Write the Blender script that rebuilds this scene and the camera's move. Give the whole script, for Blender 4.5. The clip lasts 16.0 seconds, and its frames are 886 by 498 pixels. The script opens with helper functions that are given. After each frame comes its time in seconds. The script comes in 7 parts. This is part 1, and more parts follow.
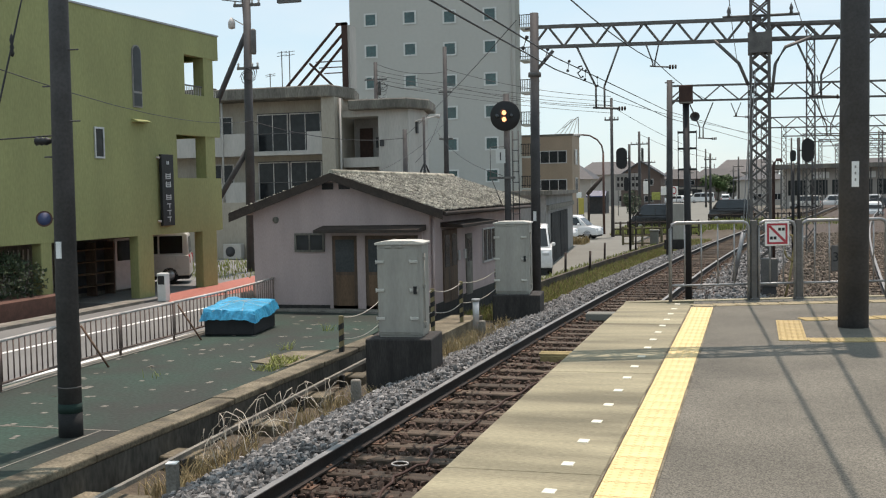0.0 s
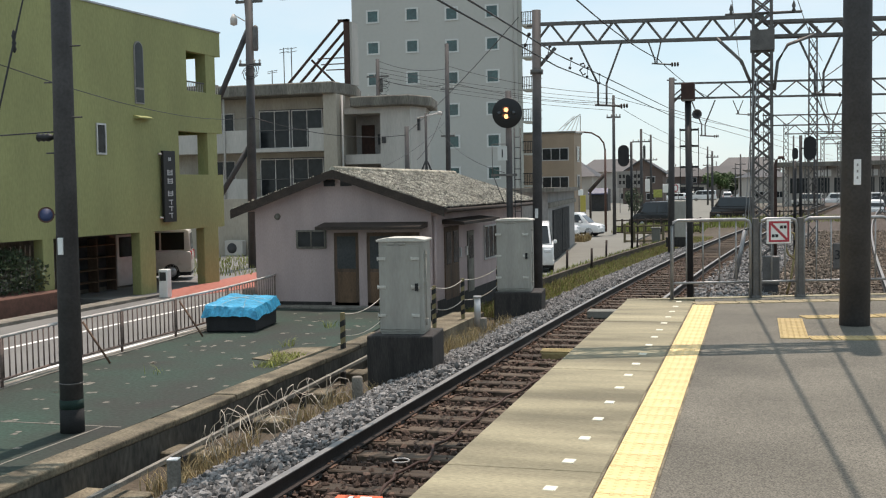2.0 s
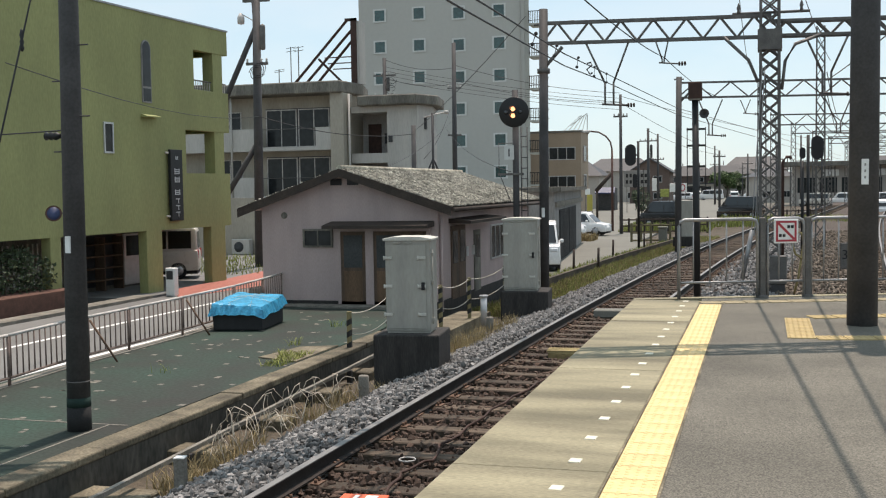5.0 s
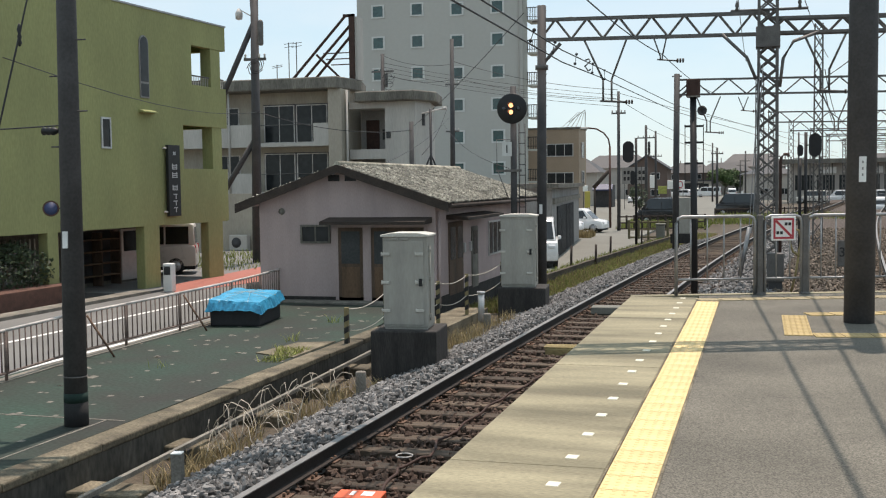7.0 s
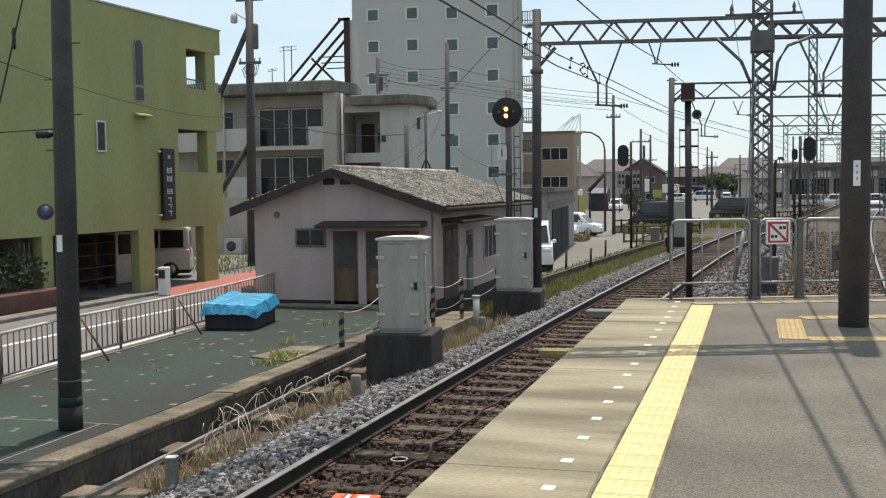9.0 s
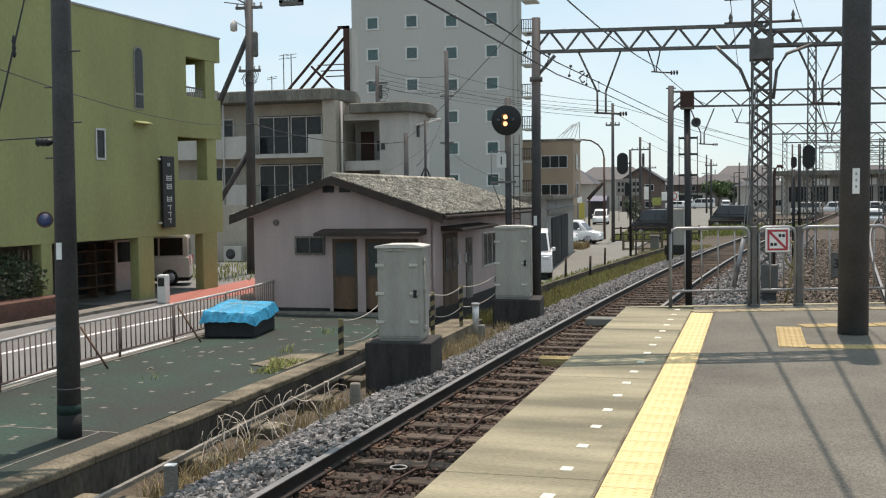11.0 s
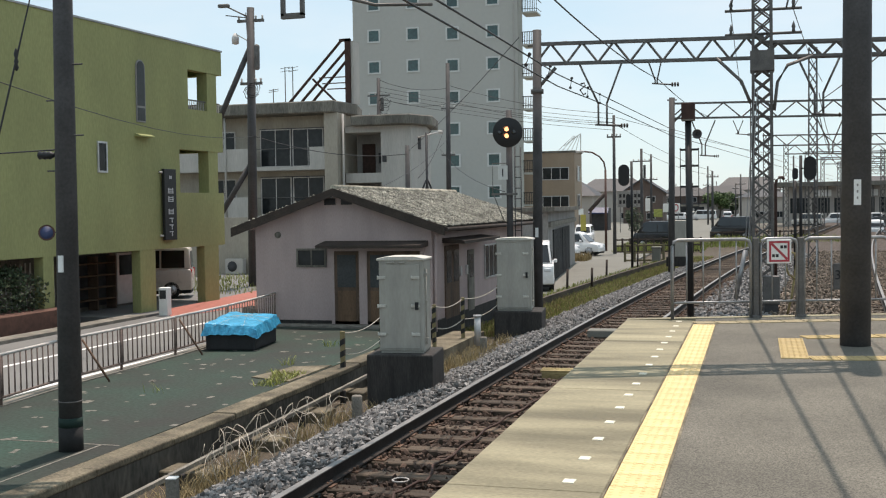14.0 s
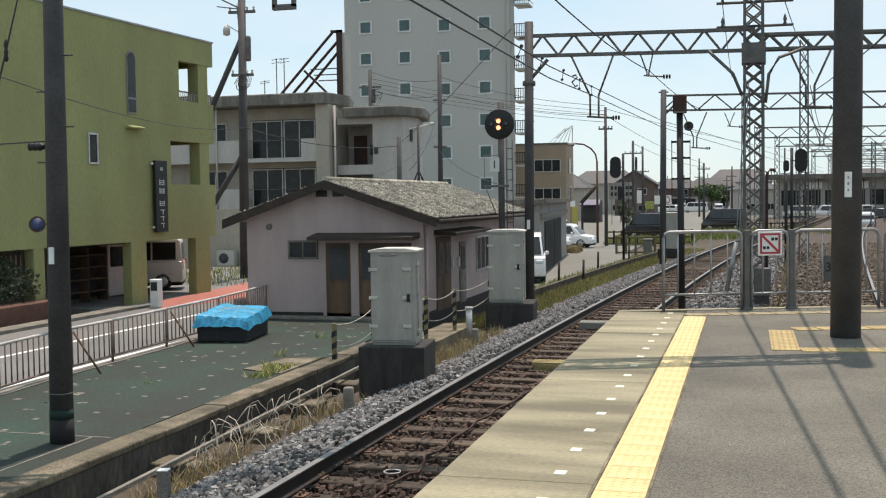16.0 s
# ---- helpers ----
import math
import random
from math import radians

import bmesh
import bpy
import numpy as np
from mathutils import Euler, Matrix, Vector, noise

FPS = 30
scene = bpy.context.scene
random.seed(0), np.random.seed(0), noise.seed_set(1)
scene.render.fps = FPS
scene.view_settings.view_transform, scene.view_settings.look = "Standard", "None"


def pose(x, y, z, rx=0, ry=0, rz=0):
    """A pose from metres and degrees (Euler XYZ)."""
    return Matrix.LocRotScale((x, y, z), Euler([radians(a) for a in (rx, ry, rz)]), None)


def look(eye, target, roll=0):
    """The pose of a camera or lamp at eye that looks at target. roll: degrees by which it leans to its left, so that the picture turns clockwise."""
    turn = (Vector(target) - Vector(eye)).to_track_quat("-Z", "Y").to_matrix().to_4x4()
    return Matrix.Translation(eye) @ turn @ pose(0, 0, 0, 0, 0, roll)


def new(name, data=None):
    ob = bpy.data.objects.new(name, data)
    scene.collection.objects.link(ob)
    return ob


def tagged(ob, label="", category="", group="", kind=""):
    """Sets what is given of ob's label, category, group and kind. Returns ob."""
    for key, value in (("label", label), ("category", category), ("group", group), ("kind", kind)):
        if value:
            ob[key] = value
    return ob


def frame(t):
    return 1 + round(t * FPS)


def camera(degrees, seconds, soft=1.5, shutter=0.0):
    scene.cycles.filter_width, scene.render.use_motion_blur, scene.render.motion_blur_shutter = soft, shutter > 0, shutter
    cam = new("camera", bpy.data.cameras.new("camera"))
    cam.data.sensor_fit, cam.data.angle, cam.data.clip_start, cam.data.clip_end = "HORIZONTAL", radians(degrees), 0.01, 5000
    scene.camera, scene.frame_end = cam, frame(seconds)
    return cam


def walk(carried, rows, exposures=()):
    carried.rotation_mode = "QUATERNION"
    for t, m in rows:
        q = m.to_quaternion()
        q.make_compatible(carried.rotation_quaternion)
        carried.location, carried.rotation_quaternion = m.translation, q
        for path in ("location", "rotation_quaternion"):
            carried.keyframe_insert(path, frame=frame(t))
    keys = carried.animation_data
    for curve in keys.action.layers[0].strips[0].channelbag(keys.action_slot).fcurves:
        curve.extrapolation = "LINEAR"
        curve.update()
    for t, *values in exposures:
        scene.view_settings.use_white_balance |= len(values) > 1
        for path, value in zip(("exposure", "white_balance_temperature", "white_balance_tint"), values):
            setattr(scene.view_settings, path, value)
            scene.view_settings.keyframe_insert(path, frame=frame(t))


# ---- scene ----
PATH = [
    (0, pose(0, 0, 1.72, 86.986, 1.135, 15.884)),
    (0.5, pose(0, 0, 1.72, 86.922, 1.090, 15.876)),
    (1, pose(0, 0, 1.72, 86.877, 0.988, 15.845)),
    (1.5, pose(0, 0, 1.72, 86.856, 1.030, 15.877)),
    (2, pose(0, 0, 1.72, 86.832, 0.999, 15.975)),
    (2.5, pose(0, 0, 1.72, 86.795, 1.007, 16.070)),
    (3, pose(0, 0, 1.72, 86.794, 0.980, 16.172)),
    (3.5, pose(0, 0, 1.72, 86.821, 0.977, 16.250)),
    (4, pose(0, 0, 1.72, 86.857, 0.960, 16.337)),
    (6.5, pose(0, 0, 1.72, 86.619, 0.814, 16.227)),
    (7, pose(0, 0, 1.72, 86.594, 0.751, 16.207)),
    (7.5, pose(0, 0, 1.72, 86.639, 0.757, 16.130)),
    (8, pose(0, 0, 1.72, 86.645, 0.737, 16.063)),
    (8.5, pose(0, 0, 1.72, 86.712, 0.716, 15.974)),
    (9, pose(0, 0, 1.72, 86.782, 0.722, 15.948)),
    (11.5, pose(0, 0, 1.72, 87.295, 0.710, 15.926)),
    (12, pose(0, 0, 1.72, 87.366, 0.727, 15.949)),
    (12.5, pose(0, 0, 1.72, 87.382, 0.789, 15.993)),
    (13, pose(0, 0, 1.72, 87.472, 0.803, 15.995)),
    (13.5, pose(0, 0, 1.72, 87.685, 0.834, 15.960)),
    (14, pose(0, 0, 1.72, 87.824, 0.834, 15.997)),
    (14.5, pose(0, 0, 1.72, 87.832, 0.815, 15.945)),
    (15, pose(0, 0, 1.72, 87.777, 0.823, 15.749)),
    (15.5, pose(0, 0, 1.72, 87.549, 0.813, 15.704)),
    (16, pose(0, 0, 1.72, 87.395, 0.789, 15.562)),
]
cam = camera(44.2, 16.0, soft=1.15)
walk(cam, PATH, [(0, 0.12, 7200, 19), (16, 0.12, 7200, 19)])

# ---- light ----
SUN_EL, SUN_AZ = 74.0, -3.0   # degrees; azimuth from +y towards -x
world = bpy.data.worlds.new("sky")
world.use_nodes = True
scene.world = world
wn = world.node_tree.nodes
sky = wn.new("ShaderNodeTexSky")
sky.sky_type = "NISHITA"
sky.sun_disc = False
sky.sun_elevation = radians(SUN_EL)
sky.sun_rotation = radians(-SUN_AZ)
sky.air_density, sky.dust_density, sky.ozone_density = 1.0, 0.5, 2.4
wn["Background"].inputs["Strength"].default_value = 0.15
haze = wn.new("ShaderNodeMix")   # thin summer haze over the whole sky
haze.data_type = "RGBA"
sky_co = wn.new("ShaderNodeTexCoord")
sky_map = wn.new("ShaderNodeMapping")
sky_map.inputs["Scale"].default_value = (1.6, 2.6, 5.0)
cirrus = wn.new("ShaderNodeTexNoise")   # uneven veil of thin cloud
cirrus.inputs["Scale"].default_value, cirrus.inputs["Detail"].default_value, cirrus.inputs["Roughness"].default_value = 1.7, 6.0, 0.55
veil = wn.new("ShaderNodeMapRange")
veil.inputs["From Min"].default_value, veil.inputs["From Max"].default_value = 0.42, 0.68
veil.inputs["To Min"].default_value, veil.inputs["To Max"].default_value = 0.0, 1.0
cloud_mix = wn.new("ShaderNodeMix")
cloud_mix.data_type = "RGBA"
cloud_mix.inputs[6].default_value = (3.75, 5.5, 6.25, 1)
cloud_mix.inputs[7].default_value = (4.8, 5.95, 6.3, 1)
for a_, b_ in ((sky_co.outputs["Generated"], sky_map.inputs["Vector"]), (sky_map.outputs[0], cirrus.inputs["Vector"]), (cirrus.outputs["Fac"], veil.inputs["Value"]), (veil.outputs[0], cloud_mix.inputs[0]), (cloud_mix.outputs[2], haze.inputs[7])):
    world.node_tree.links.new(a_, b_)
haze.inputs[0].default_value = 0.7
world.node_tree.links.new(sky.outputs[0], haze.inputs[6])
world.node_tree.links.new(haze.outputs[2], wn["Background"].inputs["Color"])
sun = new("sun", bpy.data.lights.new("sun", "SUN"))
sun.data.energy, sun.data.angle, sun.data.color = 4.0, radians(0.5), (1.0, 0.955, 0.88)
_el, _az = radians(SUN_EL), radians(SUN_AZ)
sun.matrix_world = look((-math.sin(_az) * math.cos(_el) * 50, math.cos(_az) * math.cos(_el) * 50, math.sin(_el) * 50), (0, 0, 0))


# ---- materials ----
def mat(name, base, rough=0.8, metal=0.0, var=0.25, scale=6.0, fine=60.0, bump=0.25, dist=0.01, tint=None, rnd=0.0, stretch=(1, 1, 1), island=0.0, spec=0.4, fvar=None):
    """A weathered surface: two scales of noise vary the colour, the fine one gives relief."""
    m = bpy.data.materials.new(name)
    m.use_nodes = True
    nt = m.node_tree
    n, l = nt.nodes, nt.links
    b = n["Principled BSDF"]
    b.inputs["Metallic"].default_value = metal
    b.inputs["Specular IOR Level"].default_value = spec
    co = n.new("ShaderNodeTexCoord")
    mp = n.new("ShaderNodeMapping")
    mp.inputs["Scale"].default_value = stretch
    l.new(co.outputs["Object"], mp.inputs["Vector"])
    big, small = n.new("ShaderNodeTexNoise"), n.new("ShaderNodeTexNoise")
    for t, s, d in ((big, scale, 5), (small, fine, 3)):
        t.inputs["Scale"].default_value, t.inputs["Detail"].default_value = s, d
        l.new(mp.outputs[0], t.inputs["Vector"])
    dark = [c * (1 - var) for c in base]
    light = [min(1, c * (1 + var)) for c in (tint or base)]
    r1 = n.new("ShaderNodeValToRGB")
    r1.color_ramp.elements[0].position, r1.color_ramp.elements[1].position = 0.3, 0.7
    r1.color_ramp.elements[0].color, r1.color_ramp.elements[1].color = (*dark, 1), (*light, 1)
    l.new(big.outputs["Fac"], r1.inputs[0])
    mx = n.new("ShaderNodeMix")
    mx.data_type, mx.blend_type = "RGBA", "MULTIPLY"
    mx.inputs[0].default_value = 1.0
    r2 = n.new("ShaderNodeMapRange")
    r2.inputs["From Min"].default_value, r2.inputs["From Max"].default_value = 0.3, 0.7
    r2.inputs["To Min"].default_value, r2.inputs["To Max"].default_value = 1 - (fvar or var * 0.7), 1 + (fvar or var * 0.7)
    l.new(small.outputs["Fac"], r2.inputs["Value"])
    l.new(r1.outputs[0], mx.inputs[6])
    l.new(r2.outputs[0], mx.inputs[7])
    out = mx.outputs[2]
    for amount, node, sock in ((rnd, "ShaderNodeObjectInfo", "Random"), (island, "ShaderNodeNewGeometry", "Random Per Island")):
        if amount:
            oi = n.new(node)
            r3 = n.new("ShaderNodeMapRange")
            r3.inputs["To Min"].default_value, r3.inputs["To Max"].default_value = 1 - amount, 1 + amount
            l.new(oi.outputs[sock], r3.inputs["Value"])
            m2 = n.new("ShaderNodeMix")
            m2.data_type, m2.blend_type = "RGBA", "MULTIPLY"
            m2.inputs[0].default_value = 1.0
            l.new(out, m2.inputs[6])
            l.new(r3.outputs[0], m2.inputs[7])
            out = m2.outputs[2]
    l.new(out, b.inputs["Base Color"])
    r4 = n.new("ShaderNodeMapRange")
    r4.inputs["To Min"].default_value, r4.inputs["To Max"].default_value = max(0.03, rough - 0.12), min(1, rough + 0.12)
    l.new(big.outputs["Fac"], r4.inputs["Value"])
    l.new(r4.outputs[0], b.inputs["Roughness"])
    if bump:
        bp = n.new("ShaderNodeBump")
        bp.inputs["Strength"].default_value, bp.inputs["Distance"].default_value = bump, dist
        l.new(small.outputs["Fac"], bp.inputs["Height"])
        l.new(bp.outputs[0], b.inputs["Normal"])
    return m


def plain(name, base, rough=0.5, metal=0.0, glow=None, power=0.0):
    m = mat(name, base, rough, metal, var=0.06, bump=0.05)
    if glow:
        b = m.node_tree.nodes["Principled BSDF"]
        b.inputs["Emission Color"].default_value = (*glow, 1)
        b.inputs["Emission Strength"].default_value = power
    return m


M = {
    "asphalt": mat("asphalt", (0.134, 0.125, 0.104), 0.92, var=0.24, fvar=0.58, scale=0.8, fine=90, bump=0.35, dist=0.004, spec=0.25),
    "slab": mat("edge_concrete", (0.20, 0.178, 0.115), 0.85, var=0.33, fvar=0.26, scale=1.1, fine=55, bump=0.25, dist=0.003, rnd=0.05, stretch=(0.45, 2.0, 1), tint=(0.25, 0.225, 0.15)),
    "yellow": mat("tactile_yellow", (0.67, 0.495, 0.235), 0.75, var=0.1, scale=3, fine=80, bump=0.1, rnd=0.05, tint=(0.73, 0.55, 0.285)),
    "buff": mat("worn_buff_tile", (0.30, 0.25, 0.16), 0.88, var=0.2, scale=5, fine=60, bump=0.1, rnd=0.1),
    "ochre": mat("worn_ochre_tile", (0.40, 0.30, 0.145), 0.85, var=0.15, scale=5, fine=80, bump=0.1, rnd=0.06),
    "whitepaint": mat("white_paint", (0.70, 0.67, 0.55), 0.7, var=0.08),
    "platwall": mat("platform_wall", (0.2, 0.18, 0.15), 0.9, var=0.35, scale=2, fine=30),
    "green_floor": mat("green_painted_concrete", (0.033, 0.035, 0.029), 0.85, var=0.3, fvar=0.35, scale=0.75, fine=20, bump=0.25, tint=(0.020, 0.042, 0.031)),
    "kerb": mat("kerb_concrete", (0.10, 0.083, 0.056), 0.9, var=0.5, scale=2.2, fine=30, bump=0.5, rnd=0.25, tint=(0.135, 0.115, 0.08)),
    "oldconc": mat("old_concrete", (0.19, 0.175, 0.15), 0.9, var=0.35, scale=2.5, fine=40, bump=0.35),
    # mottled concrete, base darkened to hold the shade of the wall face
    "wallconc": mat("shade_dark_concrete", (0.062, 0.057, 0.048), 0.95, var=0.5, scale=1.6, fine=18, bump=0.4, stretch=(1, 1, 0.4)),
    "darkconc": mat("stained_concrete", (0.036, 0.033, 0.031), 0.9, var=0.4, scale=3, fine=20, bump=0.3, stretch=(3, 3, 0.5)),
    "stone": mat("grey_ballast", (0.185, 0.178, 0.172), 0.85, var=0.25, scale=8, fine=60, island=0.68),
    "brownstone": mat("rusty_ballast", (0.080, 0.051, 0.038), 0.9, var=0.3, scale=8, fine=60, island=0.55),
    "tanstone": mat("tan_ballast", (0.17, 0.135, 0.105), 0.9, var=0.3, scale=8, fine=60, island=0.5),
    "bed": mat("ballast_bed", (0.055, 0.04, 0.032), 0.95, var=0.4, scale=4, fine=45, bump=0.8, dist=0.03),
    "greybed": mat("grey_gravel", (0.2, 0.19, 0.18), 0.95, var=0.45, scale=5, fine=30, bump=1.0, dist=0.04),
    "brownbed": mat("brown_gravel", (0.078, 0.060, 0.049), 0.95, var=0.45, scale=5, fine=26, bump=1.0, dist=0.04),
    "sleeper": mat("sleeper_wood", (0.082, 0.060, 0.043), 0.9, var=0.5, scale=3, fine=30, bump=0.6, rnd=0.45, stretch=(0.4, 4, 1)),
    "railtop": mat("polished_rail", (0.24, 0.23, 0.22), 0.5, 0.6, var=0.12, scale=3, fine=60, bump=0.02),
    "rail": mat("rusty_rail", (0.03, 0.024, 0.021), 0.9, 0.0, var=0.3, scale=5, fine=50),
    "rust": mat("rust_brown", (0.13, 0.075, 0.05), 0.85, var=0.3),
    "soil": mat("soil", (0.08, 0.064, 0.046), 0.95, var=0.4, scale=1.5, fine=20, bump=0.7, dist=0.03),
    "ground": mat("far_ground", (0.125, 0.118, 0.098), 0.95, var=0.3, scale=0.05, fine=1.2, bump=0.0),
    "road": mat("road_asphalt", (0.165, 0.163, 0.158), 0.9, var=0.14, scale=0.5, fine=60, bump=0.2),
    "lane": mat("pale_concrete_lane", (0.17, 0.168, 0.147), 0.9, var=0.14, scale=0.4, fine=30, bump=0.2),
    "redpave": mat("red_paving", (0.36, 0.13, 0.10), 0.85, var=0.15),
    "polegrey": mat("dark_steel_pole", (0.058, 0.056, 0.057), 0.7, 0.0, var=0.25, scale=3, fine=30, bump=0.1),
    "steelgrey": mat("painted_steel", (0.125, 0.118, 0.112), 0.6, 0.3, var=0.25, scale=4, fine=40, bump=0.1),
    "galv": mat("galvanised_steel", (0.30, 0.30, 0.30), 0.45, 0.6, var=0.2, scale=5, fine=50, bump=0.08),
    "fencewhite": mat("rusty_white_railing", (0.16, 0.115, 0.098), 0.7, var=0.45, scale=7, fine=40),
    "railcap": mat("pale_rail", (0.50, 0.47, 0.445), 0.6, var=0.3, scale=2.5),
    "black": mat("black_paint", (0.012, 0.012, 0.013), 0.5, var=0.2),
    "wire": plain("wire_black", (0.03, 0.03, 0.032), 0.6),
    "cabinet": mat("cabinet_grey_paint", (0.335, 0.322, 0.285), 0.55, var=0.14, fvar=0.06, scale=1.6, fine=14, bump=0.04, stretch=(2, 2, 0.6)),
    # paler than the body: the lid's sunlit brightness put into the colour
    "cabtop": mat("cabinet_lid", (0.52, 0.5, 0.45), 0.55, var=0.15, scale=4, fine=30),
    "shedwall": mat("pink_mortar", (0.415, 0.328, 0.315), 0.9, var=0.11, scale=1.0, fine=30, bump=0.2, stretch=(2, 2, 0.5)),
    "shedroof": mat("mossy_slate", (0.27, 0.25, 0.20), 0.95, var=0.4, scale=3, fine=24, bump=0.7, dist=0.02, rnd=0.18, tint=(0.34, 0.32, 0.26)),
    "slate": mat("mossy_slates", (0.13, 0.122, 0.10), 0.95, var=0.5, fvar=0.6, scale=2.2, fine=16, bump=0.7, dist=0.02, island=0.3, tint=(0.16, 0.15, 0.125)),
    "moss": mat("dry_grey_moss", (0.235, 0.225, 0.192), 0.98, var=0.4, scale=3, fine=30, bump=0.6, dist=0.01, island=0.55, tint=(0.29, 0.275, 0.23)),
    "darkwood": mat("dark_timber", (0.045, 0.033, 0.027), 0.8, var=0.35, scale=3, fine=30),
    "doorwood": mat("brown_door", (0.10, 0.065, 0.045), 0.75, var=0.35, scale=2, fine=24, stretch=(3, 3, 0.5)),
    "doororange": mat("bare_plywood", (0.135, 0.082, 0.05), 0.8, var=0.3, scale=2, fine=24, stretch=(3, 3, 0.5)),
    "doorgreen": mat("dark_door_panel", (0.05, 0.054, 0.056), 0.6, var=0.3, scale=2, fine=20),
    "glass": mat("window_glass", (0.022, 0.025, 0.027), 0.15, var=0.3, scale=1.0, fine=4, bump=0.0, spec=0.25),
    "tealglass": mat("teal_window_glass", (0.03, 0.075, 0.075), 0.15, var=0.3, scale=0.5, fine=4, bump=0.0, spec=0.6),
    "alu": mat("aluminium_frame", (0.5, 0.5, 0.5), 0.4, 0.5, var=0.1),
    "green": mat("olive_green_render", (0.278, 0.284, 0.125), 0.9, var=0.13, scale=0.45, fine=12, bump=0.12, stretch=(1.5, 1.5, 0.6)),
    "greencap": mat("olive_cap", (0.30, 0.31, 0.13), 0.8, var=0.15),
    "aptwall": mat("cream_render", (0.36, 0.325, 0.27), 0.9, var=0.12, scale=0.5, fine=8, bump=0.08, stretch=(2, 2, 0.5)),
    "aptwhite": mat("white_render", (0.425, 0.405, 0.375), 0.9, var=0.1, scale=0.6, fine=8, bump=0.05, stretch=(2, 2, 0.4)),
    "aptcap": mat("stained_parapet", (0.15, 0.14, 0.12), 0.95, var=0.4, scale=0.8, fine=8, stretch=(2, 2, 0.5)),
    # dark grey parts; also stands in for shade in recesses
    "shade": mat("dark_grey_and_shade", (0.05, 0.05, 0.052), 0.8, var=0.3, scale=0.6, fine=5),
    "hotel": mat("grey_hotel_render", (0.44, 0.432, 0.402), 0.9, var=0.035, scale=0.12, fine=3, bump=0.02),
    "hotelside": mat("grey_hotel_edge", (0.5, 0.5, 0.46), 0.9, var=0.05),
    "winsurround": mat("pale_surround", (0.58, 0.59, 0.57), 0.8, var=0.06),
    "beige": mat("beige_tile", (0.33, 0.255, 0.19), 0.85, var=0.08, scale=0.5, fine=6),
    "garage": mat("grey_mortar", (0.27, 0.26, 0.25), 0.9, var=0.2, scale=0.7, fine=10, stretch=(2, 2, 0.5)),
    "housewall": mat("house_wall", (0.36, 0.33, 0.30), 0.9, var=0.1, scale=0.6, rnd=0.25),
    "housebrown": mat("house_brown", (0.14, 0.10, 0.085), 0.9, var=0.15, scale=0.6, rnd=0.2),
    "houseroof": mat("house_roof", (0.047, 0.047, 0.050), 0.65, var=0.2, scale=0.8, fine=8, rnd=0.3),
    "carwhite": mat("white_car_paint", (0.75, 0.75, 0.75), 0.25, var=0.03, bump=0.0, spec=0.6),
    "carsilver": mat("silver_beige_paint", (0.6, 0.57, 0.52), 0.3, 0.0, var=0.03, bump=0.0, spec=0.6),
    "carblack": mat("black_car_paint", (0.012, 0.014, 0.018), 0.2, var=0.1, bump=0.0, spec=0.7),
    "carglass": mat("car_glass", (0.012, 0.014, 0.016), 0.08, var=0.1, bump=0.0, spec=0.7),
    "tyre": mat("tyre_rubber", (0.02, 0.02, 0.02), 0.9, var=0.2),
    "rim": mat("alloy_rim", (0.45, 0.45, 0.46), 0.35, 0.7, var=0.1),
    "redlamp": plain("red_tail_lens", (0.45, 0.02, 0.02), 0.25),
    "headlamp": plain("clear_headlamp", (0.7, 0.72, 0.75), 0.15),
    "tarp": mat("blue_tarpaulin", (0.025, 0.30, 0.50), 0.35, var=0.25, scale=5, fine=22, bump=0.5, dist=0.02),
    "crate": mat("black_crate", (0.022, 0.022, 0.024), 0.7, var=0.3),
    "drygrass": mat("dry_grass", (0.33, 0.25, 0.13), 0.9, var=0.3, island=0.4),
    "deadstem": mat("bleached_stems", (0.52, 0.46, 0.38), 0.9, var=0.2, island=0.3),
    "grass": mat("green_weeds", (0.25, 0.27, 0.075), 0.8, var=0.3, island=0.45),
    "leaf": mat("shrub_leaves", (0.05, 0.09, 0.025), 0.7, var=0.3, island=0.5),
    "darkleaf": mat("dark_shrub_leaves", (0.035, 0.055, 0.025), 0.7, var=0.3, island=0.5),
    "bark": mat("bark", (0.09, 0.07, 0.05), 0.95, var=0.3),
    "brick": mat("red_planter", (0.125, 0.062, 0.046), 0.9, var=0.25),
    "signred": plain("sign_red", (0.42, 0.045, 0.06), 0.5),
    "signwhite": plain("sign_white", (0.78, 0.78, 0.76), 0.5),
    "signblue": plain("sign_blue", (0.03, 0.045, 0.11), 0.5),
    "orange": plain("orange_marker", (0.62, 0.12, 0.05), 0.6),
    "postyellow": plain("post_yellow", (0.21, 0.175, 0.09), 0.8),
    "rope": plain("pale_rope", (0.5, 0.46, 0.4), 0.9),
    "lamp": plain("lit_amber_lens", (0.8, 0.4, 0.15), 0.3, glow=(1.0, 0.42, 0.20), power=2.4),
    "timberpale": mat("weathered_board", (0.30, 0.235, 0.11), 0.85, var=0.3, scale=4, fine=40, stretch=(0.5, 3, 1)),
    "darkbrown": mat("rust_brown_steel", (0.055, 0.03, 0.024), 0.85, var=0.3),
    "signyellow": plain("sign_yellow", (0.42, 0.35, 0.08), 0.7),
    "oldwood": mat("old_fence_wood", (0.15, 0.13, 0.075), 0.9, var=0.3, scale=3, fine=30),
    "lampbrown": mat("brown_painted_post", (0.09, 0.045, 0.035), 0.7, var=0.2),
    "footgreen": mat("dark_green_foot_paint", (0.010, 0.030, 0.024), 0.85, var=0.2),
    # pale blue base colour stands in for distance haze
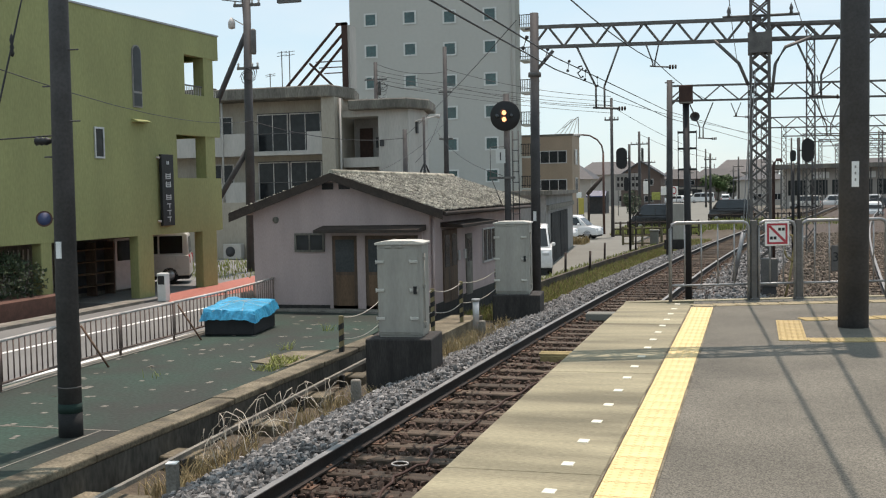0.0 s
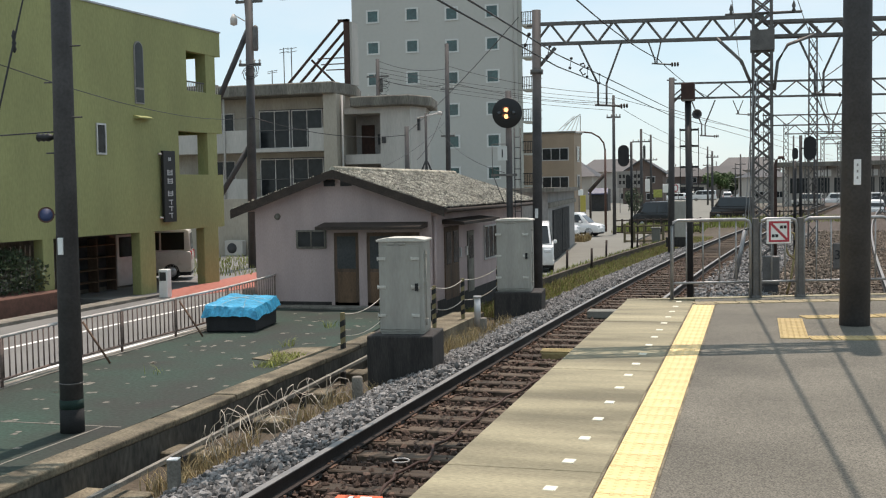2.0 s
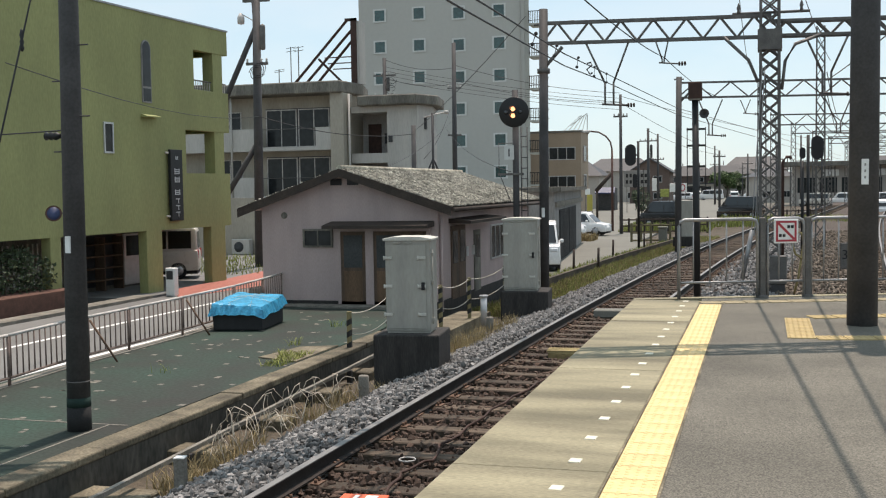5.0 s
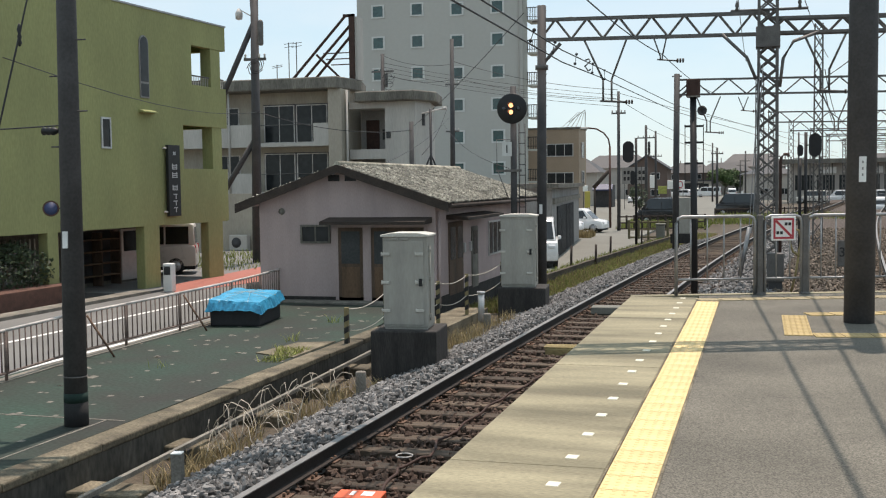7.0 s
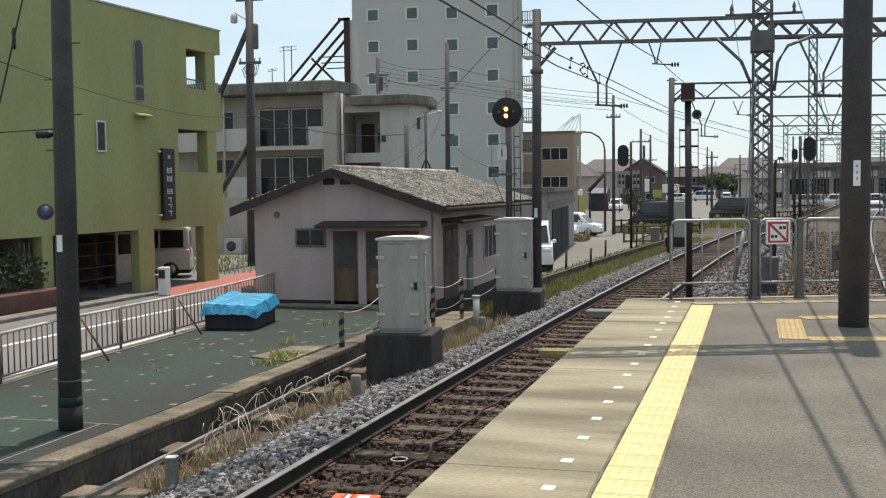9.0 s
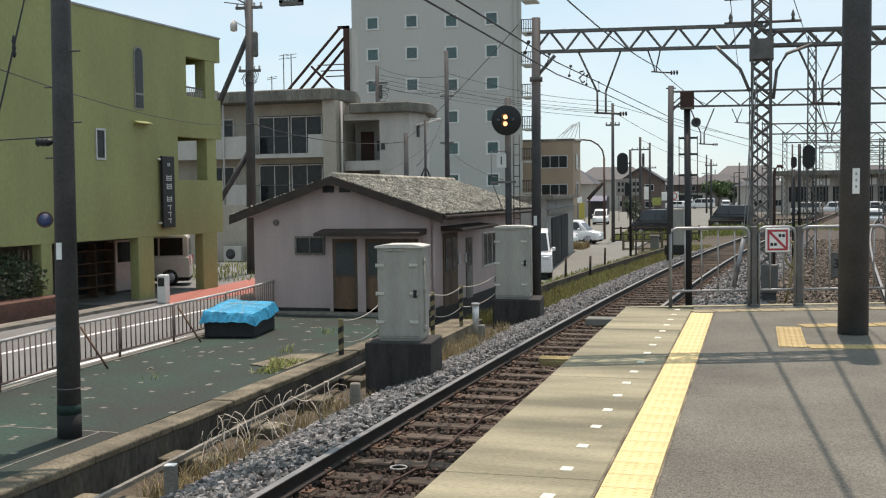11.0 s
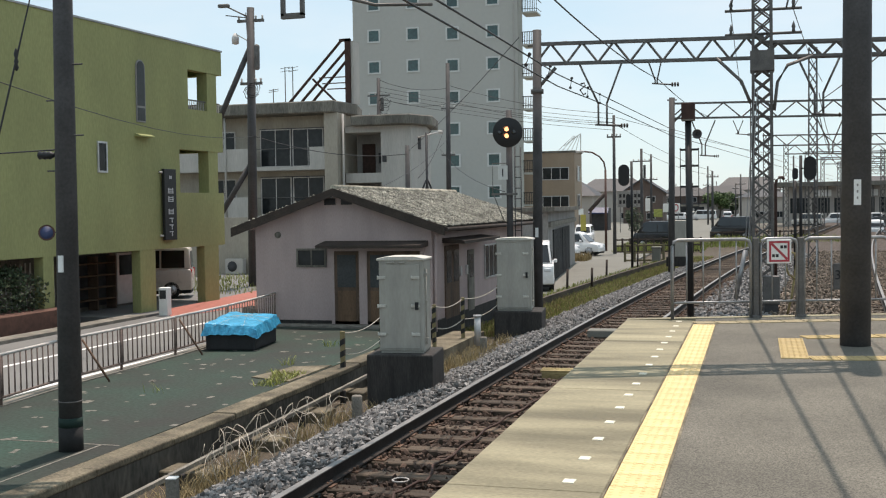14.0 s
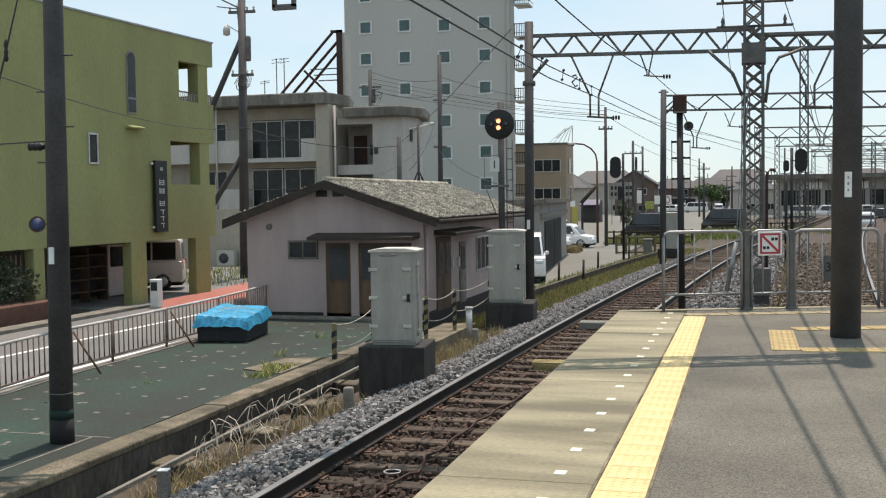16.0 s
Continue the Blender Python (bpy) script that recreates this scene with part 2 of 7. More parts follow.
    "hill": mat("distant_hills", (0.40, 0.46, 0.5), 1.0, var=0.05, scale=0.002, fine=0.02, bump=0.0),
}


# ---- mesh helpers ----
def BM():
    return bmesh.new()


def quad(bm, a, b, c, d):
    return bm.faces.new([bm.verts.new(p) for p in (a, b, c, d)])


def box(bm, x0, x1, y0, y1, z0, z1):
    v = [bm.verts.new((x, y, z)) for z in (z0, z1) for x, y in ((x0, y0), (x1, y0), (x1, y1), (x0, y1))]
    for f in ((3, 2, 1, 0), (4, 5, 6, 7), (0, 1, 5, 4), (1, 2, 6, 5), (2, 3, 7, 6), (3, 0, 4, 7)):
        bm.faces.new([v[i] for i in f])
    return bm


def bbox(bm, x0, x1, y0, y1, z0, z1, bev=0.01, seg=2):
    """A box with rounded edges."""
    t = BM()
    box(t, x0, x1, y0, y1, z0, z1)
    bmesh.ops.bevel(t, geom=t.edges[:], offset=bev, segments=seg, affect="EDGES", profile=0.5)
    return join(bm, t)


def join(bm, t, m=None):
    vs = {}
    for v in t.verts:
        vs[v] = bm.verts.new(m @ v.co if m else v.co)
    for f in t.faces:
        nf = bm.faces.new([vs[v] for v in f.verts])
        nf.smooth = f.smooth
    t.free()
    return bm


def rod(bm, p, q, r0, r1=None, n=10, caps=True):
    """A round bar from p to q."""
    p, q = Vector(p), Vector(q)
    r1 = r0 if r1 is None else r1
    w = (q - p).normalized()
    u = w.orthogonal().normalized()
    v = w.cross(u)
    rings = []
    for c, r in ((p, r0), (q, r1)):
        rings.append([bm.verts.new(c + (u * math.cos(2 * math.pi * i / n) + v * math.sin(2 * math.pi * i / n)) * r) for i in range(n)])
    for i in range(n):
        f = bm.faces.new((rings[0][i], rings[0][(i + 1) % n], rings[1][(i + 1) % n], rings[1][i]))
        f.smooth = n > 5
    if caps:
        bm.faces.new(rings[0][::-1])
        bm.faces.new(rings[1])
    return bm


def tube(bm, pts, r, n=6):
    pts = [Vector(p) for p in pts]
    prev = None
    for k, p in enumerate(pts):
        w = (pts[min(k + 1, len(pts) - 1)] - pts[max(k - 1, 0)]).normalized()
        ref = Vector((0, 0, 1)) if abs(w.z) < 0.9 else Vector((1, 0, 0))
        u = w.cross(ref).normalized()
        v = w.cross(u)
        ring = [bm.verts.new(p + (u * math.cos(2 * math.pi * i / n) + v * math.sin(2 * math.pi * i / n)) * r) for i in range(n)]
        if prev:
            for i in range(n):
                f = bm.faces.new((prev[i], prev[(i + 1) % n], ring[(i + 1) % n], ring[i]))
                f.smooth = True
        else:
            bm.faces.new(ring[::-1])
        prev = ring
    bm.faces.new(prev)
    return bm


def lathe(bm, prof, n=24, axis="z", at=(0, 0, 0)):
    """Turns a profile of (radius, height) round an axis."""
    at = Vector(at)
    rings = []
    for r, h in prof:
        ring = []
        for i in range(n):
            a = 2 * math.pi * i / n
            p = (r * math.cos(a), r * math.sin(a), h)
            if axis == "y":
                p = (p[0], p[2], p[1])
            elif axis == "x":
                p = (p[2], p[0], p[1])
            ring.append(bm.verts.new(at + Vector(p)))
        rings.append(ring)
    for a, b in zip(rings, rings[1:]):
        for i in range(n):
            f = bm.faces.new((a[i], a[(i + 1) % n], b[(i + 1) % n], b[i]))
            f.smooth = True
    bm.faces.new(rings[0][::-1])
    bm.faces.new(rings[-1])
    return bm


def prism(bm, outline, axis, lo, hi):
    """Pushes a flat outline along an axis. For x: (y, z) pairs, for y: (x, z), for z: (x, y)."""
    def p3(a, b, c):
        return {"x": (c, a, b), "y": (a, c, b), "z": (a, b, c)}[axis]
    A = [bm.verts.new(p3(a, b, lo)) for a, b in outline]
    B = [bm.verts.new(p3(a, b, hi)) for a, b in outline]
    bm.faces.new(A[::-1])
    bm.faces.new(B)
    k = len(A)
    for i in range(k):
        bm.faces.new((A[i], A[(i + 1) % k], B[(i + 1) % k], B[i]))
    return bm


def finish(bm, name, material):
    bmesh.ops.recalc_face_normals(bm, faces=bm.faces[:])
    me = bpy.data.meshes.new(name)
    bm.to_mesh(me)
    bm.free()
    for mm in (material if isinstance(material, (list, tuple)) else [material]):
        me.materials.append(mm)
    return me


def part(name, bm, material, parent, label=""):
    ob = new(name, finish(bm, name, M[material]))
    ob.parent = parent
    if label:
        tagged(ob, label)
    return ob


def thing(name, m, label, category, group=""):
    e = new(name)
    e.empty_display_size = 0.2
    e.matrix_basis = m
    return tagged(e, label, category, group)


def solid(name, bm, material, label, category, group="", kind="", m=None):
    ob = new(name, finish(bm, name, M[material]))
    if m:
        ob.matrix_basis = m
    return tagged(ob, label, category, group, kind)


def structure(name, bm, material, label="", category=""):
    return solid(name, bm, material, label, category, kind="structure")


def pieces(name, mesh, parent, places):
    """Alike pieces on one mesh."""
    for m in places:
        o = new(name, mesh)
        o.parent = parent
        o.matrix_basis = m


def cloud(name, verts, faces, material, label, category, parent=None):
    me = bpy.data.meshes.new(name)
    me.from_pydata(verts, [], faces)
    me.materials.append(M[material])
    me.update()
    ob = new(name, me)
    ob.parent = parent
    return tagged(ob, label, category, kind="stuff")


RNG = np.random.default_rng(7)
ICO_V = None


def ico():
    b = BM()
    bmesh.ops.create_icosphere(b, subdivisions=1, radius=1)
    b.verts.ensure_lookup_table()
    v = np.array([x.co[:] for x in b.verts])
    f = np.array([[q.index for q in x.verts] for x in b.faces])
    b.free()
    return v, f


def stones(name, centres, size, material, label, seed=1):
    """Many broken stones in one mesh."""
    g = np.random.default_rng(seed)
    v, f = ico()
    k = len(centres)
    jit = g.uniform(0.5, 1.3, (k, len(v), 1))
    sc = g.uniform(0.45, 1.5, (k, 1, 3)) * size * g.uniform(0.7, 1.25, (k, 1, 1))
    a = g.uniform(0, 6.28, k)
    c, s = np.cos(a), np.sin(a)
    P = v[None] * jit * sc
    X = P[..., 0] * c[:, None] - P[..., 1] * s[:, None]
    Y = P[..., 0] * s[:, None] + P[..., 1] * c[:, None]
    P = np.stack([X, Y, P[..., 2]], -1) + centres[:, None, :]
    Fc = (f[None] + (np.arange(k) * len(v))[:, None, None]).reshape(-1, 3)
    return cloud(name, P.reshape(-1, 3).tolist(), Fc.tolist(), material, label, "ballast")


def blades(name, centres, height, width, material, label, seed=1, lean=0.5, parent=None, category="weeds"):
    """Grass: bent two-piece blades in one mesh."""
    g = np.random.default_rng(seed)
    V, Fs = [], []
    for c in centres:
        h = height * g.uniform(0.45, 1.25)
        a = g.uniform(0, 6.28)
        d = np.array([math.cos(a), math.sin(a)])
        b = g.uniform(0, 6.28)
        w = np.array([math.cos(b), math.sin(b)]) * width * 0.5
        e = d * h * lean * g.uniform(0.1, 1.0)
        i = len(V)
        V += [(c[0] - w[0], c[1] - w[1], c[2]), (c[0] + w[0], c[1] + w[1], c[2]),
              (c[0] + e[0] * 0.4 + w[0] * 0.7, c[1] + e[1] * 0.4 + w[1] * 0.7, c[2] + h * 0.6),
              (c[0] + e[0] * 0.4 - w[0] * 0.7, c[1] + e[1] * 0.4 - w[1] * 0.7, c[2] + h * 0.6),
              (c[0] + e[0], c[1] + e[1], c[2] + h)]
        Fs += [(i, i + 1, i + 2, i + 3), (i + 3, i + 2, i + 4)]
    return cloud(name, V, Fs, material, label, category, parent)


def leafball(bm, c, r, k, size, g):
    """Many small leaves spread through an uneven clump."""
    for _ in range(k):
        d = Vector(g.normal(size=3)).normalized() * (g.uniform(0.25, 1.0) ** 0.5)
        p = Vector(c) + Vector((d.x * r[0], d.y * r[1], d.z * r[2]))
        u = Vector(g.normal(size=3)).normalized()
        v = u.orthogonal().normalized()
        s = size * g.uniform(0.6, 1.4)
        quad(bm, p - u * s, p - v * s * 0.5, p + u * s, p + v * s * 0.5)


def xc(y):
    """The near track's centre line: x at y."""
    q = min(y, 70.0)
    return -3.378 + 0.00903 * q + 0.000776 * q * q + 0.1176 * (y - q)


def xc_slope(y):
    return 0.00903 + 0.001552 * min(y, 70.0)


RAIL_Z = -0.76


# ---- ground, roads, platforms ----
b = BM()
quad(b, (-4000, -400, -1.62), (4000, -400, -1.62), (4000, 4800, -1.62), (-4000, 4800, -1.62))
structure("ground", b, "ground", "dusty grey-brown ground reaching the horizon", "ground")

b = BM()   # yard of gravel under the tracks
Y = [-6 + 4 * i for i in range(80)]
for y0, y1 in zip(Y, Y[1:]):
    a0, a1 = xc(y0), xc(y1)
    quad(b, (a0 - 1.6, y0, -1.0), (a0 + 40, y0, -1.0), (a1 + 40, y1, -1.0), (a1 - 1.6, y1, -1.0))
    quad(b, (a0 - 2.7, y0, -1.6), (a0 - 1.6, y0, -1.0), (a1 - 1.6, y1, -1.0), (a1 - 2.7, y1, -1.6))
structure("track_bed", b, "brownbed", "brown gravel bed under the railway tracks", "ground")

b = BM()
for y0, y1 in zip(Y[:40], Y[1:41]):
    z0, z1 = (-1.28 if y0 < 34 else -1.57), (-1.28 if y1 < 34 else -1.57)
    quad(b, (-16.6, y0, z0), (xc(y0) - 2.3, y0, -1.5), (xc(y1) - 2.3, y1, -1.5), (-16.6, y1, z1))
structure("verge", b, "soil", "dry soil verge beside the track", "ground")

b = BM()   # the street beyond the railing
prism(b, [(-16.2, -10), (-10.9, -10), (-10.9, 21), (-12.2, 26), (-12.6, 44), (-16.2, 44)], "z", -1.4, -1.2)
structure("road", b, "road", "grey asphalt street beside the old platform", "road")
b = BM()
for x in (-11.6, -13.9):
    box(b, x, x + 0.13, -9, 27.5, -1.2, -1.196)
structure("road_marking", b, "signwhite", "white painted lines on the street", "road marking")
b = BM()
box(b, -16.75, -16.2, -10, 26.6, -1.4, -1.12)
structure("pavement", b, "oldconc", "narrow concrete pavement with a kerb", "pavement")
b = BM()
prism(b, [(-16.9, 28.6), (-15.5, 26.8), (-14.2, 33), (-14.5, 38.5), (-17.6, 38.5)], "z", -1.3, -1.19)
structure("red_paving", b, "redpave", "brick-red painted paving at the car port", "pavement")
b = BM()
prism(b, [(-24, 26.7), (-16.7, 26.7), (-16.7, 46), (-24, 46)], "z", -1.4, -1.22)
structure("car_port_floor", b, "road", "grey concrete car port floor", "pavement")
b = BM()   # pale lane on the far side of the shed
prism(b, [(-12.5, 36), (-6.6, 36), (-6.0, 48), (-5.9, 58), (-6.6, 64), (-6.5, 78), (-5, 100), (-1.5, 108), (2.0, 260), (-60, 260), (-40, 100), (-16, 76), (-13, 55)], "z", -1.6, -1.42)
structure("lane", b, "lane", "pale dusty concrete lane and parking ground", "road")

# main platform: edge slabs, asphalt, end
END0, END1, PX = 16.45, 18.9, 6.0
b = BM()
prism(b, [(-0.87, -6), (PX, -6), (PX, END1 + 0.2), (-0.87, END0 + 0.28)], "z", -1.0, -0.004)
structure("platform", b, "asphalt", "grey asphalt station platform", "platform")
b = BM()
prism(b, [(-1.72, -6), (-0.9, -6), (-0.9, END0 + 0.1), (-1.72, END0)], "z", -1.1, -0.12)
structure("platform_wall", b, "platwall", "stained concrete platform wall", "wall")
coping = new("platform_coping")
tagged(coping, "weathered beige concrete coping slabs along the platform edge", "platform", kind="structure")
y, k = 6.47 - 3.68 * 3, 0
while y < END0 - 0.05:
    y1 = min(y + 3.68, END0)
    b = BM()
    bbox(b, -1.87, -0.885, y + 0.006, y1 - 0.006, -0.13, 0.001 * (k % 3), 0.008, 1)
    part("slab", b, "slab", coping)
    y, k = y1, k + 1
b = BM()
prism(b, [(-1.88, END0 + 0.01), (PX, END1 + 0.2), (PX, END1 + 0.42), (-1.88, END0 + 0.2)], "z", -1.1, 0.0)
structure("platform_end", b, "slab", "beige concrete end kerb of the platform", "platform")

# tactile paving
TILE = 0.308


def tactile_mesh(name, material, rows=5):
    b = BM()
    bbox(b, -TILE / 2 + 0.004, TILE / 2 - 0.004, -TILE / 2 + 0.007, TILE / 2 - 0.007, -0.02, 0.006, 0.002, 1)
    for i in range(rows):
        for j in range(rows):
            x, y = (i - (rows - 1) / 2) * TILE / rows, (j - (rows - 1) / 2) * TILE / rows
            ring0 = [(x + 0.017 * math.cos(a), y + 0.017 * math.sin(a), 0.006) for a in (0, 1.05, 2.09, 3.14, 4.19, 5.24)]
            ring1 = [(x + 0.010 * math.cos(a), y + 0.010 * math.sin(a), 0.011) for a in (0, 1.05, 2.09, 3.14, 4.19, 5.24)]
            A, B = [b.verts.new(p) for p in ring0], [b.verts.new(p) for p in ring1]
            b.faces.new(B)
            for q in range(6):
                b.faces.new((A[q], A[(q + 1) % 6], B[(q + 1) % 6], B[q]))
    return finish(b, name, M[material])


b = BM()
box(b, -0.868, -0.562, -6, 15.87, -0.03, 0.002)
structure("tile_bed", b, "ochre", "ochre mortar bed under the tactile tiles", "mortar")
strip = tagged(new("tactile_strip"), "bright yellow tactile tiles along the platform edge", "tactile paving", kind="structure")
tile = tactile_mesh("tile", "yellow")
pieces("tile", tile, strip, [pose(-0.715 + 0.0012 * (k % 3), 15.72 - TILE * k, 0.0) for k in range(62)])
patch = tagged(new("tactile_patch"), "worn ochre tactile tiles round the platform pole", "tactile paving", kind="structure")
ochre = tactile_mesh("worn_tile", "ochre")
pl = [pose(0.41, 12.72 + TILE * j, 0.001) for j in range(6)]
pl += [pose(0.41 + TILE * i, 12.60 + 0.05 * i, 0.001, 0, 0, 9) for i in range(1, 12)]
pl += [pose(0.72 + TILE * i, 14.62 + 0.1 * i, 0.001, 0, 0, 18) for i in range(8)]
pieces("worn_tile", ochre, patch, pl)
endrow = tagged(new("tactile_end_row"), "faded buff tactile tiles before the end barrier", "tactile paving", kind="structure")
pieces("faded_tile", tactile_mesh("faded_tile", "buff"), endrow, [pose(-0.72 + TILE * i, 16.15 + 0.10 * i, 0.001, 0, 0, 18) for i in range(14)])
b = BM()
box(b, -0.886, -0.872, -6, 16.0, -0.05, 0.003)
box(b, -0.56, -0.545, -6, 16.0, -0.05, 0.003)
structure("joint_sealant", b, "kerb", "dark sealant beside the tactile strip", "joint")
b = BM()
bbox(b, -0.038, 0.038, -0.046, 0.046, -0.02, 0.004, 0.003, 1)
dotm = finish(b, "marker", M["whitepaint"])
markers = tagged(new("edge_markers"), "row of small white square markers set in the coping", "marker", kind="structure")
pieces("marker", dotm, markers, [pose(-1.15 + 0.0025 * k, 6.06 + 0.638 * k - 0.638 * 8, 0.003, 0, 0, -3) for k in range(25)])

# old platform on the other side
OX = -6.72
b = BM()
prism(b, [(-10.2, -8), (OX - 0.36, -8), (OX - 0.36, 19.5), (-7.4, 23.0), (-10.9, 23.4), (-10.75, 19)], "z", -1.6, -1.004)
structure("old_platform", b, "green_floor", "dark green painted surface of a disused platform", "platform")
kerb = tagged(new("old_platform_kerb"), "weathered brown concrete kerb stones of the disused platform", "kerb", kind="structure")
for k in range(16):
    b = BM()
    y0 = -6 + 1.6 * k
    bbox(b, OX - 0.35, OX, y0 + 0.006, y0 + 1.594, -1.085, -0.99 - 0.006 * (k % 3), 0.02, 2)
    part("kerb_stone", b, "kerb", kerb)
# wall under the kerb lip, its shade put into the colour
b = BM()
box(b, OX - 0.30, OX - 0.015, -8, 19.6, -1.8, -1.087)
structure("old_platform_wall", b, "wallconc", "concrete wall below the old kerb, darkened for its shade", "wall")
b = BM()
gg = np.random.default_rng(3)
for _ in range(330):
    x, y = gg.uniform(-10.5, -7.2), gg.uniform(6, 22.5)
    x = -10.4 + 0.55 * round((x + 10.4) / 0.55) + gg.normal() * 0.05
    y = 0.62 * round(y / 0.62) + gg.normal() * 0.06
    if gg.uniform() < 0.6:
        s = gg.uniform(0.025, 0.055)
        quad(b, (x - s, y - s, -1.001), (x + s, y - s, -1.001), (x + s * 0.8, y + s, -1.001), (x - s, y + s, -1.001))
solid("bare_patches", b, "oldconc", "small pale worn patches in the green paint", "stain", kind="stuff")
b = BM()
box(b, -9.3, -7.15, 11.08, 11.11, -1.003, -0.999)
box(b, -7.40, -7.375, 6.0, 11.1, -1.003, -0.999)
structure("painted_line", b, "oldconc", "faded pale line on the old platform", "marking")
b = BM()
prism(b, [(-7.9, 16.1), (-7.1, 15.8), (-7.1, 17.6), (-7.7, 17.3)], "z", -1.02, -0.985)
structure("concrete_patch", b, "kerb", "pale broken concrete patch at the kerb", "patch")

# ---- near track ----
track = tagged(new("track"), "railway track of brown timber sleepers and steel rails", "railway track", kind="structure")


def rail_mesh(side, y0, y1, step, centre, top):
    """One rail along a curve: foot, web and head; the running surface apart."""
    prof = [(-0.065, -0.15), (0.065, -0.15), (0.065, -0.135), (0.012, -0.12), (0.012, -0.045), (0.034, -0.035), (0.034, -0.004), (-0.034, -0.004), (-0.034, -0.035), (-0.012, -0.045), (-0.012, -0.12), (-0.065, -0.135)]
    if top:
        prof = [(-0.034, -0.012), (0.034, -0.012), (0.034, -0.003), (0.027, 0.0), (-0.027, 0.0), (-0.034, -0.003)]
        prof = [(a * 1.04, c) for a, c in prof]
    b = BM()
    prev, y = None, y0
    while y <= y1 + 1e-6:
        x = centre(y) + side * 0.7525
        ring = [b.verts.new((x + a, y, RAIL_Z + c)) for a, c in prof]
        if prev:
            for i in range(len(prof)):
                b.faces.new((prev[i], prev[(i + 1) % len(prof)], ring[(i + 1) % len(prof)], ring[i]))
        prev, y = ring, y + step
    return b


for side in (-1, 1):
    part("rail", rail_mesh(side, -4, 132, 2.0, xc, False), "rail", track)
    part("rail_head", rail_mesh(side, -4, 132, 2.0, xc, True), "railtop", track, "polished steel running surface")
b = BM()
bbox(b, -1.22, 1.22, -0.11, 0.11, -0.16, 0.0, 0.012, 1)
slp = finish(b, "sleeper", M["sleeper"])
b = BM()
for s in (-0.7525, 0.7525):
    box(b, s - 0.14, s + 0.14, -0.08, 0.08, 0.0, 0.014)
    for q in (-0.09, 0.09):
        rod(b, (s + q, 0.04, 0.012), (s + q, 0.04, 0.05), 0.014, n=6)
        rod(b, (s + q, -0.04, 0.012), (s + q, -0.04, 0.05), 0.014, n=6)
plate = finish(b, "tie_plates", M["rust"])
sl = []
y, k = -3.0, 0
while y < 130:
    dz = 0.008 * math.sin(k * 2.1)
    sl.append(pose(xc(y) + 0.05 * math.sin(k * 1.7), y, RAIL_Z - 0.168 + dz * 0.6, 0, 0, -math.degrees(xc_slope(y)) + 1.2 * math.sin(k * 3.3) + 1.0 * math.sin(k * 7.7)))
    y, k = y + (0.60 if y < 60 else 1.2), k + 1
pieces("sleeper", slp, track, sl)
pieces("tie_plates", plate, track, [m for m in sl if m.translation.y < 45])

# ballast
g = np.random.default_rng(11)
n = 62000
yy = 4 + 46 * g.uniform(0, 1, n) ** 1.9
uu = g.uniform(0, 1, n)
off = -0.82 - 1.5 * uu ** 0.9
cen = np.stack([[xc(a) for a in yy] + off, yy, np.where(off > -1.25, -0.93 + 0.06 * g.normal(size=n) * 0.5, -0.93 - 0.30 * (-1.25 - off)) + g.uniform(-0.05, 0.055, n)], 1)
stones("grey_ballast", cen, 0.031, "stone", "grey broken ballast stones on the track shoulder", 5)
n = 15000
yy = 21 + 34 * g.uniform(0, 1, n) ** 1.5
off = g.uniform(-3.0, -1.9, n)
cen = np.stack([[xc(a) for a in yy] + off, yy, -1.13 - 0.26 * (-1.9 - off) + g.uniform(-0.03, 0.05, n)], 1)
stones("grey_ballast", cen, 0.040, "stone", "grey ballast spread out to the verge", 15)
n = 17000
yy = 4 + 36 * g.uniform(0, 1, n) ** 1.7
off = g.uniform(-0.72, 1.6, n)
cen = np.stack([[xc(a) for a in yy] + off, yy, -0.965 + g.uniform(-0.02, 0.03, n)], 1)
stones("rusty_ballast", cen, 0.033, "brownstone", "rust-brown ballast between the sleepers", 6)
n = 6500
yy = 17.6 + 42 * g.uniform(0, 1, n) ** 1.6
off = 1.0 + 1.9 * g.uniform(0, 1, n)
cen = np.stack([[xc(a) for a in yy] + off, yy, -0.96 + g.uniform(-0.03, 0.04, n)], 1)
stones("grey_ballast", cen, 0.055, "stone", "grey ballast beside the track past the platform end", 8)
n = 17000
yy = 17.8 + 45 * g.uniform(0, 1, n) ** 1.6
cen = np.stack([[xc(a) for a in yy] + g.uniform(2.9, 9, n), yy, -0.97 + g.uniform(-0.03, 0.05, n)], 1)
stones("brown_ballast", cen, 0.046, "tanstone", "brown ballast of the yard past the platform end", 9)
b = BM()
for y0, y1 in zip(Y[:20], Y[1:21]):
    quad(b, (xc(y0) - 2.5, y0, -1.44), (xc(y0) - 1.25, y0, -0.965), (xc(y1) - 1.25, y1, -0.965), (xc(y1) - 2.5, y1, -1.44))
    quad(b, (xc(y0) - 1.25, y0, -0.965), (xc(y0) - 0.7, y0, -0.965), (xc(y1) - 0.7, y1, -0.965), (xc(y1) - 1.25, y1, -0.965))
for y0, y1 in zip(Y[6:20], Y[7:21]):
    quad(b, (xc(y0) - 3.1, y0, -1.50), (xc(y0) - 1.9, y0, -1.17), (xc(y1) - 1.9, y1, -1.17), (xc(y1) - 3.1, y1, -1.50))
structure("ballast_shoulder", b, "greybed", "grey gravel shoulder under the loose stones", "ground")


def x2(y):
    return 1.95 + 0.055 * y + 0.00034 * y * y


def x3(y):
    return 6.4 + 0.06 * y + 0.00036 * y * y


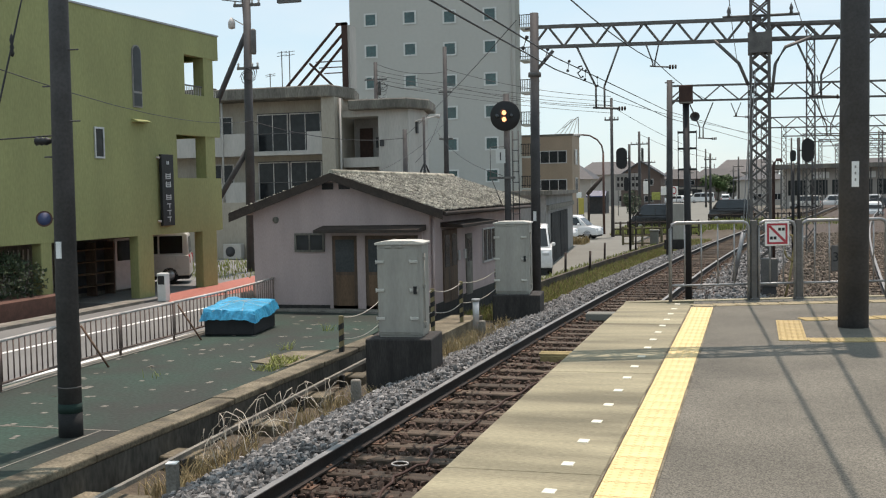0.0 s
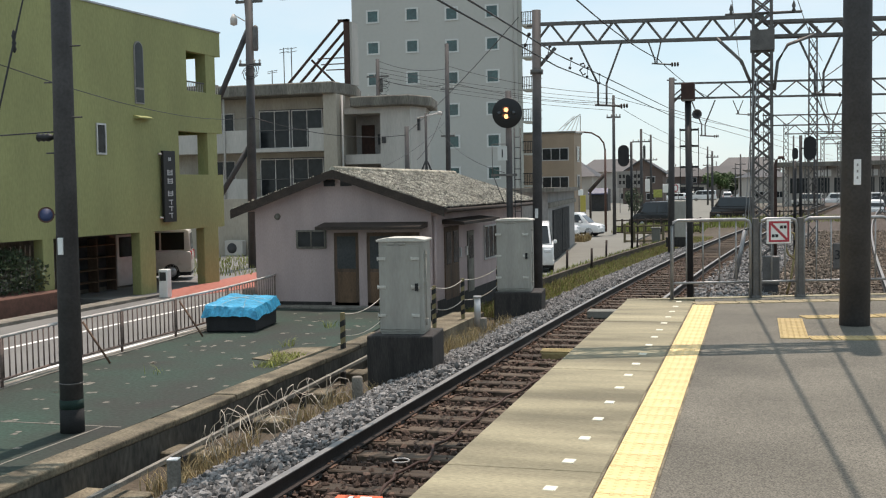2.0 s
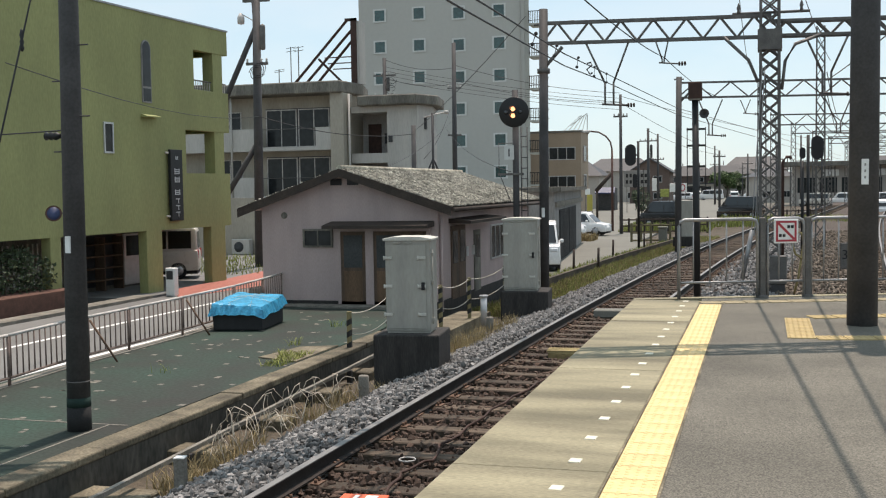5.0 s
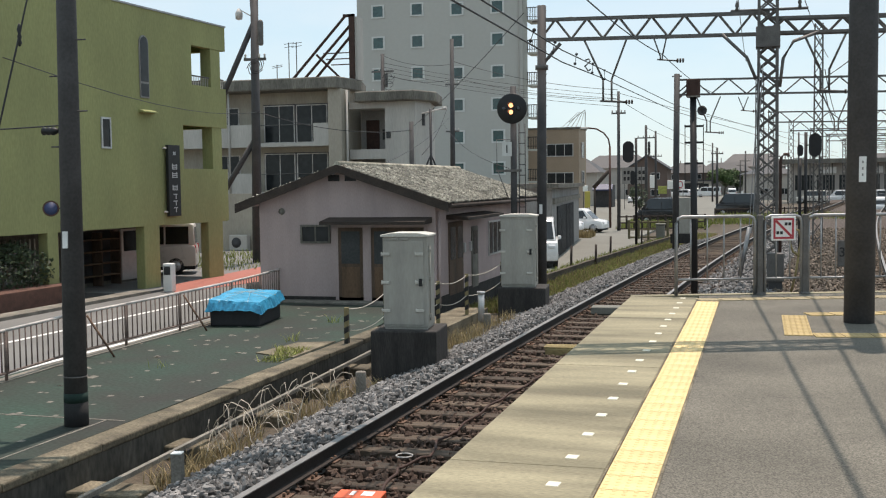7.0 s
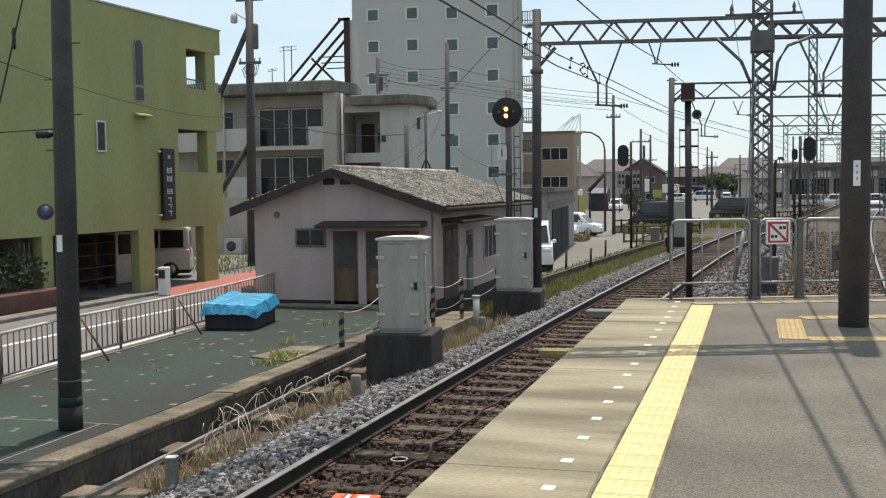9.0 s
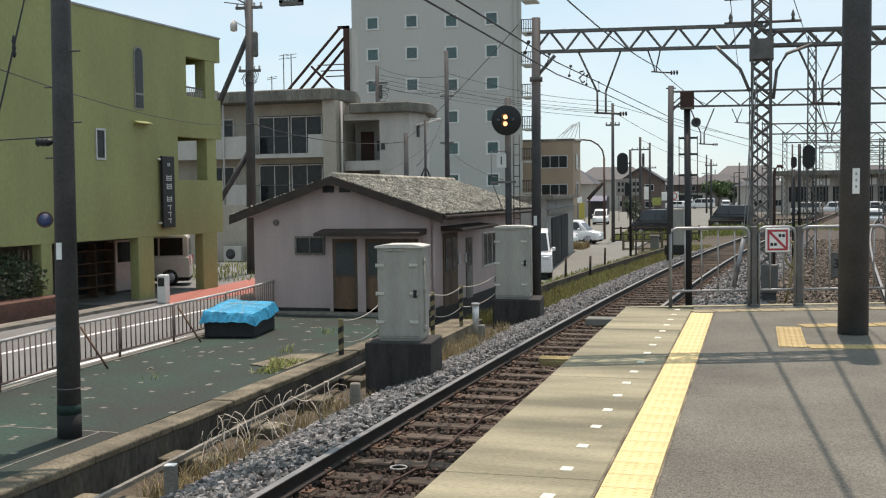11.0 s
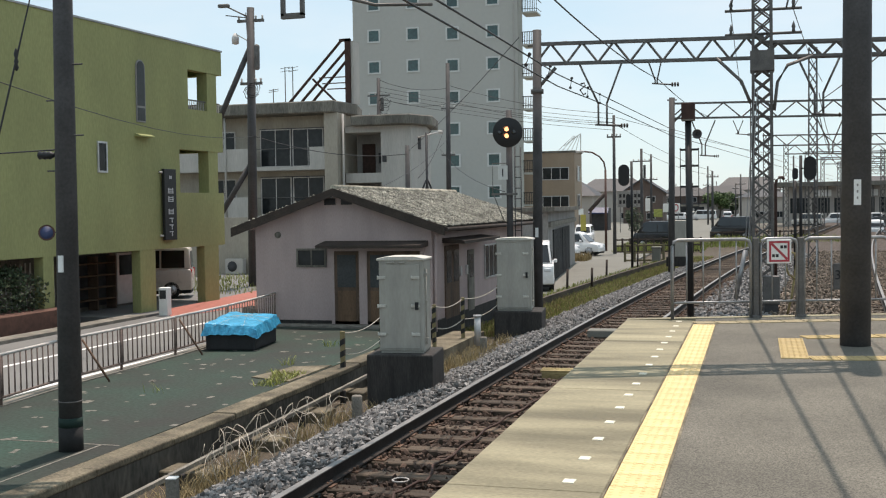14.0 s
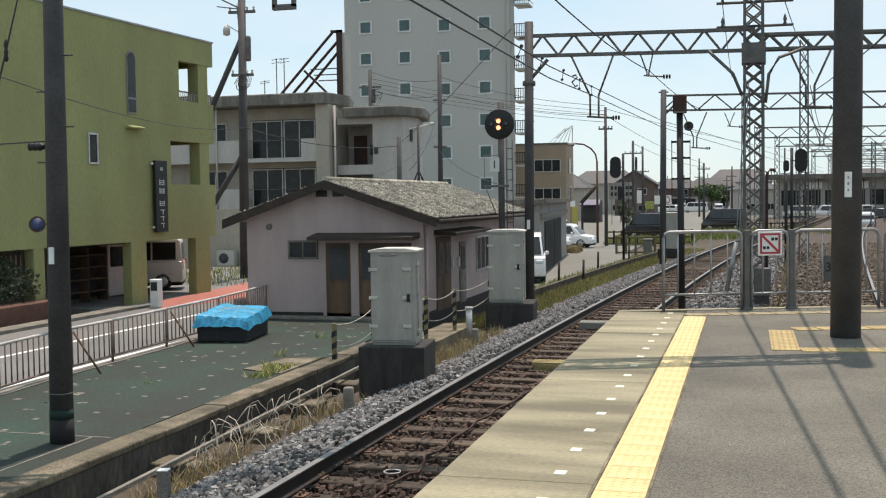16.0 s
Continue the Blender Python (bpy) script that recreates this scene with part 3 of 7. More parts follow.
for nm, fx, ys in (("track_2", x2, 21), ("track_3", x3, 21), ("track_4", lambda y: x3(y) + 4.2, 30)):
    tk = tagged(new(nm), "railway track in the yard past the platform end", "railway track", kind="structure")
    for side in (-1, 1):
        part("rail", rail_mesh(side, ys, 141, 3.0, fx, False), "rail", tk)
        part("rail_head", rail_mesh(side, ys, 141, 3.0, fx, True), "railtop", tk, "polished steel running surface")
    pieces("sleeper", slp, tk, [pose(fx(ys + 0.7 * k), ys + 0.7 * k, RAIL_Z - 0.166) for k in range(60)])


# ---- railings, poles, gantries ----
def railing_panel(L, H, nb):
    """Two rails with upright bars, along +x from 0."""
    e = new("railing")
    b = BM()
    rod(b, (0, 0, H), (L, 0, H), 0.024, n=8)
    part("top_rail", b, "railcap", e)
    b = BM()
    rod(b, (0, 0, 0.12), (L, 0, 0.12), 0.02, n=8)
    part("bottom_rail", b, "fencewhite", e)
    b = BM()
    rod(b, (0, 0, 0.12), (0, 0, H), 0.012, n=6)
    barm = finish(b, "bar", M["fencewhite"])
    pieces("bar", barm, e, [pose(L * (i + 0.5) / nb, 0, 0) for i in range(nb)])
    b = BM()
    rod(b, (0, 0, -0.05), (0, 0, H + 0.01), 0.024, n=8)
    pm = finish(b, "post", M["fencewhite"])
    pieces("post", pm, e, [pose(0.02, 0, 0)])
    return e


line = [(-9.75, 4.0), (-9.95, 7.0), (-10.12, 10.0), (-10.28, 13.0), (-10.47, 14.7), (-10.5, 16.4), (-10.55, 18.3), (-10.68, 20.7), (-10.88, 22.5), (-11.1, 24.0), (-11.9, 27.0), (-12.9, 30.0)]
for (ax, ay), (bx, by) in zip(line, line[1:]):
    d = math.hypot(bx - ax, by - ay)
    pan = railing_panel(d, 0.73, round(d / 0.16))
    pan.matrix_basis = pose(ax, ay, -1.0, 0, 0, math.degrees(math.atan2(by - ay, bx - ax)))
    tagged(pan, "rust-stained pale steel railing between old platform and street", "railing", "street railing panels")
b = BM()
prism(b, [(-9.6, -8), (-9.4, -8), (-9.95, 9), (-10.4, 15.0), (-10.45, 18.3), (-10.78, 22.5), (-11.0, 22.5), (-10.68, 18.3), (-10.6, 15.0), (-10.2, 9)], "z", -1.4, -0.985)
structure("railing_kerb", b, "oldconc", "pale concrete kerb under the street railing", "kerb")
for (px, py) in ((-10.43, 15.2), (-10.5, 18.4)):
    b = BM()
    rod(b, (0, 0, 0.68), (0.42, 0.1, 0.0), 0.018, n=6)
    solid("railing_brace", b, "rust", "slanting rusty brace of the street railing", "brace", "railing braces", m=pose(px, py, -1.0))

# platform end fence, galvanised
def gate_panel(L, nb, H=1.18):
    e = new("barrier")
    r = 0.09
    pts = [(0.03, 0, 0.0), (0.03, 0, H - r), (0.03 + r * 0.3, 0, H - r * 0.3), (0.03 + r, 0, H), (L - 0.03 - r, 0, H), (L - 0.03 - r * 0.3, 0, H - r * 0.3), (L - 0.03, 0, H - r), (L - 0.03, 0, 0)]
    b = BM()
    tube(b, pts, 0.026, 8)
    part("frame", b, "galv", e)
    b = BM()
    rod(b, (0.03, 0, 0.24), (L - 0.03, 0, 0.24), 0.018, n=8)
    part("bottom_rail", b, "galv", e)
    b = BM()
    rod(b, (0, 0, 0.24), (0, 0, H), 0.011, n=6)
    bm_ = finish(b, "bar", M["galv"])
    pieces("bar", bm_, e, [pose(L * (i + 1) / (nb + 1), 0, 0) for i in range(nb)])
    return e


FY = lambda x: 16.62 + 0.335 * (x + 1.24)
fa = math.degrees(math.atan(0.335))
for x0, x1, nb in ((-1.24, -0.05, 4), (0.03, 0.62, 2), (0.66, 1.95, 5), (1.99, 3.3, 5), (3.34, 4.6, 5)):
    e = gate_panel((x1 - x0) / math.cos(radians(fa)), nb)
    e.matrix_basis = pose(x0, FY(x0), 0, 0, 0, fa)
    tagged(e, "galvanised tubular barrier closing the platform end", "barrier", "platform end barriers")
for x in (-0.01, 0.64):
    b = BM()
    bbox(b, -0.042, 0.042, -0.04, 0.04, -0.3, 1.2, 0.01, 1)
    bbox(b, -0.07, 0.07, -0.06, 0.06, -0.3, 0.03, 0.01, 1)
    solid("barrier_post", b, "steelgrey", "grey steel post between the barriers", "post", "barrier posts", m=pose(x, FY(x), 0, 0, 0, fa))
sg = thing("warning_sign", pose(0.33, FY(0.33) - 0.06, 0.99, 0, 0, fa), "white sign with red border and red slash on barrier", "sign")
b = BM()
bbox(b, -0.185, 0.185, -0.008, 0.008, -0.18, 0.18, 0.006, 1)
part("plate", b, "signwhite", sg)
b = BM()
for x0, x1, z0, z1 in ((-0.155, 0.155, 0.125, 0.155), (-0.155, 0.155, -0.155, -0.125), (-0.155, -0.125, -0.125, 0.125), (0.125, 0.155, -0.125, 0.125)):
    box(b, x0, x1, -0.013, -0.009, z0, z1)
t = BM()
box(t, -0.17, 0.17, -0.0125, -0.0095, -0.018, 0.018)
join(b, t, pose(0, 0, 0, 0, 45, 0))
part("red_border", b, "signred", sg, "red square border and slash")
for x0, z0 in ((0.015, 0.045), (0.07, 0.045), (-0.11, -0.085), (-0.055, -0.085)):
    b = BM()
    box(b, x0, x0 + 0.042, -0.012, -0.009, z0, z0 + 0.045)
    part("lettering", b, "black", sg, "small dark lettering")


def mast(name, x, y, z, h, r0, r1, label, material="polegrey", group="", category="pole", lean=0.0):
    e = thing(name, pose(x, y, z, 0, lean, 0), label, category, group)
    b = BM()
    rod(b, (0, 0, -0.4), (0, 0, h), r0, r1, n=20)
    part("shaft", b, material, e)
    return e


# the two legs of the near gantry
lp = mast("gantry_mast", -7.58, 10.78, -1.0, 9.2, 0.136, 0.088, "dark painted tapered steel gantry mast on green platform", group="near gantry masts", lean=0.55)
b = BM()
rod(b, (0, 0, 0.56), (0, 0, 0.575), 0.1375, n=20)
part("band", b, "steelgrey", lp)
b = BM()
rod(b, (0, 0, -0.02), (0, 0, 0.27), 0.1385, 0.1372, n=20)
part("base_band", b, "tyre", lp, "black painted foot")
b = BM()
rod(b, (0, 0, 0.272), (0, 0, 0.38), 0.1372, 0.1365, n=20)
part("base_band", b, "footgreen", lp, "dark green painted ring")
b = BM()
box(b, -0.03, 0.03, -0.140, -0.118, 2.05, 2.24)
part("number_plate", b, "signwhite", lp, "small white plate")
b = BM()
for z in (3.2, 3.6, 4.0, 4.4):
    rod(b, (0, 0, z), (0.24 if int(z * 10) % 8 else -0.24, 0, z), 0.009, n=6)
part("step_bolt", b, "polegrey", lp)
b = BM()
lathe(b, [(0.0, -0.1), (0.05, -0.1), (0.035, -0.06), (0.05, -0.03), (0.035, 0.0), (0.05, 0.03), (0.02, 0.1)], 10, "x", (-0.24, 0, 3.38))
rod(b, (-0.14, 0, 3.4), (-0.01, 0, 3.42), 0.014, n=6)
part("insulator", b, "black", lp, "dark porcelain insulator")
rp = mast("gantry_mast", 1.14, 13.91, 0.0, 8.2, 0.178, 0.150, "dark painted tapered steel gantry mast on asphalt", group="near gantry masts", lean=0.35)
b = BM()
box(b, -0.04, 0.04, -0.185, -0.165, 1.68, 1.98)
part("number_plate", b, "signwhite", rp, "small white plate")
b = BM()
for i in range(3):
    box(b, -0.009, 0.009, -0.188, -0.184, 1.75 + 0.075 * i, 1.78 + 0.075 * i)
part("lettering", b, "garage", rp, "faded grey lettering")


def truss(name, p, q, h, label, n, r=0.035, material="steelgrey", depth=0.0, group="gantry beams", lacing=False):
    """A lattice beam: two chords with zigzag bars, from p to q (tops)."""
    p, q = Vector(p), Vector(q)
    e = thing(name, Matrix.Translation(p), label, "gantry", group)
    d = q - p
    side = Vector((-d.y, d.x, 0)).normalized() * depth
    sides = (Vector((0, 0, 0)), side) if depth else (Vector((0, 0, 0)),)
    b = BM()
    for s in sides:
        for z in (0, -h):
            t = BM()
            L = d.length
            box(t, 0, L, -r, r, z - r, z + r)
            ang = Matrix.Translation(s) @ d.to_track_quat("X", "Z").to_matrix().to_4x4()
            join(b, t, ang)
    part("chord", b, material, e)
    b = BM()
    for s in sides:
        for i in range(n):
            a, c = d * (i / n), d * ((i + 1) / n)
            if i % 2:
                rod(b, a + s, c + s + Vector((0, 0, -h)), r * 0.75, n=5)
            else:
                rod(b, a + s + Vector((0, 0, -h)), c + s, r * 0.75, n=5)
    if depth:
        for i in range(n + 1):
            for z in (0, -h):
                rod(b, d * (i / n) + Vector((0, 0, z)), d * (i / n) + side + Vector((0, 0, z)), r * 0.6, n=4)
    if lacing:
        for i in range(n):
            for z in (0, -h):
                a, c = d * (i / n) + side * (i % 2), d * ((i + 1) / n) + side * ((i + 1) % 2)
                rod(b, a + Vector((0, 0, z)), c + Vector((0, 0, z)), r * 0.7, n=4)
    tagged(part("lattice", b, material, e), kind="stuff")
    return e


def tower(name, x, y, z, h, w0, w1, label, bay=0.42, r=0.03, material="steelgrey"):
    """A four-legged lattice tower."""
    e = thing(name, pose(x, y, z), label, "gantry tower", "lattice towers")
    corners = ((-1, -1), (1, -1), (1, 1), (-1, 1))
    W = lambda t: (w0 + (w1 - w0) * t / h) / 2
    for cx, cy in corners:
        b = BM()
        rod(b, (cx * W(0), cy * W(0), -0.3), (cx * W(h), cy * W(h), h), r * 1.35, n=4)
        part("leg", b, material, e)
    b = BM()
    k = int(h / bay)
    for i in range(k):
        t0, t1 = h * i / k, h * (i + 1) / k
        for a in range(4):
            (ax, ay), (bx, by) = corners[a], corners[(a + 1) % 4]
            rod(b, (ax * W(t0), ay * W(t0), t0), (bx * W(t1), by * W(t1), t1), r * 0.8, n=4, caps=False)
            rod(b, (bx * W(t0), by * W(t0), t0), (ax * W(t1), ay * W(t1), t1), r * 0.8, n=4, caps=False)
    tagged(part("lattice", b, material, e), kind="stuff")
    return e


truss("gantry_beam", (-7.51, 10.60, 6.7), (1.21, 13.73, 6.7), 0.6, "steel lattice beam joining the two near masts", 18, 0.042, depth=0.46, lacing=True)
# first gantry ahead
g1 = mast("gantry_mast", -5.58, 28.5, -1.1, 7.45, 0.13, 0.115, "dark steel mast of the first gantry", group="gantry masts", lean=0.4)
b = BM()
rod(b, (-0.25, 0, 7.05), (0.8, 0, 7.1), 0.03, n=6)
rod(b, (0, 0, 5.9), (0.5, 0, 6.45), 0.05, n=6)
part("bracket", b, "steelgrey", g1)
b = BM()
box(b, -0.04, 0.04, -0.15, -0.12, 2.0, 2.25)
part("number_plate", b, "signwhite", g1, "small white plate")
b = BM()
rod(b, (0, 0, 5.78), (0, 0, 5.9), 0.17, n=12)
part("clamp", b, "steelgrey", g1)
truss("gantry_beam", (-5.58, 28.5, 5.98), (0.2, 28.5, 5.85), 0.52, "grey steel lattice beam over the near track", 14, 0.045)
truss("gantry_beam", (0.2, 28.5, 5.72), (14, 28.5, 5.4), 0.36, "grey steel lattice beam over the yard tracks", 40, 0.035, depth=0.3)
tw = tower("gantry_tower", 0.16, 28.6, -1.0, 9.5, 0.47, 0.42, "tall grey steel lattice tower with crossarms", 0.36, 0.038)
for z in (6.55, 7.15):
    b = BM()
    rod(b, (-0.9, 0, z + 0.4), (0.95, 0, z + 0.38), 0.035, n=6)
    for x in (-0.75, 0.75):
        lathe(b, [(0.0, 0.4), (0.05, 0.42), (0.03, 0.5), (0.05, 0.55), (0.03, 0.62), (0.0, 0.7)], 8, "z", (x, 0, z - 0.02))
    part("crossarm", b, "steelgrey", tw)
b = BM()
box(b, -0.29, 0.29, -0.30, 0.30, 6.0, 6.5)
part("clamp_plate", b, "steelgrey", tw)
for s, x1 in ((-1, -1.1), (1, 0.95)):
    b = BM()
    pts = [(s * 0.28, -0.3, 5.2 - 0.0), (s * 0.5, -0.3, 5.75), (x1, -0.3, 6.35)] if s < 0 else [(0.28, -0.3, 5.0), (0.36, -0.3, 5.7), (0.6, -0.3, 6.1), (1.2, -0.3, 6.3)]
    tube(b, pts, 0.045, 6)
    part("knee_brace", b, "steelgrey", tw)
b = BM()
rod(b, (-0.66, -0.4, 0.33), (-0.42, -0.4, 1.55), 0.055, n=8)
part("guard_pipe", b, "galv", tw)
b = BM()
for x in (-0.32, -0.25):
    rod(b, (x - 0.12, -0.3, 1.4), (x + 0.14, -0.3, 5.6), 0.012, n=5)
part("stay_wire", b, "galv", tw)


def dropper(name, x0, x1, xa, xb, z0, z1, z2, y, r=0.028):
    """The V-shaped hanger under a gantry beam."""
    e = thing(name, pose(xa, y, z1), "grey steel V-shaped hanger below gantry beam", "hanger", "catenary hangers")
    b = BM()
    rod(b, (x0 - xa, 0, z0 - z1), (0, 0, 0), r, n=6)
    part("arm", b, "steelgrey", e)
    b = BM()
    rod(b, (x1 - xa, 0, z0 - z1), (xb - xa, 0, 0), r, n=6)
    part("arm", b, "steelgrey", e)
    b = BM()
    rod(b, (0, 0, 0), (0, 0, z2 - z1), r, n=6)
    rod(b, (xb - xa, 0, 0), (xb - xa, 0, z2 - z1), r, n=6)
    rod(b, (-0.08, 0, z2 - z1), (xb - xa + 0.35, 0, z2 - z1 - 0.05), r, n=6)
    part("yoke", b, "steelgrey", e)
    b = BM()
    for k in range(3):
        lathe(b, [(0.0, -0.03), (0.055, -0.02), (0.055, 0.02), (0.0, 0.03)], 8, "x", (xb - xa + 0.38 + 0.07 * k, 0, z2 - z1 - 0.05))
    part("insulator", b, "darkwood", e)


dropper("hanger", -4.43, -3.3, -3.93, -3.71, 5.44, 4.36, 3.82, 28.5)
dropper("hanger", -2.66, -2.3, -2.47, -2.42, 5.44, 4.9, 4.82, 28.5, 0.02)
dropper("hanger", 1.0, 2.0, 1.4, 1.6, 5.3, 4.4, 3.9, 28.5)
dropper("hanger", -2.58, -1.62, -2.17, -2.03, 5.2, 4.2, 3.75, 47.0)
dropper("hanger", -0.9, -0.5, -0.72, -0.68, 5.15, 4.7, 4.6, 47.0, 0.02)
dropper("hanger", 2.4, 3.4, 2.85, 3.0, 5.1, 4.1, 3.7, 47.0)
# further gantries
for Y0, xl, xr, zt, towers in ((47.0, -3.45, 16, 5.85, (-0.05, 2.24, 9.0)), (70.0, 0.4, 24, 5.75, (0.6, 5.4, 12.5)), (83.0, 2.0, 28, 5.75, (2.1, 7.6)), (96.0, 4.0, 32, 5.8, (4.1, 10.0, 18.0)), (110.0, 6.0, 36, 5.85, (6.1, 12.6)), (142.0, 10.5, 46, 5.95, (10.6, 17.5)), (125.0, 8.5, 42, 5.9, (8.6, 15.0, 26.0)), (160.0, 13.0, 52, 6.0, (13, 20.0, 33.0))):
    truss("gantry_beam", (xl, Y0, zt + 0.1), (xr, Y0, zt - 0.25), 0.62, "far grey steel lattice beam over the yard", int((xr - xl) / 0.7), 0.04)
    if Y0 < 60:
        m2 = mast("gantry_mast", xl, Y0, -1.1, 7.3, 0.14, 0.12, "dark steel mast of the second gantry", group="gantry masts", lean=0.5)
        b = BM()
        rod(b, (0, 0, 6.2), (0.6, 0, 6.8), 0.05, n=6)
        rod(b, (-0.2, 0, 7.2), (0.2, 0, 7.2), 0.03, n=6)
        part("bracket", b, "steelgrey", m2)
    for xt in towers:
        hh = 9.0 if xt == 2.24 else 7.0
        tower("gantry_tower", xt, Y0 + 0.1, -1.0, hh, 0.36, 0.3, "slender far lattice tower in the yard", 0.5, 0.024)

# overhead wires
def wire(name, pts, r, label, sag=0.0):
    b = BM()
    out = []
    for a, c in zip(pts, pts[1:]):
        a, c = Vector(a), Vector(c)
        for i in range(8):
            t = i / 8
            out.append(a.lerp(c, t) - Vector((0, 0, sag * 4 * t * (1 - t))))
    out.append(Vector(pts[-1]))
    tube(b, out, r, 5)
    return solid(name, b, "wire", label, "overhead wire", "overhead wires")


wire("contact_wire", [(-2.65, -2, 3.32), (-3.35, 12.1, 3.79), (-3.85, 22.0, 4.14), (-3.89, 28.5, 4.38), (-3.3, 45, 4.5), (0.3, 70, 4.3), (3.6, 96, 4.2), (8, 125, 4.1)], 0.013, "dark contact wire over the near track")
wire("messenger_wire", [(-2.65, -4, 3.4), (-3.3, 13.09, 3.97), (-3.85, 22.0, 4.38), (-3.89, 28.5, 4.6), (-3.3, 45, 4.76), (0.3, 70, 4.7), (3.6, 96, 4.6), (8, 125, 4.5)], 0.013, "dark messenger wire over the near track")
for (p, q) in (((-2.41, 28.5, 4.94), (-1.75, 47, 5.3)), ((-2.41, 28.5, 4.94), (-2.36, 10, 4.2)), ((-6.01, 28.5, 6.19), (-15.3, 47.8, 4.35)), ((1.5, 28.5, 3.9), (2.9, 47, 3.7)), ((1.5, 28.5, 4.4), (2.9, 47, 4.3)), ((2.9, 47, 3.7), (7, 96, 3.8)), ((1.5, 28.5, 4.2), (2.6, 8, 4.4)),
               ((0.9, 28.5, 6.5), (2.0, 4, 6.6)), ((0.9, 28.5, 6.5), (2.6, 47, 6.6)), ((-0.6, 28.5, 6.6), (-0.6, 47, 6.6))):
    wire("overhead_wire", [p, q], 0.011, "thin dark overhead line wire", 0.15)
for p, q in (((-0.6, 28.5, 6.62), (1.0, 2, 6.62)), ((0.74, 28.5, 6.55), (1.0, 2, 6.55))):
    wire("feeder_cable", [p, q], 0.022, "thick black feeder cable above the platform", 0.1)
b = BM()
for t in (0.27, 0.42, 0.62, 0.82, 1.0):
    y_ = 13.0 + 15.5 * t
    lo, hi = Vector((-3.35, 12.1, 3.79)).lerp(Vector((-3.89, 28.5, 4.38)), (y_ - 12.1) / 16.4), Vector((-3.3, 13.09, 3.97)).lerp(Vector((-3.89, 28.5, 4.6)), (y_ - 13.09) / 15.41)
    rod(b, lo, hi, 0.008, n=4)
    for c in (lo, hi):
        bmesh.ops.create_icosphere(b, subdivisions=1, radius=0.035, matrix=Matrix.Translation(c))
tube(b, [(-3.84, 25.0, 4.50), (-3.78, 25.1, 4.53), (-3.74, 25.0, 4.46), (-3.86, 25.0, 4.36), (-3.80, 25.1, 4.26), (-3.74, 25.0, 4.28)], 0.02, 6)
solid("wire_droppers", b, "wire", "thin droppers between messenger and contact wire", "overhead wire")


# ---- signals ----
s1 = thing("signal", pose(-6.07, 27.4, -0.97), "round black colour-light signal showing two amber lights", "railway signal")
b = BM()
rod(b, (0, 0, -0.2), (0.0, 0, 5.15), 0.085, 0.08, n=14)
part("post", b, "polegrey", s1)
b = BM()
lathe(b, [(0.02, 0.06), (0.37, 0.06), (0.385, 0.03), (0.385, -0.02), (0.37, -0.03), (0.02, -0.03)], 36, "y", (0, -0.16, 4.58))
part("backing_disc", b, "black", s1)
for x, z in ((-0.02, 4.66), (-0.02, 4.49)):
    b = BM()
    lathe(b, [(0.0, -0.012), (0.05, -0.006), (0.058, 0.01), (0.0, 0.012)], 18, "y", (x, -0.2, z))
    part("lens", b, "lamp", s1, "lit amber lens")
    b = BM()
    for i in range(12):
        a0, a1 = math.pi * i / 12, math.pi * (i + 1) / 12
        quad(b, (x + 0.068 * math.cos(a0), -0.19, z + 0.068 * math.sin(a0)), (x + 0.068 * math.cos(a1), -0.19, z + 0.068 * math.sin(a1)), (x + 0.07 * math.cos(a1), -0.30, z + 0.07 * math.sin(a1)), (x + 0.07 * math.cos(a0), -0.30, z + 0.07 * math.sin(a0)))
    part("hood", b, "black", s1)
for x in (-0.2, 0.17):
    b = BM()
    lathe(b, [(0.0, -0.012), (0.05, -0.006), (0.058, 0.01), (0.0, 0.012)], 18, "y", (x, -0.2, 4.58))
    part("dark_lens", b, "carglass", s1)
b = BM()
for x in (0.14, 0.30):
    rod(b, (x, 0, 0.8), (x, 0, 4.2), 0.014, n=6)
for k in range(12):
    rod(b, (0.14, 0, 1.0 + 0.27 * k), (0.30, 0, 1.0 + 0.27 * k), 0.012, n=6)
part("ladder", b, "polegrey", s1)
b = BM()
box(b, -0.45, 0.22, -0.12, -0.06, 2.98, 3.04)
rod(b, (-0.4, -0.1, 3.0), (-0.12, -0.1, 2.3), 0.015, n=6)
rod(b, (-0.42, -0.1, 3.0), (-0.42, -0.1, 3.8), 0.01, n=6)
rod(b, (-0.42, -0.1, 3.8), (-0.02, -0.1, 3.8), 0.01, n=6)
part("platform_bracket", b, "steelgrey", s1)
b = BM()
box(b, -0.27, -0.02, -0.14, -0.125, 3.38, 3.74)
part("number_plate", b, "winsurround", s1, "pale plate with a black numeral")
b = BM()
box(b, -0.16, -0.13, -0.146, -0.141, 3.46, 3.66)
part("numeral", b, "black", s1, "black numeral 1")

s2 = thing("signal", pose(-1.13, 20, -1.0), "black indicator box on slim black post with brackets", "railway signal")
b = BM()
rod(b, (0, 0, 0), (-0.03, 0, 4.2), 0.062, 0.058, n=14)
part("post", b, "black", s2)
b = BM()
bbox(b, -0.145, 0.09, -0.1, 0.1, 4.2, 4.52, 0.012, 1)
part("indicator_box", b, "darkbrown", s2, "dark reddish-brown box")
b = BM()
box(b, -0.13, 0.075, -0.106, -0.1, 4.2, 4.225)
part("label_strip", b, "oldconc", s2)
b = BM()
lathe(b, [(0.03, 0.10), (0.03, 0.04), (0.085, -0.06), (0.07, -0.06), (0.02, 0.02)], 18, "y", (0.13, -0.02, 3.96))
part("horn", b, "polegrey", s2)
b = BM()
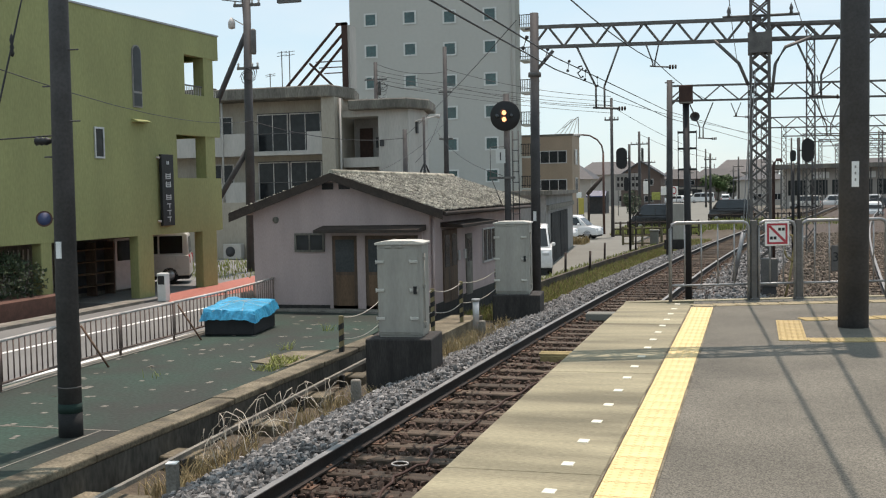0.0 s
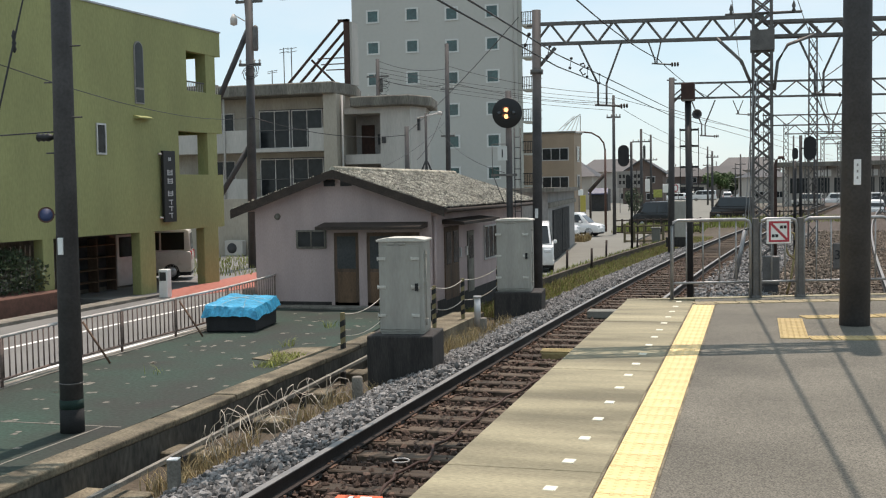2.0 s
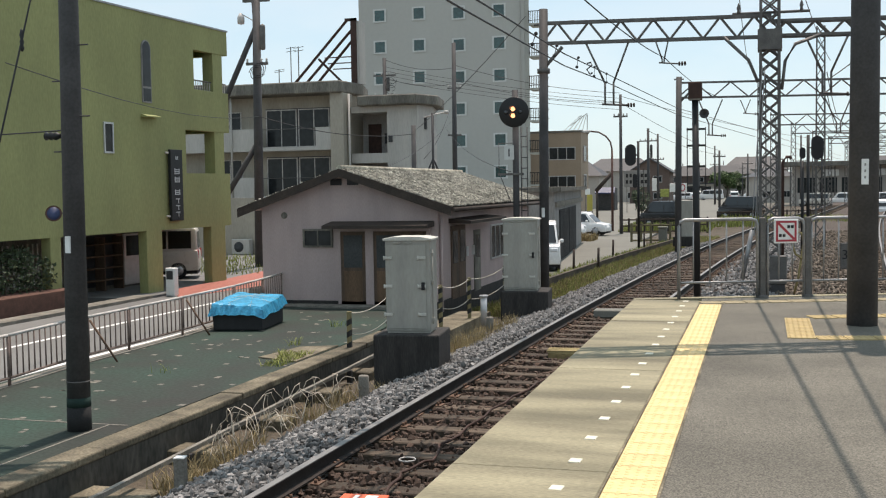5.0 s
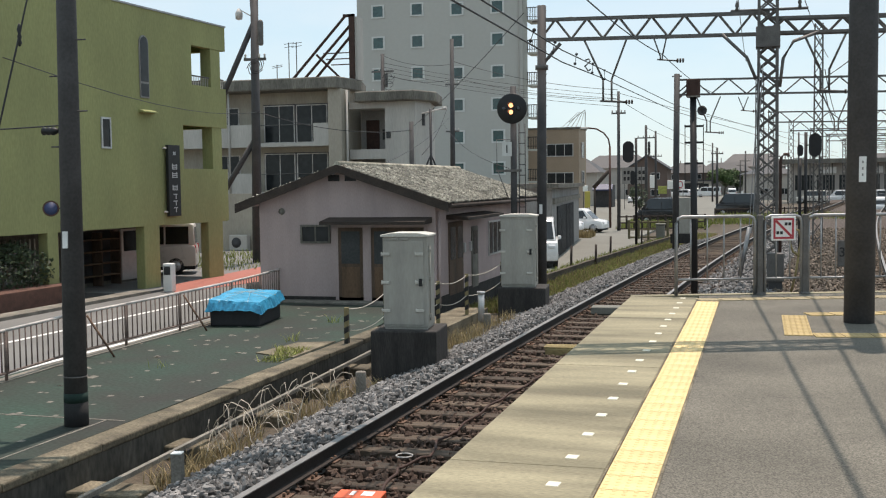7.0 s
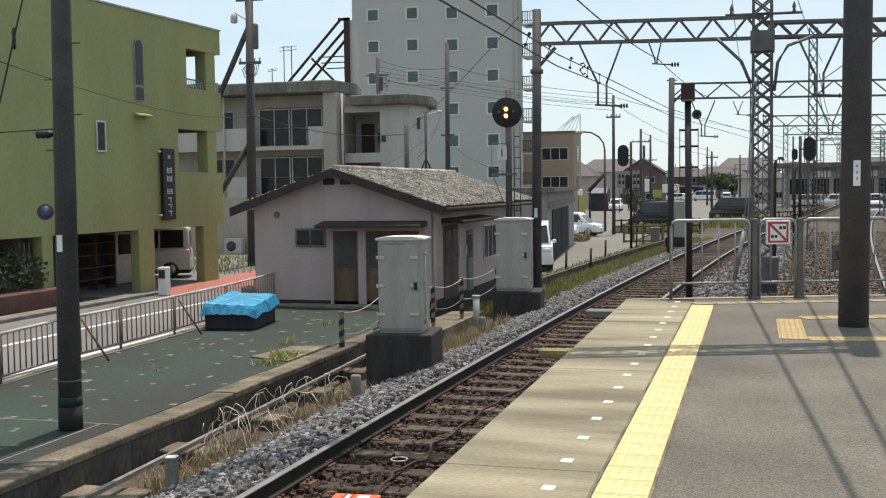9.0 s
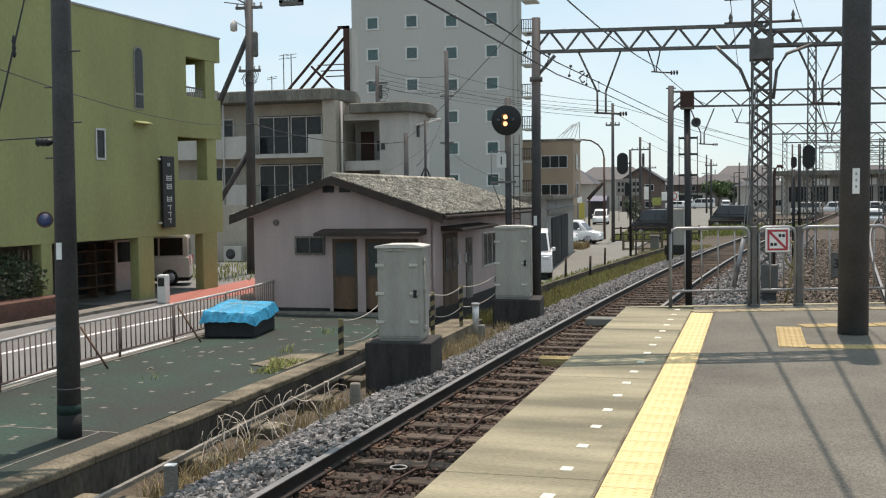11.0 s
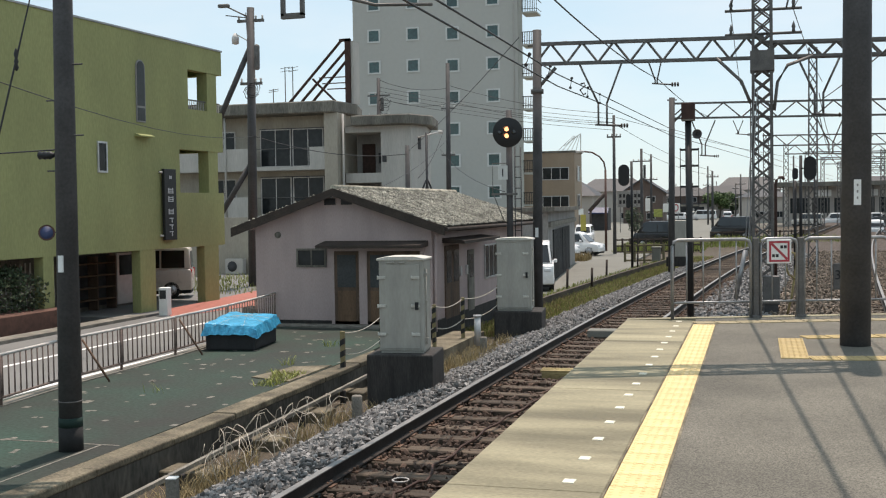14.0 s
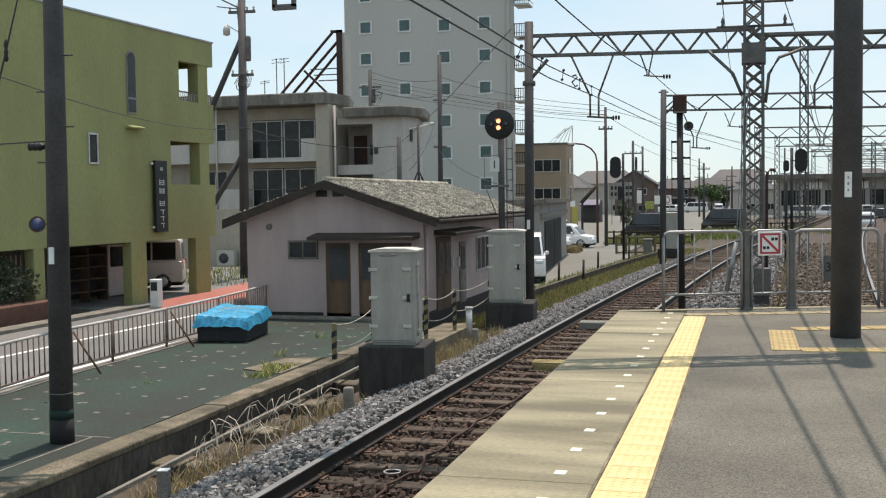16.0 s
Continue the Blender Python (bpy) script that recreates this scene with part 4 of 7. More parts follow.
for z in (3.69, 3.4, 3.03, 2.66):
    bk = BM()
    box(bk, -0.18, 0.15, -0.02, 0.02, z - 0.018, z + 0.018)
    part("bracket", bk, "black", s2)
for x in (-0.17, 0.15):
    rod(b, (x, 0, 2.6), (x, 0, 3.72), 0.008, n=5)
part("guard_rod", b, "black", s2)

for nm, x, y, hz_, hh, lab in (("signal", -5.17, 47.7, 3.0, 3.6, "back of an oval black signal head on dark post"), ("signal", 1.5, 40, 2.9, 3.35, "oval black signal head on slim post in the yard"), ("signal", 1.31, 40, 2.72, 2.45, "small black shunting signal on thin post")):
    e = thing(nm, pose(x, y, -1.0), lab, "railway signal", "yard signals")
    b = BM()
    rod(b, (0, 0, 0), (0, 0, hh + 1.0), 0.055, n=10)
    part("post", b, "black", e)
    b = BM()
    w = (0.238 if x < -3 else 0.208) if hh > 2.5 else 0.1
    dx = -0.32 if x < -3 else (0.30 if hh > 2.5 else 0.0)
    out = [(dx + w * math.cos(a), hz_ + 1.0 + w * math.sin(a) + (w * 0.95 if 0 <= a < math.pi else -w * 0.95)) for a in [2 * math.pi * i / 28 for i in range(28)]]
    prism(b, out, "y", -0.14, -0.1)
    part("signal_head", b, "black", e)
    b = BM()
    rod(b, (0, -0.08, hz_ + 1.0), (dx, -0.1, hz_ + 1.0), 0.025, n=6)
    part("bracket", b, "black", e)
    if x < -3:
        b = BM()
        out = [(-0.13 + 0.1 * math.cos(a), 2.88 + 0.1 * math.sin(a) + (0.2 if 0 <= a < math.pi else -0.2)) for a in [2 * math.pi * i / 20 for i in range(20)]]
        prism(b, out, "y", -0.16, -0.1)
        part("lower_head", b, "black", e)
        b = BM()
        for x_ in (-0.06, 0.12):
            rod(b, (x_ + 0.1, 0.05, 0.2), (x_ + 0.1, 0.05, 3.4), 0.012, n=5)
        for k in range(10):
            rod(b, (0.04, 0.05, 0.4 + 0.3 * k), (0.22, 0.05, 0.4 + 0.3 * k), 0.01, n=5)
        part("ladder", b, "black", e)


# ---- relay cabinets ----
def cabinet(x, y, zb, w, d, h, bw, bd, bx, bh, rz, label):
    e = thing("relay_cabinet", pose(x, y, zb, 0, 0, rz), label, "relay cabinet", "trackside cabinets")
    b = BM()
    bbox(b, -w / 2, w / 2, -d / 2, d / 2, 0.0, h - 0.05, 0.012, 2)
    box(b, -w / 2 + 0.02, w / 2 - 0.02, -d / 2 + 0.02, d / 2 - 0.02, -0.03, 0.0)
    part("body", b, "cabinet", e)
    b = BM()
    prism(b, [(-w / 2 - 0.03, h - 0.06), (w / 2 + 0.03, h - 0.06), (w / 2 + 0.03, h - 0.025), (w * 0.3, h), (-w * 0.3, h), (-w / 2 - 0.03, h - 0.025)], "y", -d / 2 - 0.03, d / 2 + 0.03)
    bmesh.ops.bevel(b, geom=b.edges[:], offset=0.008, segments=1, affect="EDGES")
    part("lid", b, "cabtop", e, "pale lid with sunlit brightness in its colour")
    b = BM()
    bbox(b, -w / 2 + 0.015, w / 2 - 0.06, -d / 2 - 0.014, -d / 2 - 0.001, 0.04, h - 0.12, 0.005, 1)
    door = part("door", b, "cabinet", e)
    for sx in (-w / 2 + 0.05, w / 2 - 0.12):
        for z in (h * 0.18, h * 0.48, h * 0.78):
            b = BM()
            bbox(b, sx - 0.06, sx + 0.06, -d / 2 - 0.04, -d / 2 - 0.0145, z - 0.022, z + 0.022, 0.004, 1)
            rod(b, (sx - 0.06, -d / 2 - 0.035, z - 0.03), (sx - 0.06, -d / 2 - 0.035, z + 0.03), 0.012, n=8)
            part("hinge", b, "cabtop", door)
    for q in (-0.13, 0.04):
        b = BM()
        bbox(b, -w * 0.12 + q, -w * 0.12 + q + 0.11, -d / 2 - 0.03, -d / 2 - 0.001, h - 0.105, h - 0.07, 0.006, 1)
        part("vent_hood", b, "cabinet", e)
    b = BM()
    box(b, w / 2 - 0.13, w / 2 - 0.08, -d / 2 - 0.05, -d / 2 - 0.0145, h * 0.44, h * 0.52)
    part("latch", b, "black", door)
    b = BM()
    rod(b, (w / 2 + 0.02, -d / 2 + 0.1, 0.1), (w / 2 + 0.02, -d / 2 + 0.1, h - 0.2), 0.012, n=6)
    for z in (0.15, h * 0.5, h - 0.3):
        box(b, w / 2, w / 2 + 0.045, -d / 2 + 0.07, -d / 2 + 0.13, z, z + 0.05)
    part("conduit", b, "cabinet", e)
    f = BM()
    bbox(f, bx - bw / 2, bx + bw / 2, -bd / 2, bd / 2, -bh, -0.03, 0.025, 2)
    part("plinth", f, "darkconc", e, "black-stained concrete plinth")
    return e


cabinet(-5.25, 16.1, -0.47, 0.70, 0.55, 1.45, 1.02, 1.0, 0.0, 1.2, 6, "grey steel relay cabinet on black-stained concrete plinth")
cabinet(-5.42, 25.0, -0.66, 0.80, 0.7, 1.66, 1.1, 1.1, 0.1, 0.9, 6, "taller grey steel relay cabinet beside the gantry mast")


# ---- the railway shed ----
def pane_window(name, parent, cx, cz, w, h, face, at, frame_mat="alu", glass="glass", bars=1, out=-1, fr=0.045):
    """A window on a wall: frame, mullions and glass. face 'y': wall at y=at looking out*y; face 'x': wall at x=at."""
    def bx(b, u0, u1, z0, z1, d0, d1):
        lo, hi = sorted((at + out * d0, at + out * d1))
        if face == "y":
            box(b, u0, u1, lo, hi, z0, z1)
        else:
            box(b, lo, hi, u0, u1, z0, z1)
    b = BM()
    for u0, u1, z0, z1 in ((cx - w / 2, cx + w / 2, cz + h / 2 - fr, cz + h / 2), (cx - w / 2, cx + w / 2, cz - h / 2, cz - h / 2 + fr), (cx - w / 2, cx - w / 2 + fr, cz - h / 2 + fr, cz + h / 2 - fr), (cx + w / 2 - fr, cx + w / 2, cz - h / 2 + fr, cz + h / 2 - fr)):
        bx(b, u0, u1, z0, z1, 0.0, 0.04)
    for i in range(bars):
        u = cx - w / 2 + w * (i + 1) / (bars + 1)
        bx(b, u - fr * 0.4, u + fr * 0.4, cz - h / 2 + fr, cz + h / 2 - fr, 0.0, 0.03)
    fo = part(name, b, frame_mat, parent)
    b = BM()
    bx(b, cx - w / 2 + fr, cx + w / 2 - fr, cz - h / 2 + fr, cz + h / 2 - fr, 0.002, 0.014)
    part("pane", b, glass, fo)
    return fo


shed = thing("shed", pose(0, 0, 0), "pink mortar railway shed with a mossy gable roof", "shed")
XL, XR, YF, YB, ZB, ZE, ZR, XM = -11.59, -7.17, 24.0, 34.2, -1.15, 1.18, 2.12, -9.45
b = BM()
prism(b, [(XL, ZB), (XR, ZB), (XR, ZE + 0.12), (XM, ZR - 0.025), (XL, ZE + 0.19)], "y", YF, YB)
part("wall", b, "shedwall", shed)
b = BM()
box(b, XL - 0.03, XR + 0.03, YF - 0.03, YB, ZB - 0.3, ZB + 0.24)
part("foundation", b, "darkconc", shed, "dark concrete foundation")
b = BM()   # roof boards
for x0, z0 in ((-6.78, 1.20), (-12.05, 1.25)):
    quad_z = 0.07
    prism(b, [(x0, z0), (XM, ZR), (XM, ZR + quad_z), (x0, z0 + quad_z)], "y", YF - 0.30, YB + 0.35)
part("roof", b, "darkwood", shed)
for x0, z0 in ((-6.80, 1.20), (-12.03, 1.25)):
    b = BM()
    prism(b, [(x0, z0 - 0.02), (XM, ZR - 0.02), (XM, ZR - 0.004), (x0, z0 - 0.004)], "y", YF - 0.30, YB + 0.3)
    part("soffit", b, "shedwall", shed, "pale painted eaves boarding")
b = BM()
for x0 in (-6.76, -12.07):
    prism(b, [(x0, 1.09), (XM, ZR - 0.10), (XM, ZR + 0.085), (x0, 1.30)], "y", YF - 0.345, YF - 0.302)
part("bargeboard", b, "darkwood", shed, "dark timber bargeboard")
V, Fs = [], []
g = np.random.default_rng(2)
for side, xe in ((1, -6.76), (-1, -12.07)):
    for r in range(15):
        t0, t1 = r / 15, (r + 1.25) / 15
        for c in range(46):
            y0 = YF - 0.33 + 0.236 * c + (0.12 if r % 2 else 0) + g.uniform(-0.012, 0.012)
            y1 = y0 + g.uniform(0.215, 0.236)
            xa, xb = xe + (XM - xe) * t0 + g.uniform(-0.012, 0.012), xe + (XM - xe) * min(1, t1)
            z0, z1 = 1.30 + (ZR - 1.22) * t0 + 0.010 + g.uniform(0, 0.012), 1.30 + (ZR - 1.22) * min(1, t1)
            i = len(V)
            V += [(xa, y0, z0), (xa, y1, z0 + g.uniform(-0.012, 0.012)), (xb, y1, z1), (xb, y0, z1), (xa, y0, z0 - 0.008), (xa, y1, z0 - 0.008)]
            Fs += [(i, i + 1, i + 2, i + 3), (i, i + 4, i + 5, i + 1)]
cloud("slating", V, Fs, "slate", "", "", shed)
n = 30000   # dry moss and lichen grown over the slates
tt = g.uniform(0, 1, n)
my = YF - 0.32 + 10.8 * g.uniform(0, 1, n)
right = g.uniform(0, 1, n) < 0.8
mx_ = np.where(right, -6.76 + (XM + 6.76) * tt, -12.07 + (XM + 12.07) * tt)
cen = np.stack([mx_, my, 1.312 + (ZR - 1.22) * tt], 1)
keep = np.array([noise.noise(Vector((a * 1.3, c * 1.3, 5.0))) + 0.45 * g.normal() > -0.25 for a, c in zip(mx_, my)])
moss = stones("moss", cen[keep], 0.025, "moss", "dry grey moss over the shed slates", 12)
moss.name = "roof_moss"
b = BM()
rod(b, (-6.72, YF - 0.28, 1.22), (-6.72, YB + 0.3, 1.20), 0.05, n=8)
part("gutter", b, "darkwood", shed)
b = BM()
rod(b, (XR + 0.05, YF + 0.12, ZB), (XR + 0.05, YF + 0.12, 1.1), 0.035, n=8)
part("downpipe", b, "shedwall", shed)
b = BM()
rod(b, (XM, YF - 0.3, ZR + 0.1), (XM, YB + 0.2, ZR + 0.1), 0.07, n=8)
part("ridge_cap", b, "shedroof", shed)
for x in (-9.65, -9.23):
    b = BM()
    box(b, x - 0.14, x + 0.14, YF - 0.02, YF + 0.05, 1.82, 1.97)
    part("vent", b, "black", shed, "dark gable vent")
pane_window("window", shed, -10.14, 0.575, 0.76, 0.44, "y", YF, "aptcap", "glass", 1)
for x0, x1 in ((-9.56, -8.94), (-8.74, -8.06), (-8.06, -7.44)):
    b = BM()
    bbox(b, x0, x1, YF - 0.03, YF + 0.02, -1.0, 0.73, 0.008, 1)
    d = part("door", b, "doorwood", shed, "weathered brown timber door")
    b = BM()
    box(b, x0 + 0.08, x1 - 0.08, YF - 0.042, YF - 0.03, -0.12, 0.64)
    part("upper_panel", b, "doorgreen", d)
    b = BM()
    box(b, x0 + 0.08, x1 - 0.08, YF - 0.042, YF - 0.03, -0.92, -0.2)
    part("lower_panel", b, "doororange", d, "bare reddish plywood panel")
b = BM()
for x0, x1, z0, z1 in ((-9.64, -9.56, -1.0, 0.8), (-8.94, -8.74, -1.0, 0.8), (-7.44, -7.34, -1.0, 0.8), (-9.64, -7.34, 0.73, 0.80)):
    box(b, x0, x1, YF - 0.04, YF, z0, z1 - (0.07 if z1 == 0.8 and z0 < 0 else 0))
part("door_frame", b, "shedwall", shed)
b = BM()
prism(b, [(YF, 0.97), (YF - 0.60, 0.885), (YF - 0.60, 0.815), (YF, 0.84)], "x", -9.80, -7.25)
part("canopy", b, "darkwood", shed, "dark sheet-metal door canopy")
b = BM()
prism(b, [(XR, 0.99), (XR + 0.55, 0.93), (XR + 0.55, 0.86), (XR, 0.88)], "y", 24.9, 28.6)
part("canopy", b, "darkwood", shed, "dark sheet-metal door canopy")
for y0, y1, z1, lab in ((25.05, 25.66, 0.80, "doorwood"), (25.68, 26.3, 0.80, "doorwood"), (27.2, 27.8, 0.62, "aptcap")):
    b = BM()
    bbox(b, XR - 0.02, XR + 0.035, y0, y1, -0.96, z1, 0.006, 1)
    d = part("door", b, lab, shed)
    b = BM()
    box(b, XR + 0.035, XR + 0.045, y0 + 0.1, y1 - 0.1, -0.1, z1 - 0.12)
    part("pane", b, "glass", d)
b = BM()
for y0 in (26.4, 27.0):
    box(b, XR, XR + 0.05, y0, y0 + 0.12, 0.0, 0.24)
part("meter_box", b, "alu", shed)
pane_window("window", shed, 30.05, 0.22, 2.1, 0.95, "x", XR, "alu", "glass", 3, 1)
b = BM()
lathe(b, [(0.0, -0.02), (0.07, -0.02), (0.08, 0.02), (0.0, 0.02)], 14, "y", (-11.0, YF - 0.02, 1.12))
part("cover_plate", b, "aptcap", shed)

b = BM()
bbox(b, -11.7, -7.3, YF - 0.42, YF - 0.032, -1.2, -0.985, 0.02, 1)
part("step", b, "oldconc", shed, "long worn concrete step before the doors")
b = BM()
bbox(b, -11.95, -11.62, YF - 0.1, YF + 0.45, -1.2, -0.62, 0.02, 1)
part("corner_block", b, "oldconc", shed)

# grey garage past the shed
gar = thing("garage", pose(-7.56, 38.2, 0, 0, 0, 5.51), "grey mortar garage with flat roof and dark shutters", "garage")
b = BM()
box(b, -6.5, 0, 5.3, 22.2, -1.6, 1.5)
part("wall", b, "garage", gar)
b = BM()
box(b, -6.9, 0.3, 4.9, 22.6, 1.5, 1.68)
part("roof", b, "aptcap", gar, "dark flat roof slab")
b = BM()
box(b, 0.0, 0.10, 5.5, 22.2, 0.86, 1.08)
part("lintel", b, "oldconc", gar, "projecting concrete lintel")
for y0 in (7.5, 12.6):
    b = BM()
    box(b, 0.0, 0.04, y0, y0 + 4.7, -1.5, 0.72)
    sh = part("shutter", b, "shade", gar, "dark ribbed steel shutter")
    for k in range(9):
        b = BM()
        box(b, 0.04, 0.07, y0 + 0.52 * k, y0 + 0.52 * k + 0.26, -1.5, 0.72)
        part("rib", b, "shade", sh)

# ---- the olive-green building ----
gb = thing("green_building", Matrix.Translation((-16.9, 32.7, 0)) @ pose(0, 0, 0, 0, 0, -3.9) @ Matrix.Diagonal((1, 0.905, 1, 1)) @ Matrix.Translation((16.9, -32.7, 0)), "three-storey olive-green rendered building on pillars", "building")
GX, GY0, GY1, GZ0, GZ1 = -16.9, 12.0, 32.7, 0.62, 6.92
T = 0.25
# street face, round the balcony openings
for y0, y1, z0, z1 in ((GY0, 29.9, GZ0, GZ1), (29.9, GY1, GZ0, 2.30), (29.9, GY1, 3.64, 4.92), (29.9, 30.5, 4.92, GZ1), (30.5, GY1, 6.15, GZ1)):
    b = BM()
    box(b, GX - T, GX, y0, y1, z0, z1)
    part("street_wall", b, "green", gb)
b = BM()
for z0, z1 in ((GZ0, 2.30), (3.64, 4.92), (6.15, GZ1)):   # far end
    box(b, -24.5, GX - T, GY1 - T, GY1, z0, z1)
box(b, -24.5, -19.6, GY1 - T, GY1, 2.3, GZ1 - 0.8)
part("wall", b, "green", gb)
b = BM()
box(b, -19.6, -19.4, 29.9, GY1 - T, GZ0, GZ1 - 0.3)
box(b, -19.4, GX - T, 29.7, 29.9, GZ0, GZ1 - 0.3)
part("balcony_wall", b, "green", gb)
for z in (2.1, 4.7, 6.62):
    b = BM()
    box(b, -24.4, GX - T - 0.002, GY0, GY1 - T - 0.002, z, z + 0.2)
    part("floor_slab", b, "green", gb)
for y0, z0, z1 in ((31.75, 2.30, 3.64), (31.75, 4.92, 6.15)):
    b = BM()
    box(b, GX - 0.4, GX - 0.02, y0, y0 + 0.62, z0, z1)
    part("corner_pillar", b, "green", gb)
b = BM()
box(b, -24.5, GX + 0.03, GY0, GY1 + 0.03, GZ1, GZ1 + 0.05)
part("parapet_cap", b, "galv", gb, "pale metal coping")
b = BM()
box(b, -24.5, -24.3, GY0, GY1, -1.3, GZ1)
box(b, -24.3, GX - T, GY0, GY0 + 0.2, -1.3, GZ1)
part("rear_wall", b, "green", gb)
b = BM()
box(b, -24.3, GX - 0.002, GY0 + 0.3, GY1 - 0.1, GZ0 - 0.02, GZ0 + 0.1)
part("soffit", b, "green", gb)
for y0, y1 in ((23.0, 23.45), (27.55, 28.4), (31.35, 32.3), (18.0, 18.7)):
    for x0 in (GX - 0.32, -23.5):
        b = BM()
        bbox(b, x0, x0 + 0.31, y0, y1, -1.35, GZ0, 0.02, 1)
        part("pillar", b, "green", gb)
b = BM()   # recessed ground floor
box(b, -19.2, -19.0, GY0 + 0.2, 30.6, -1.3, GZ0)
box(b, -24.3, -19.0, 30.6, 30.75, -1.3, GZ0)
part("recessed_wall", b, "aptcap", gb)
b = BM()
bbox(b, -18.99, -18.93, 29.35, 30.35, -1.15, 0.45, 0.01, 1)
dd = part("door", b, "alu", gb, "pale panelled aluminium door")
b = BM()
box(b, -18.93, -18.92, 29.47, 30.23, -0.25, 0.38)
part("pane", b, "glass", dd)
for k in range(4):
    b = BM()
    box(b, -18.95, -18.6, 26.8, 28.8, -0.9 + 0.36 * k, -0.87 + 0.36 * k)
    part("shelf", b, "doororange", gb)
b = BM()
for y in (26.8, 27.8, 28.76):
    b = BM()
    box(b, -18.95, -18.6, y, y + 0.05, -1.2, 0.4)
    part("shelf_upright", b, "doorwood", gb)
# flat dark panel: the shade behind the shelves put into its colour
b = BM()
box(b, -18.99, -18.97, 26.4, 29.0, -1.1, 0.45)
part("shade_panel", b, "shade", gb)


def arched(y0, y1, z0, z1, n=10):
    w = (y1 - y0) / 2
    c = (y0 + y1) / 2
    return [(y0, z0), (y1, z0)] + [(c + w * math.cos(math.pi * i / n), z1 - w + w * math.sin(math.pi * i / n)) for i in range(n + 1)]


b = BM()
prism(b, arched(27.50, 27.98, 4.33, 6.14), "x", GX - 0.01, GX + 0.035)
wf = part("arched_window", b, "garage", gb, "narrow round-headed window")
b = BM()
prism(b, arched(27.54, 27.94, 4.80, 6.10), "x", GX + 0.035, GX + 0.042)
part("pane", b, "glass", wf)
b = BM()
box(b, GX + 0.035, GX + 0.042, 27.54, 27.94, 4.37, 4.74)
part("pane", b, "glass", wf)
pane_window("window", gb, 25.72, 3.25, 0.46, 0.86, "x", GX, "alu", "glass", 0, 1, 0.05)
b = BM()
prism(b, [(GX, 4.0), (GX + 0.22, 3.93), (GX + 0.22, 3.90), (GX, 3.90)], "y", 27.4, 28.15)
part("vent_hood", b, "greencap", gb, "pale yellow vent hood")
b = BM()   # balcony railing, third floor
rod(b, (GX - 0.1, 30.5, 5.22), (GX - 0.1, 32.7, 5.22), 0.025, n=6)
rod(b, (GX - 0.1, 32.6, 5.22), (-19.4, 32.6, 5.22), 0.025, n=6)
part("balcony_rail", b, "steelgrey", gb)
b = BM()
rod(b, (0, 0, 4.92), (0, 0, 5.22), 0.012, n=5)
bar = finish(b, "baluster", M["railcap"])
pieces("baluster", bar, gb, [pose(GX - 0.1, 30.55 + 0.11 * k, 0) for k in range(20)] + [pose(GX - 0.2 - 0.13 * k, 32.6, 0) for k in range(18)])
b = BM()
prism(b, [(29.95, 2.3), (30.15, 2.3), (31.4, 3.6), (31.2, 3.6)], "x", -18.2, -17.9)
part("stair_string", b, "shade", gb)
b = BM()
bbox(b, GX + 0.06, GX + 0.16, 28.72, 29.40, 0.86, 3.0, 0.01, 1)
sgn = part("hanging_sign", b, "black", gb, "tall black vertical shop sign")
b = BM()
for z in (2.9, 1.0):
    rod(b, (GX, 28.66, z), (GX + 0.1, 28.72, z), 0.03, n=6)
part("sign_bracket", b, "railcap", gb)
for k, (z, h, w) in enumerate(((2.75, 0.1, 0.12), (2.35, 0.17, 0.3), (2.1, 0.17, 0.3), (1.72, 0.16, 0.3))):
    b = BM()
    for q in range(3):
        box(b, GX + 0.161, GX + 0.166, 29.06 - w / 2, 29.06 + w / 2, z - h / 2 + h * q / 3, z - h / 2 + h * q / 3 + h * 0.16)
    for q in (-1, 1):
        box(b, GX + 0.161, GX + 0.166, 29.06 + q * w * 0.4 - 0.02, 29.06 + q * w * 0.4 + 0.02, z - h / 2, z + h / 2)
    part("lettering", b, "alu", sgn, "worn pale lettering")
for z in (1.45, 1.25, 1.05):
    b = BM()
    box(b, GX + 0.161, GX + 0.166, 28.95, 29.18, z + 0.05, z + 0.08)
    box(b, GX + 0.161, GX + 0.166, 29.08, 29.12, z - 0.07, z + 0.05)
    part("lettering", b, "alu", sgn, "worn pale lettering")
b = BM()
lathe(b, [(0.0, -0.01), (0.12, -0.01), (0.12, 0.01), (0.0, 0.01)], 20, "x", (0, 0, 0))
ps = thing("parking_sign", pose(-10.6, 14.6, 1.42, 0, 0, -54), "round blue traffic sign with red rim", "sign")
part("disc", b, "signblue", ps)
b = BM()
for i in range(24):
    a0, a1 = 2 * math.pi * i / 24, 2 * math.pi * (i + 1) / 24
    quad(b, (0.013, 0.10 * math.cos(a0), 0.10 * math.sin(a0)), (0.013, 0.10 * math.cos(a1), 0.10 * math.sin(a1)), (0.013, 0.125 * math.cos(a1), 0.125 * math.sin(a1)), (0.013, 0.125 * math.cos(a0), 0.125 * math.sin(a0)))
part("rim", b, "lampbrown", ps)
b = BM()
rod(b, (-0.03, 0.25, -2.65), (-0.03, 0.25, 0.2), 0.03, n=8)
rod(b, (-0.03, 0.25, 0.0), (-0.01, 0, 0.0), 0.012, n=6)
part("post", b, "polegrey", ps)
